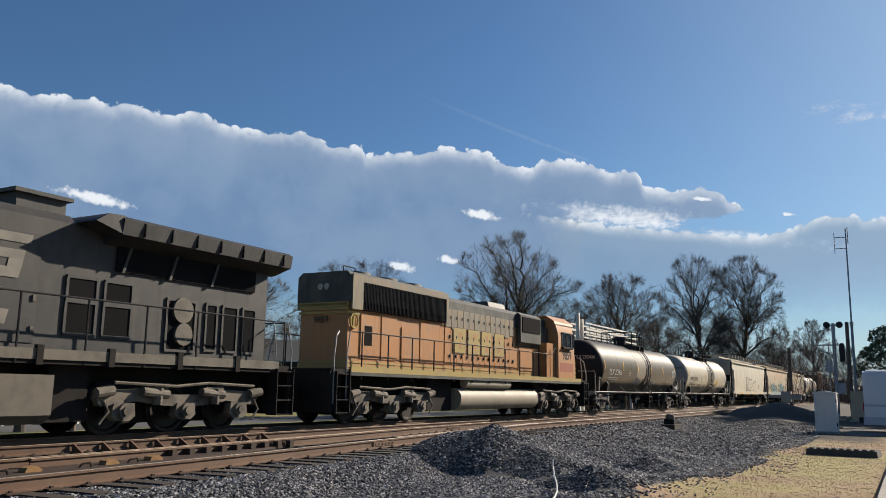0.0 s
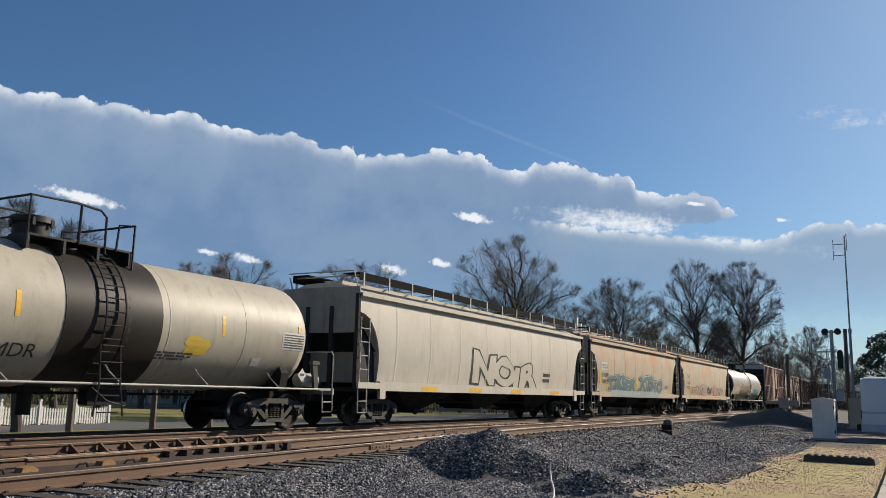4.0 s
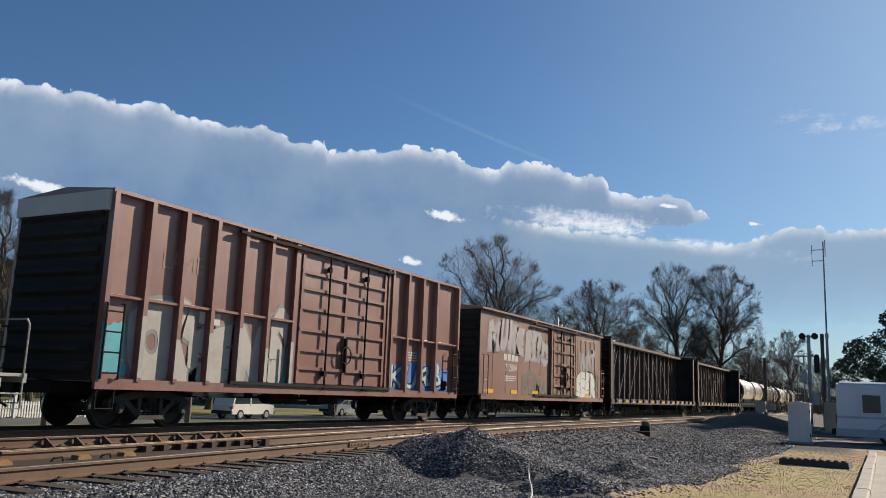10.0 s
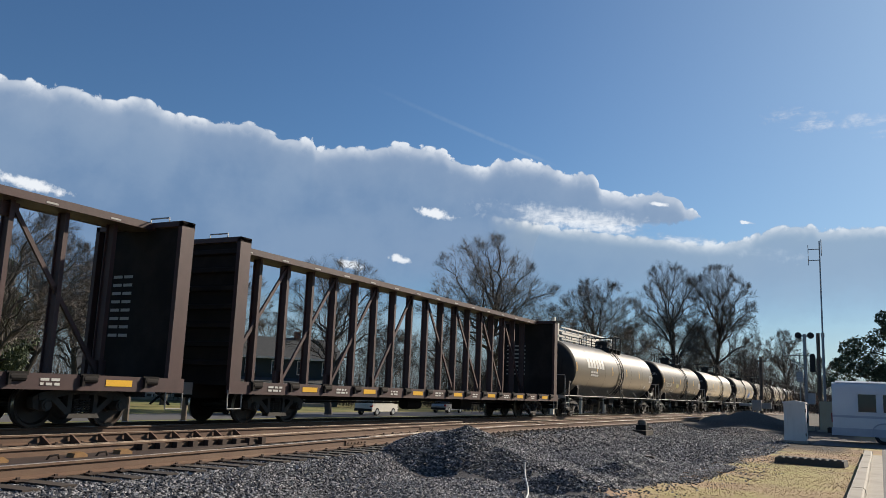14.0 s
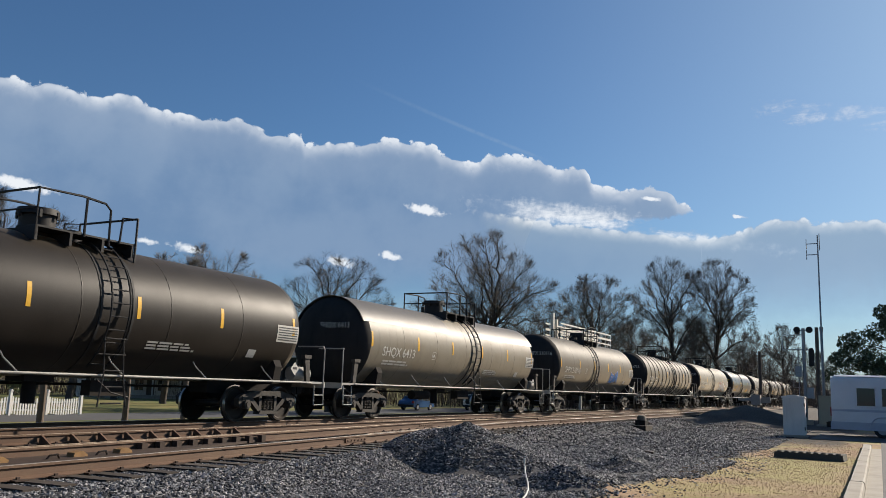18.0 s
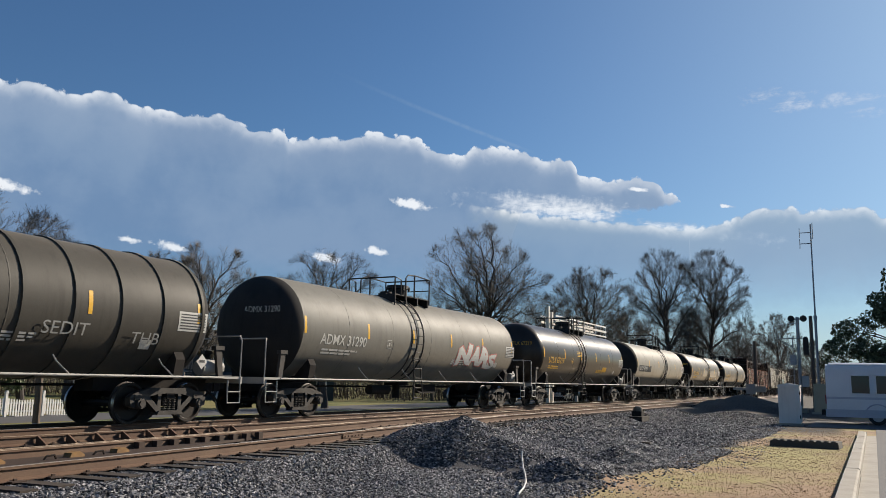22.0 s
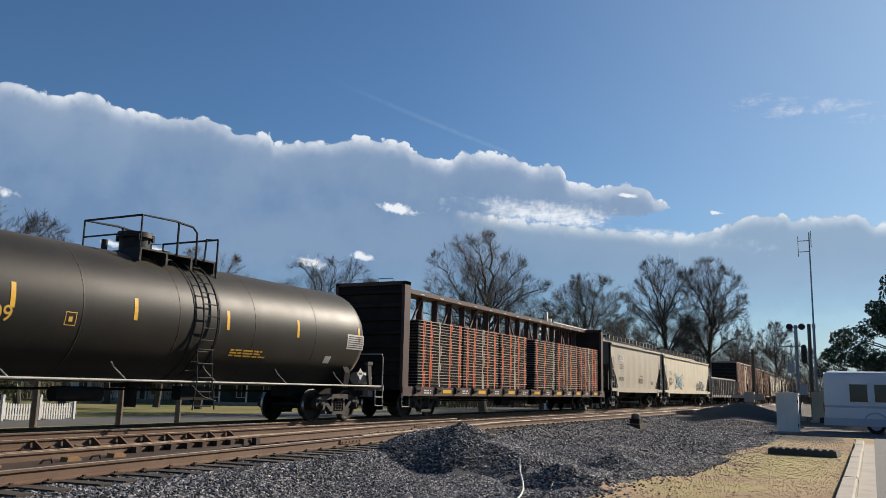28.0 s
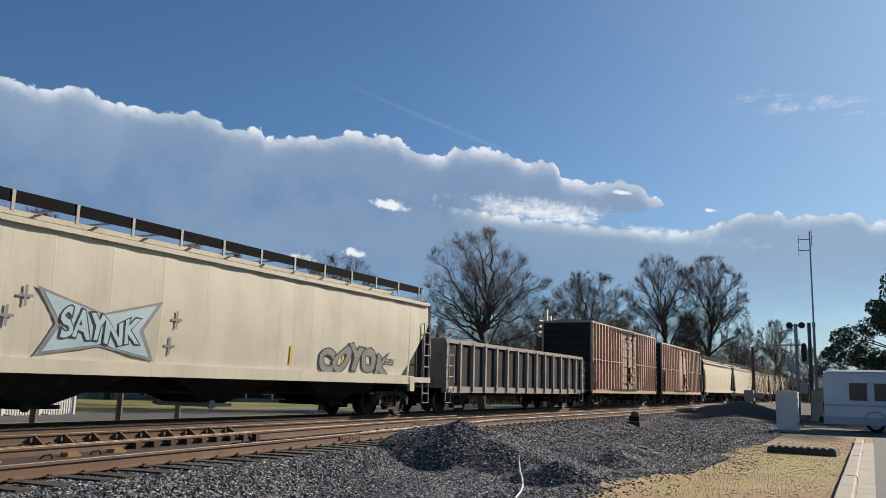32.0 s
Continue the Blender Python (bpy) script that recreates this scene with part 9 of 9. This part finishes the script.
def build_evergreens():
    leaf = islands("evergreen_leaves", (0.055, 0.075, 0.040), (0.12, 0.15, 0.075), 0.6, 0.4)
    e = evergreen("evergreen_tree", 5, 9.4, 8.5, "dense dark green evergreen tree at the road's end", leaf)
    x, y, z = polar(91.6, 76, -0.55)
    e.matrix_basis = pose(x, y, z)
    # unseen copies added to the right, sized to shade the mound and roadside
    for x, y, s, turn in ((63.0, -8.5, 1.15, 80), (55.0, -11.0, 1.1, 200), (70.0, -10.0, 1.3, 140), (84.0, -9.5, 2.2, 20), (92.0, -9.5, 2.7, 265)):
        t = copy_thing(e, pose(x, y, -0.55, 0, 0, turn))
        t.scale = (min(s, 1.3),) * 2 + (s,)
    c = copy_thing(e, pose(*polar(32.3, 58), 0, 0, 50))
    c.scale = (0.75, 0.75, 1.05)
    tagged(c, "dark evergreen among bare trees beyond the tracks")


build_evergreens()


def build_brush():
    """Brown winter undergrowth and far woods along the skyline."""
    rng = np.random.default_rng(17)
    tone = islands("brown_undergrowth", (0.07, 0.058, 0.050), (0.15, 0.125, 0.105), 0.95, 0.2)

    def thicket(name, spots, label):
        v, f = [], []
        for az, r, h, n in spots:
            for _ in range(n):
                x, y, z = polar(az + rng.normal() * 0.9, r * (1 + 0.05 * rng.normal()))
                if y < 19.5 and x < 60:
                    continue
                hh = h * (0.35 + 0.75 * rng.random())
                lean = rng.normal(size=2) * 0.18 * hh
                p0, p2 = np.array((x, y, z - 0.1)), np.array((x + lean[0], y + lean[1], z + hh))
                w = 0.018 + 0.02 * rng.random()
                a = rng.random() * 3.14
                o = np.array((math.cos(a) * w, math.sin(a) * w, 0))
                k = len(v)
                v += [tuple(p0 - o), tuple(p0 + o), tuple(p2)]
                f.append((k, k + 1, k + 2))
                for _b in range(9):
                    t = 0.2 + 0.8 * rng.random()
                    q = p0 + (p2 - p0) * t
                    d = rng.normal(size=3) * 0.30 * hh * (1.15 - 0.6 * t)
                    d[2] = abs(d[2]) * 0.7
                    k = len(v)
                    v += [tuple(q - o * 0.5), tuple(q + o * 0.5), tuple(q + d)]
                    f.append((k, k + 1, k + 2))
        tagged(link_mesh(name, v, f, tone), label, "undergrowth", kind="stuff")
    near = [(27 + 1.3 * k, 122 + 12 * math.sin(k * 1.7), 9.0 + 2.5 * math.sin(k * 2.3), 170) for k in range(30)]
    far = [(64 + 0.8 * k, 150 + 25 * math.sin(k * 1.3), 10.5 + 1.8 * math.sin(k * 1.9) - 0.08 * k, 300) for k in range(27)]
    last = [(84.5 + 0.55 * k, 175, 6.6 + 0.8 * math.sin(k * 2.1), 150) for k in range(14)]
    thicket("undergrowth", near, "brown bare undergrowth beyond the street")
    thicket("undergrowth", far, "far brown winter woods along the track")
    thicket("undergrowth", last, "far brown winter woods behind the crossing")


build_brush()

# ---- cars on the far street ----
TRAFFIC = []


def road_car(name, paint, label, tall, boxy, length=4.4):
    c = thing(name, pose(0, 0, 0), label, "car")
    w, h = 0.88, tall
    if boxy:
        prof = [(-2.2, 0.35), (-2.25, 0.95), (-2.15, 1.0), (-1.95, h), (0.55, h), (1.1, 1.08), (2.1, 0.98), (2.25, 0.6), (2.2, 0.35)]
        glass_poly = [(-2.0, 1.05), (-1.85, h - 0.1), (0.48, h - 0.1), (0.95, 1.08)]
    else:
        prof = [(-2.15, 0.32), (-2.2, 0.75), (-2.05, 0.95), (-1.5, 1.05), (-0.95, h - 0.05), (-0.3, h), (0.4, h - 0.05), (1.1, 0.98), (2.0, 0.82), (2.15, 0.55), (2.1, 0.32)]
        glass_poly = [(-1.45, 1.02), (-0.9, h - 0.12), (0.35, h - 0.12), (0.98, 0.98)]
    part("body", Build().prism(prof, "y", -w, w), paint, c)
    part("side_window", Build().prism(glass_poly, "y", -w - 0.012, w + 0.012), GLASS, c)
    part("pillar", Build().box(-0.42, -0.32, -w - 0.02, w + 0.02, 0.95, h - 0.06), paint, c)
    part("roof", Build().box(-1.2 if not boxy else -1.95, 0.4, -w - 0.015, w + 0.015, h - 0.09, h + 0.01), paint, c)
    part("bumper", Build().box(2.12, 2.28, -w, w, 0.35, 0.58), BLACK, c)
    part("bumper", Build().box(-2.32, -2.16, -w, w, 0.35, 0.58), BLACK, c)
    part("headlight", Build().box(2.05, 2.24, -w - 0.01, -w + 0.25, 0.66, 0.80), LIGHT, c)
    part("tail_lamp", Build().box(-2.24, -2.10, -w - 0.01, -w + 0.2, 0.72, 0.95), coat(name + "_red", (0.3, 0.02, 0.02), None, 0.2, 0.3), c)
    for x in (-1.35, 1.38):
        for y in (-0.80, 0.80):
            wheel_part(c, x, y, 0.33, 0.33, 0.2, RUBBER, STEEL)
    return c


def build_traffic():
    white = coat("white_car_paint", (0.68, 0.66, 0.60), None, 0.2, 0.3, bump=0.0)
    silver = coat("silver_car_paint", (0.36, 0.38, 0.40), None, 0.2, 0.3, metal=0.5, bump=0.0)
    blue = coat("blue_car_paint", (0.05, 0.12, 0.26), None, 0.2, 0.25, bump=0.0)
    k = 41.0 / 23.0
    suv = road_car("suv", white, "white boxy sport utility vehicle on the far street", 1.72, True)
    TRAFFIC.append((suv, 40.0, [(0, -12.0), (4, 2.0), (7.7, 17.7 * k), (9.1, 22.9 * k), (10.1, 26.0 * k), (12.4, 31.2 * k), (14.3, 36.8 * k), (18, 48 * k), (24, 75 * k), (32, 120 * k)]))
    car = road_car("car", blue, "dark blue sedan on the far street", 1.42, False)
    TRAFFIC.append((car, 42.5, [(0, -95.0), (6, -40.0), (9, -12.0), (10.6, 26.0), (11.6, 24.2 * k), (13.2, 26.6 * k), (14.3, 28.4 * k), (17, 38.5 * k), (18, 42.5 * k), (24, 66 * k), (32, 105 * k)]))
    car = road_car("car", silver, "silver hatchback waiting on the far street", 1.45, False)
    TRAFFIC.append((car, 42.5, [(0, 34.0 * k), (3.4, 34.0 * k), (8.6, 34.2 * k), (10.8, 35.6 * k), (12.4, 40.6 * k), (16, 54 * k), (24, 95 * k), (32, 140 * k)]))


build_traffic()


def drive():
    for car, y, rows in TRAFFIC:
        walk(car, [(t, pose(x, y, -1.32)) for t, x in rows])


# ---- movement ----
def motions():
    ts = [0, 0.1] + [0.5 * k for k in range(1, 64)] + [31.9, 32]
    for car, place in RUNNING:
        walk(car, [(t, pose(place - SPEED * t, TRACK_Y, 0)) for t in ts])
    for key, sets in WHEELSETS.items():
        big = hasattr(key, "__len__")
        x, z, r = (key[0], 0.53, 0.53) if big else (key, 0.457, 0.457)
        rows = [(k / FPS, pose(x, 0, z) @ Matrix.Rotation(-SPEED * k / FPS / r, 4, "Y")) for k in range(int(32 * FPS) + 1)]
        walk(sets[0], rows)
        keys = sets[0].animation_data
        for w in sets[1:]:
            w.rotation_mode = "QUATERNION"
            w.animation_data_create()
            w.animation_data.action = keys.action
            w.animation_data.action_slot = keys.action_slot
    walk(backdrop, [(t, pose(-12.0 * t, 4.35 * t, -1.3 * t)) for t in (0, 1, 8, 16, 24, 31, 32)])  # the clouds drift towards the road
    drive()


motions()
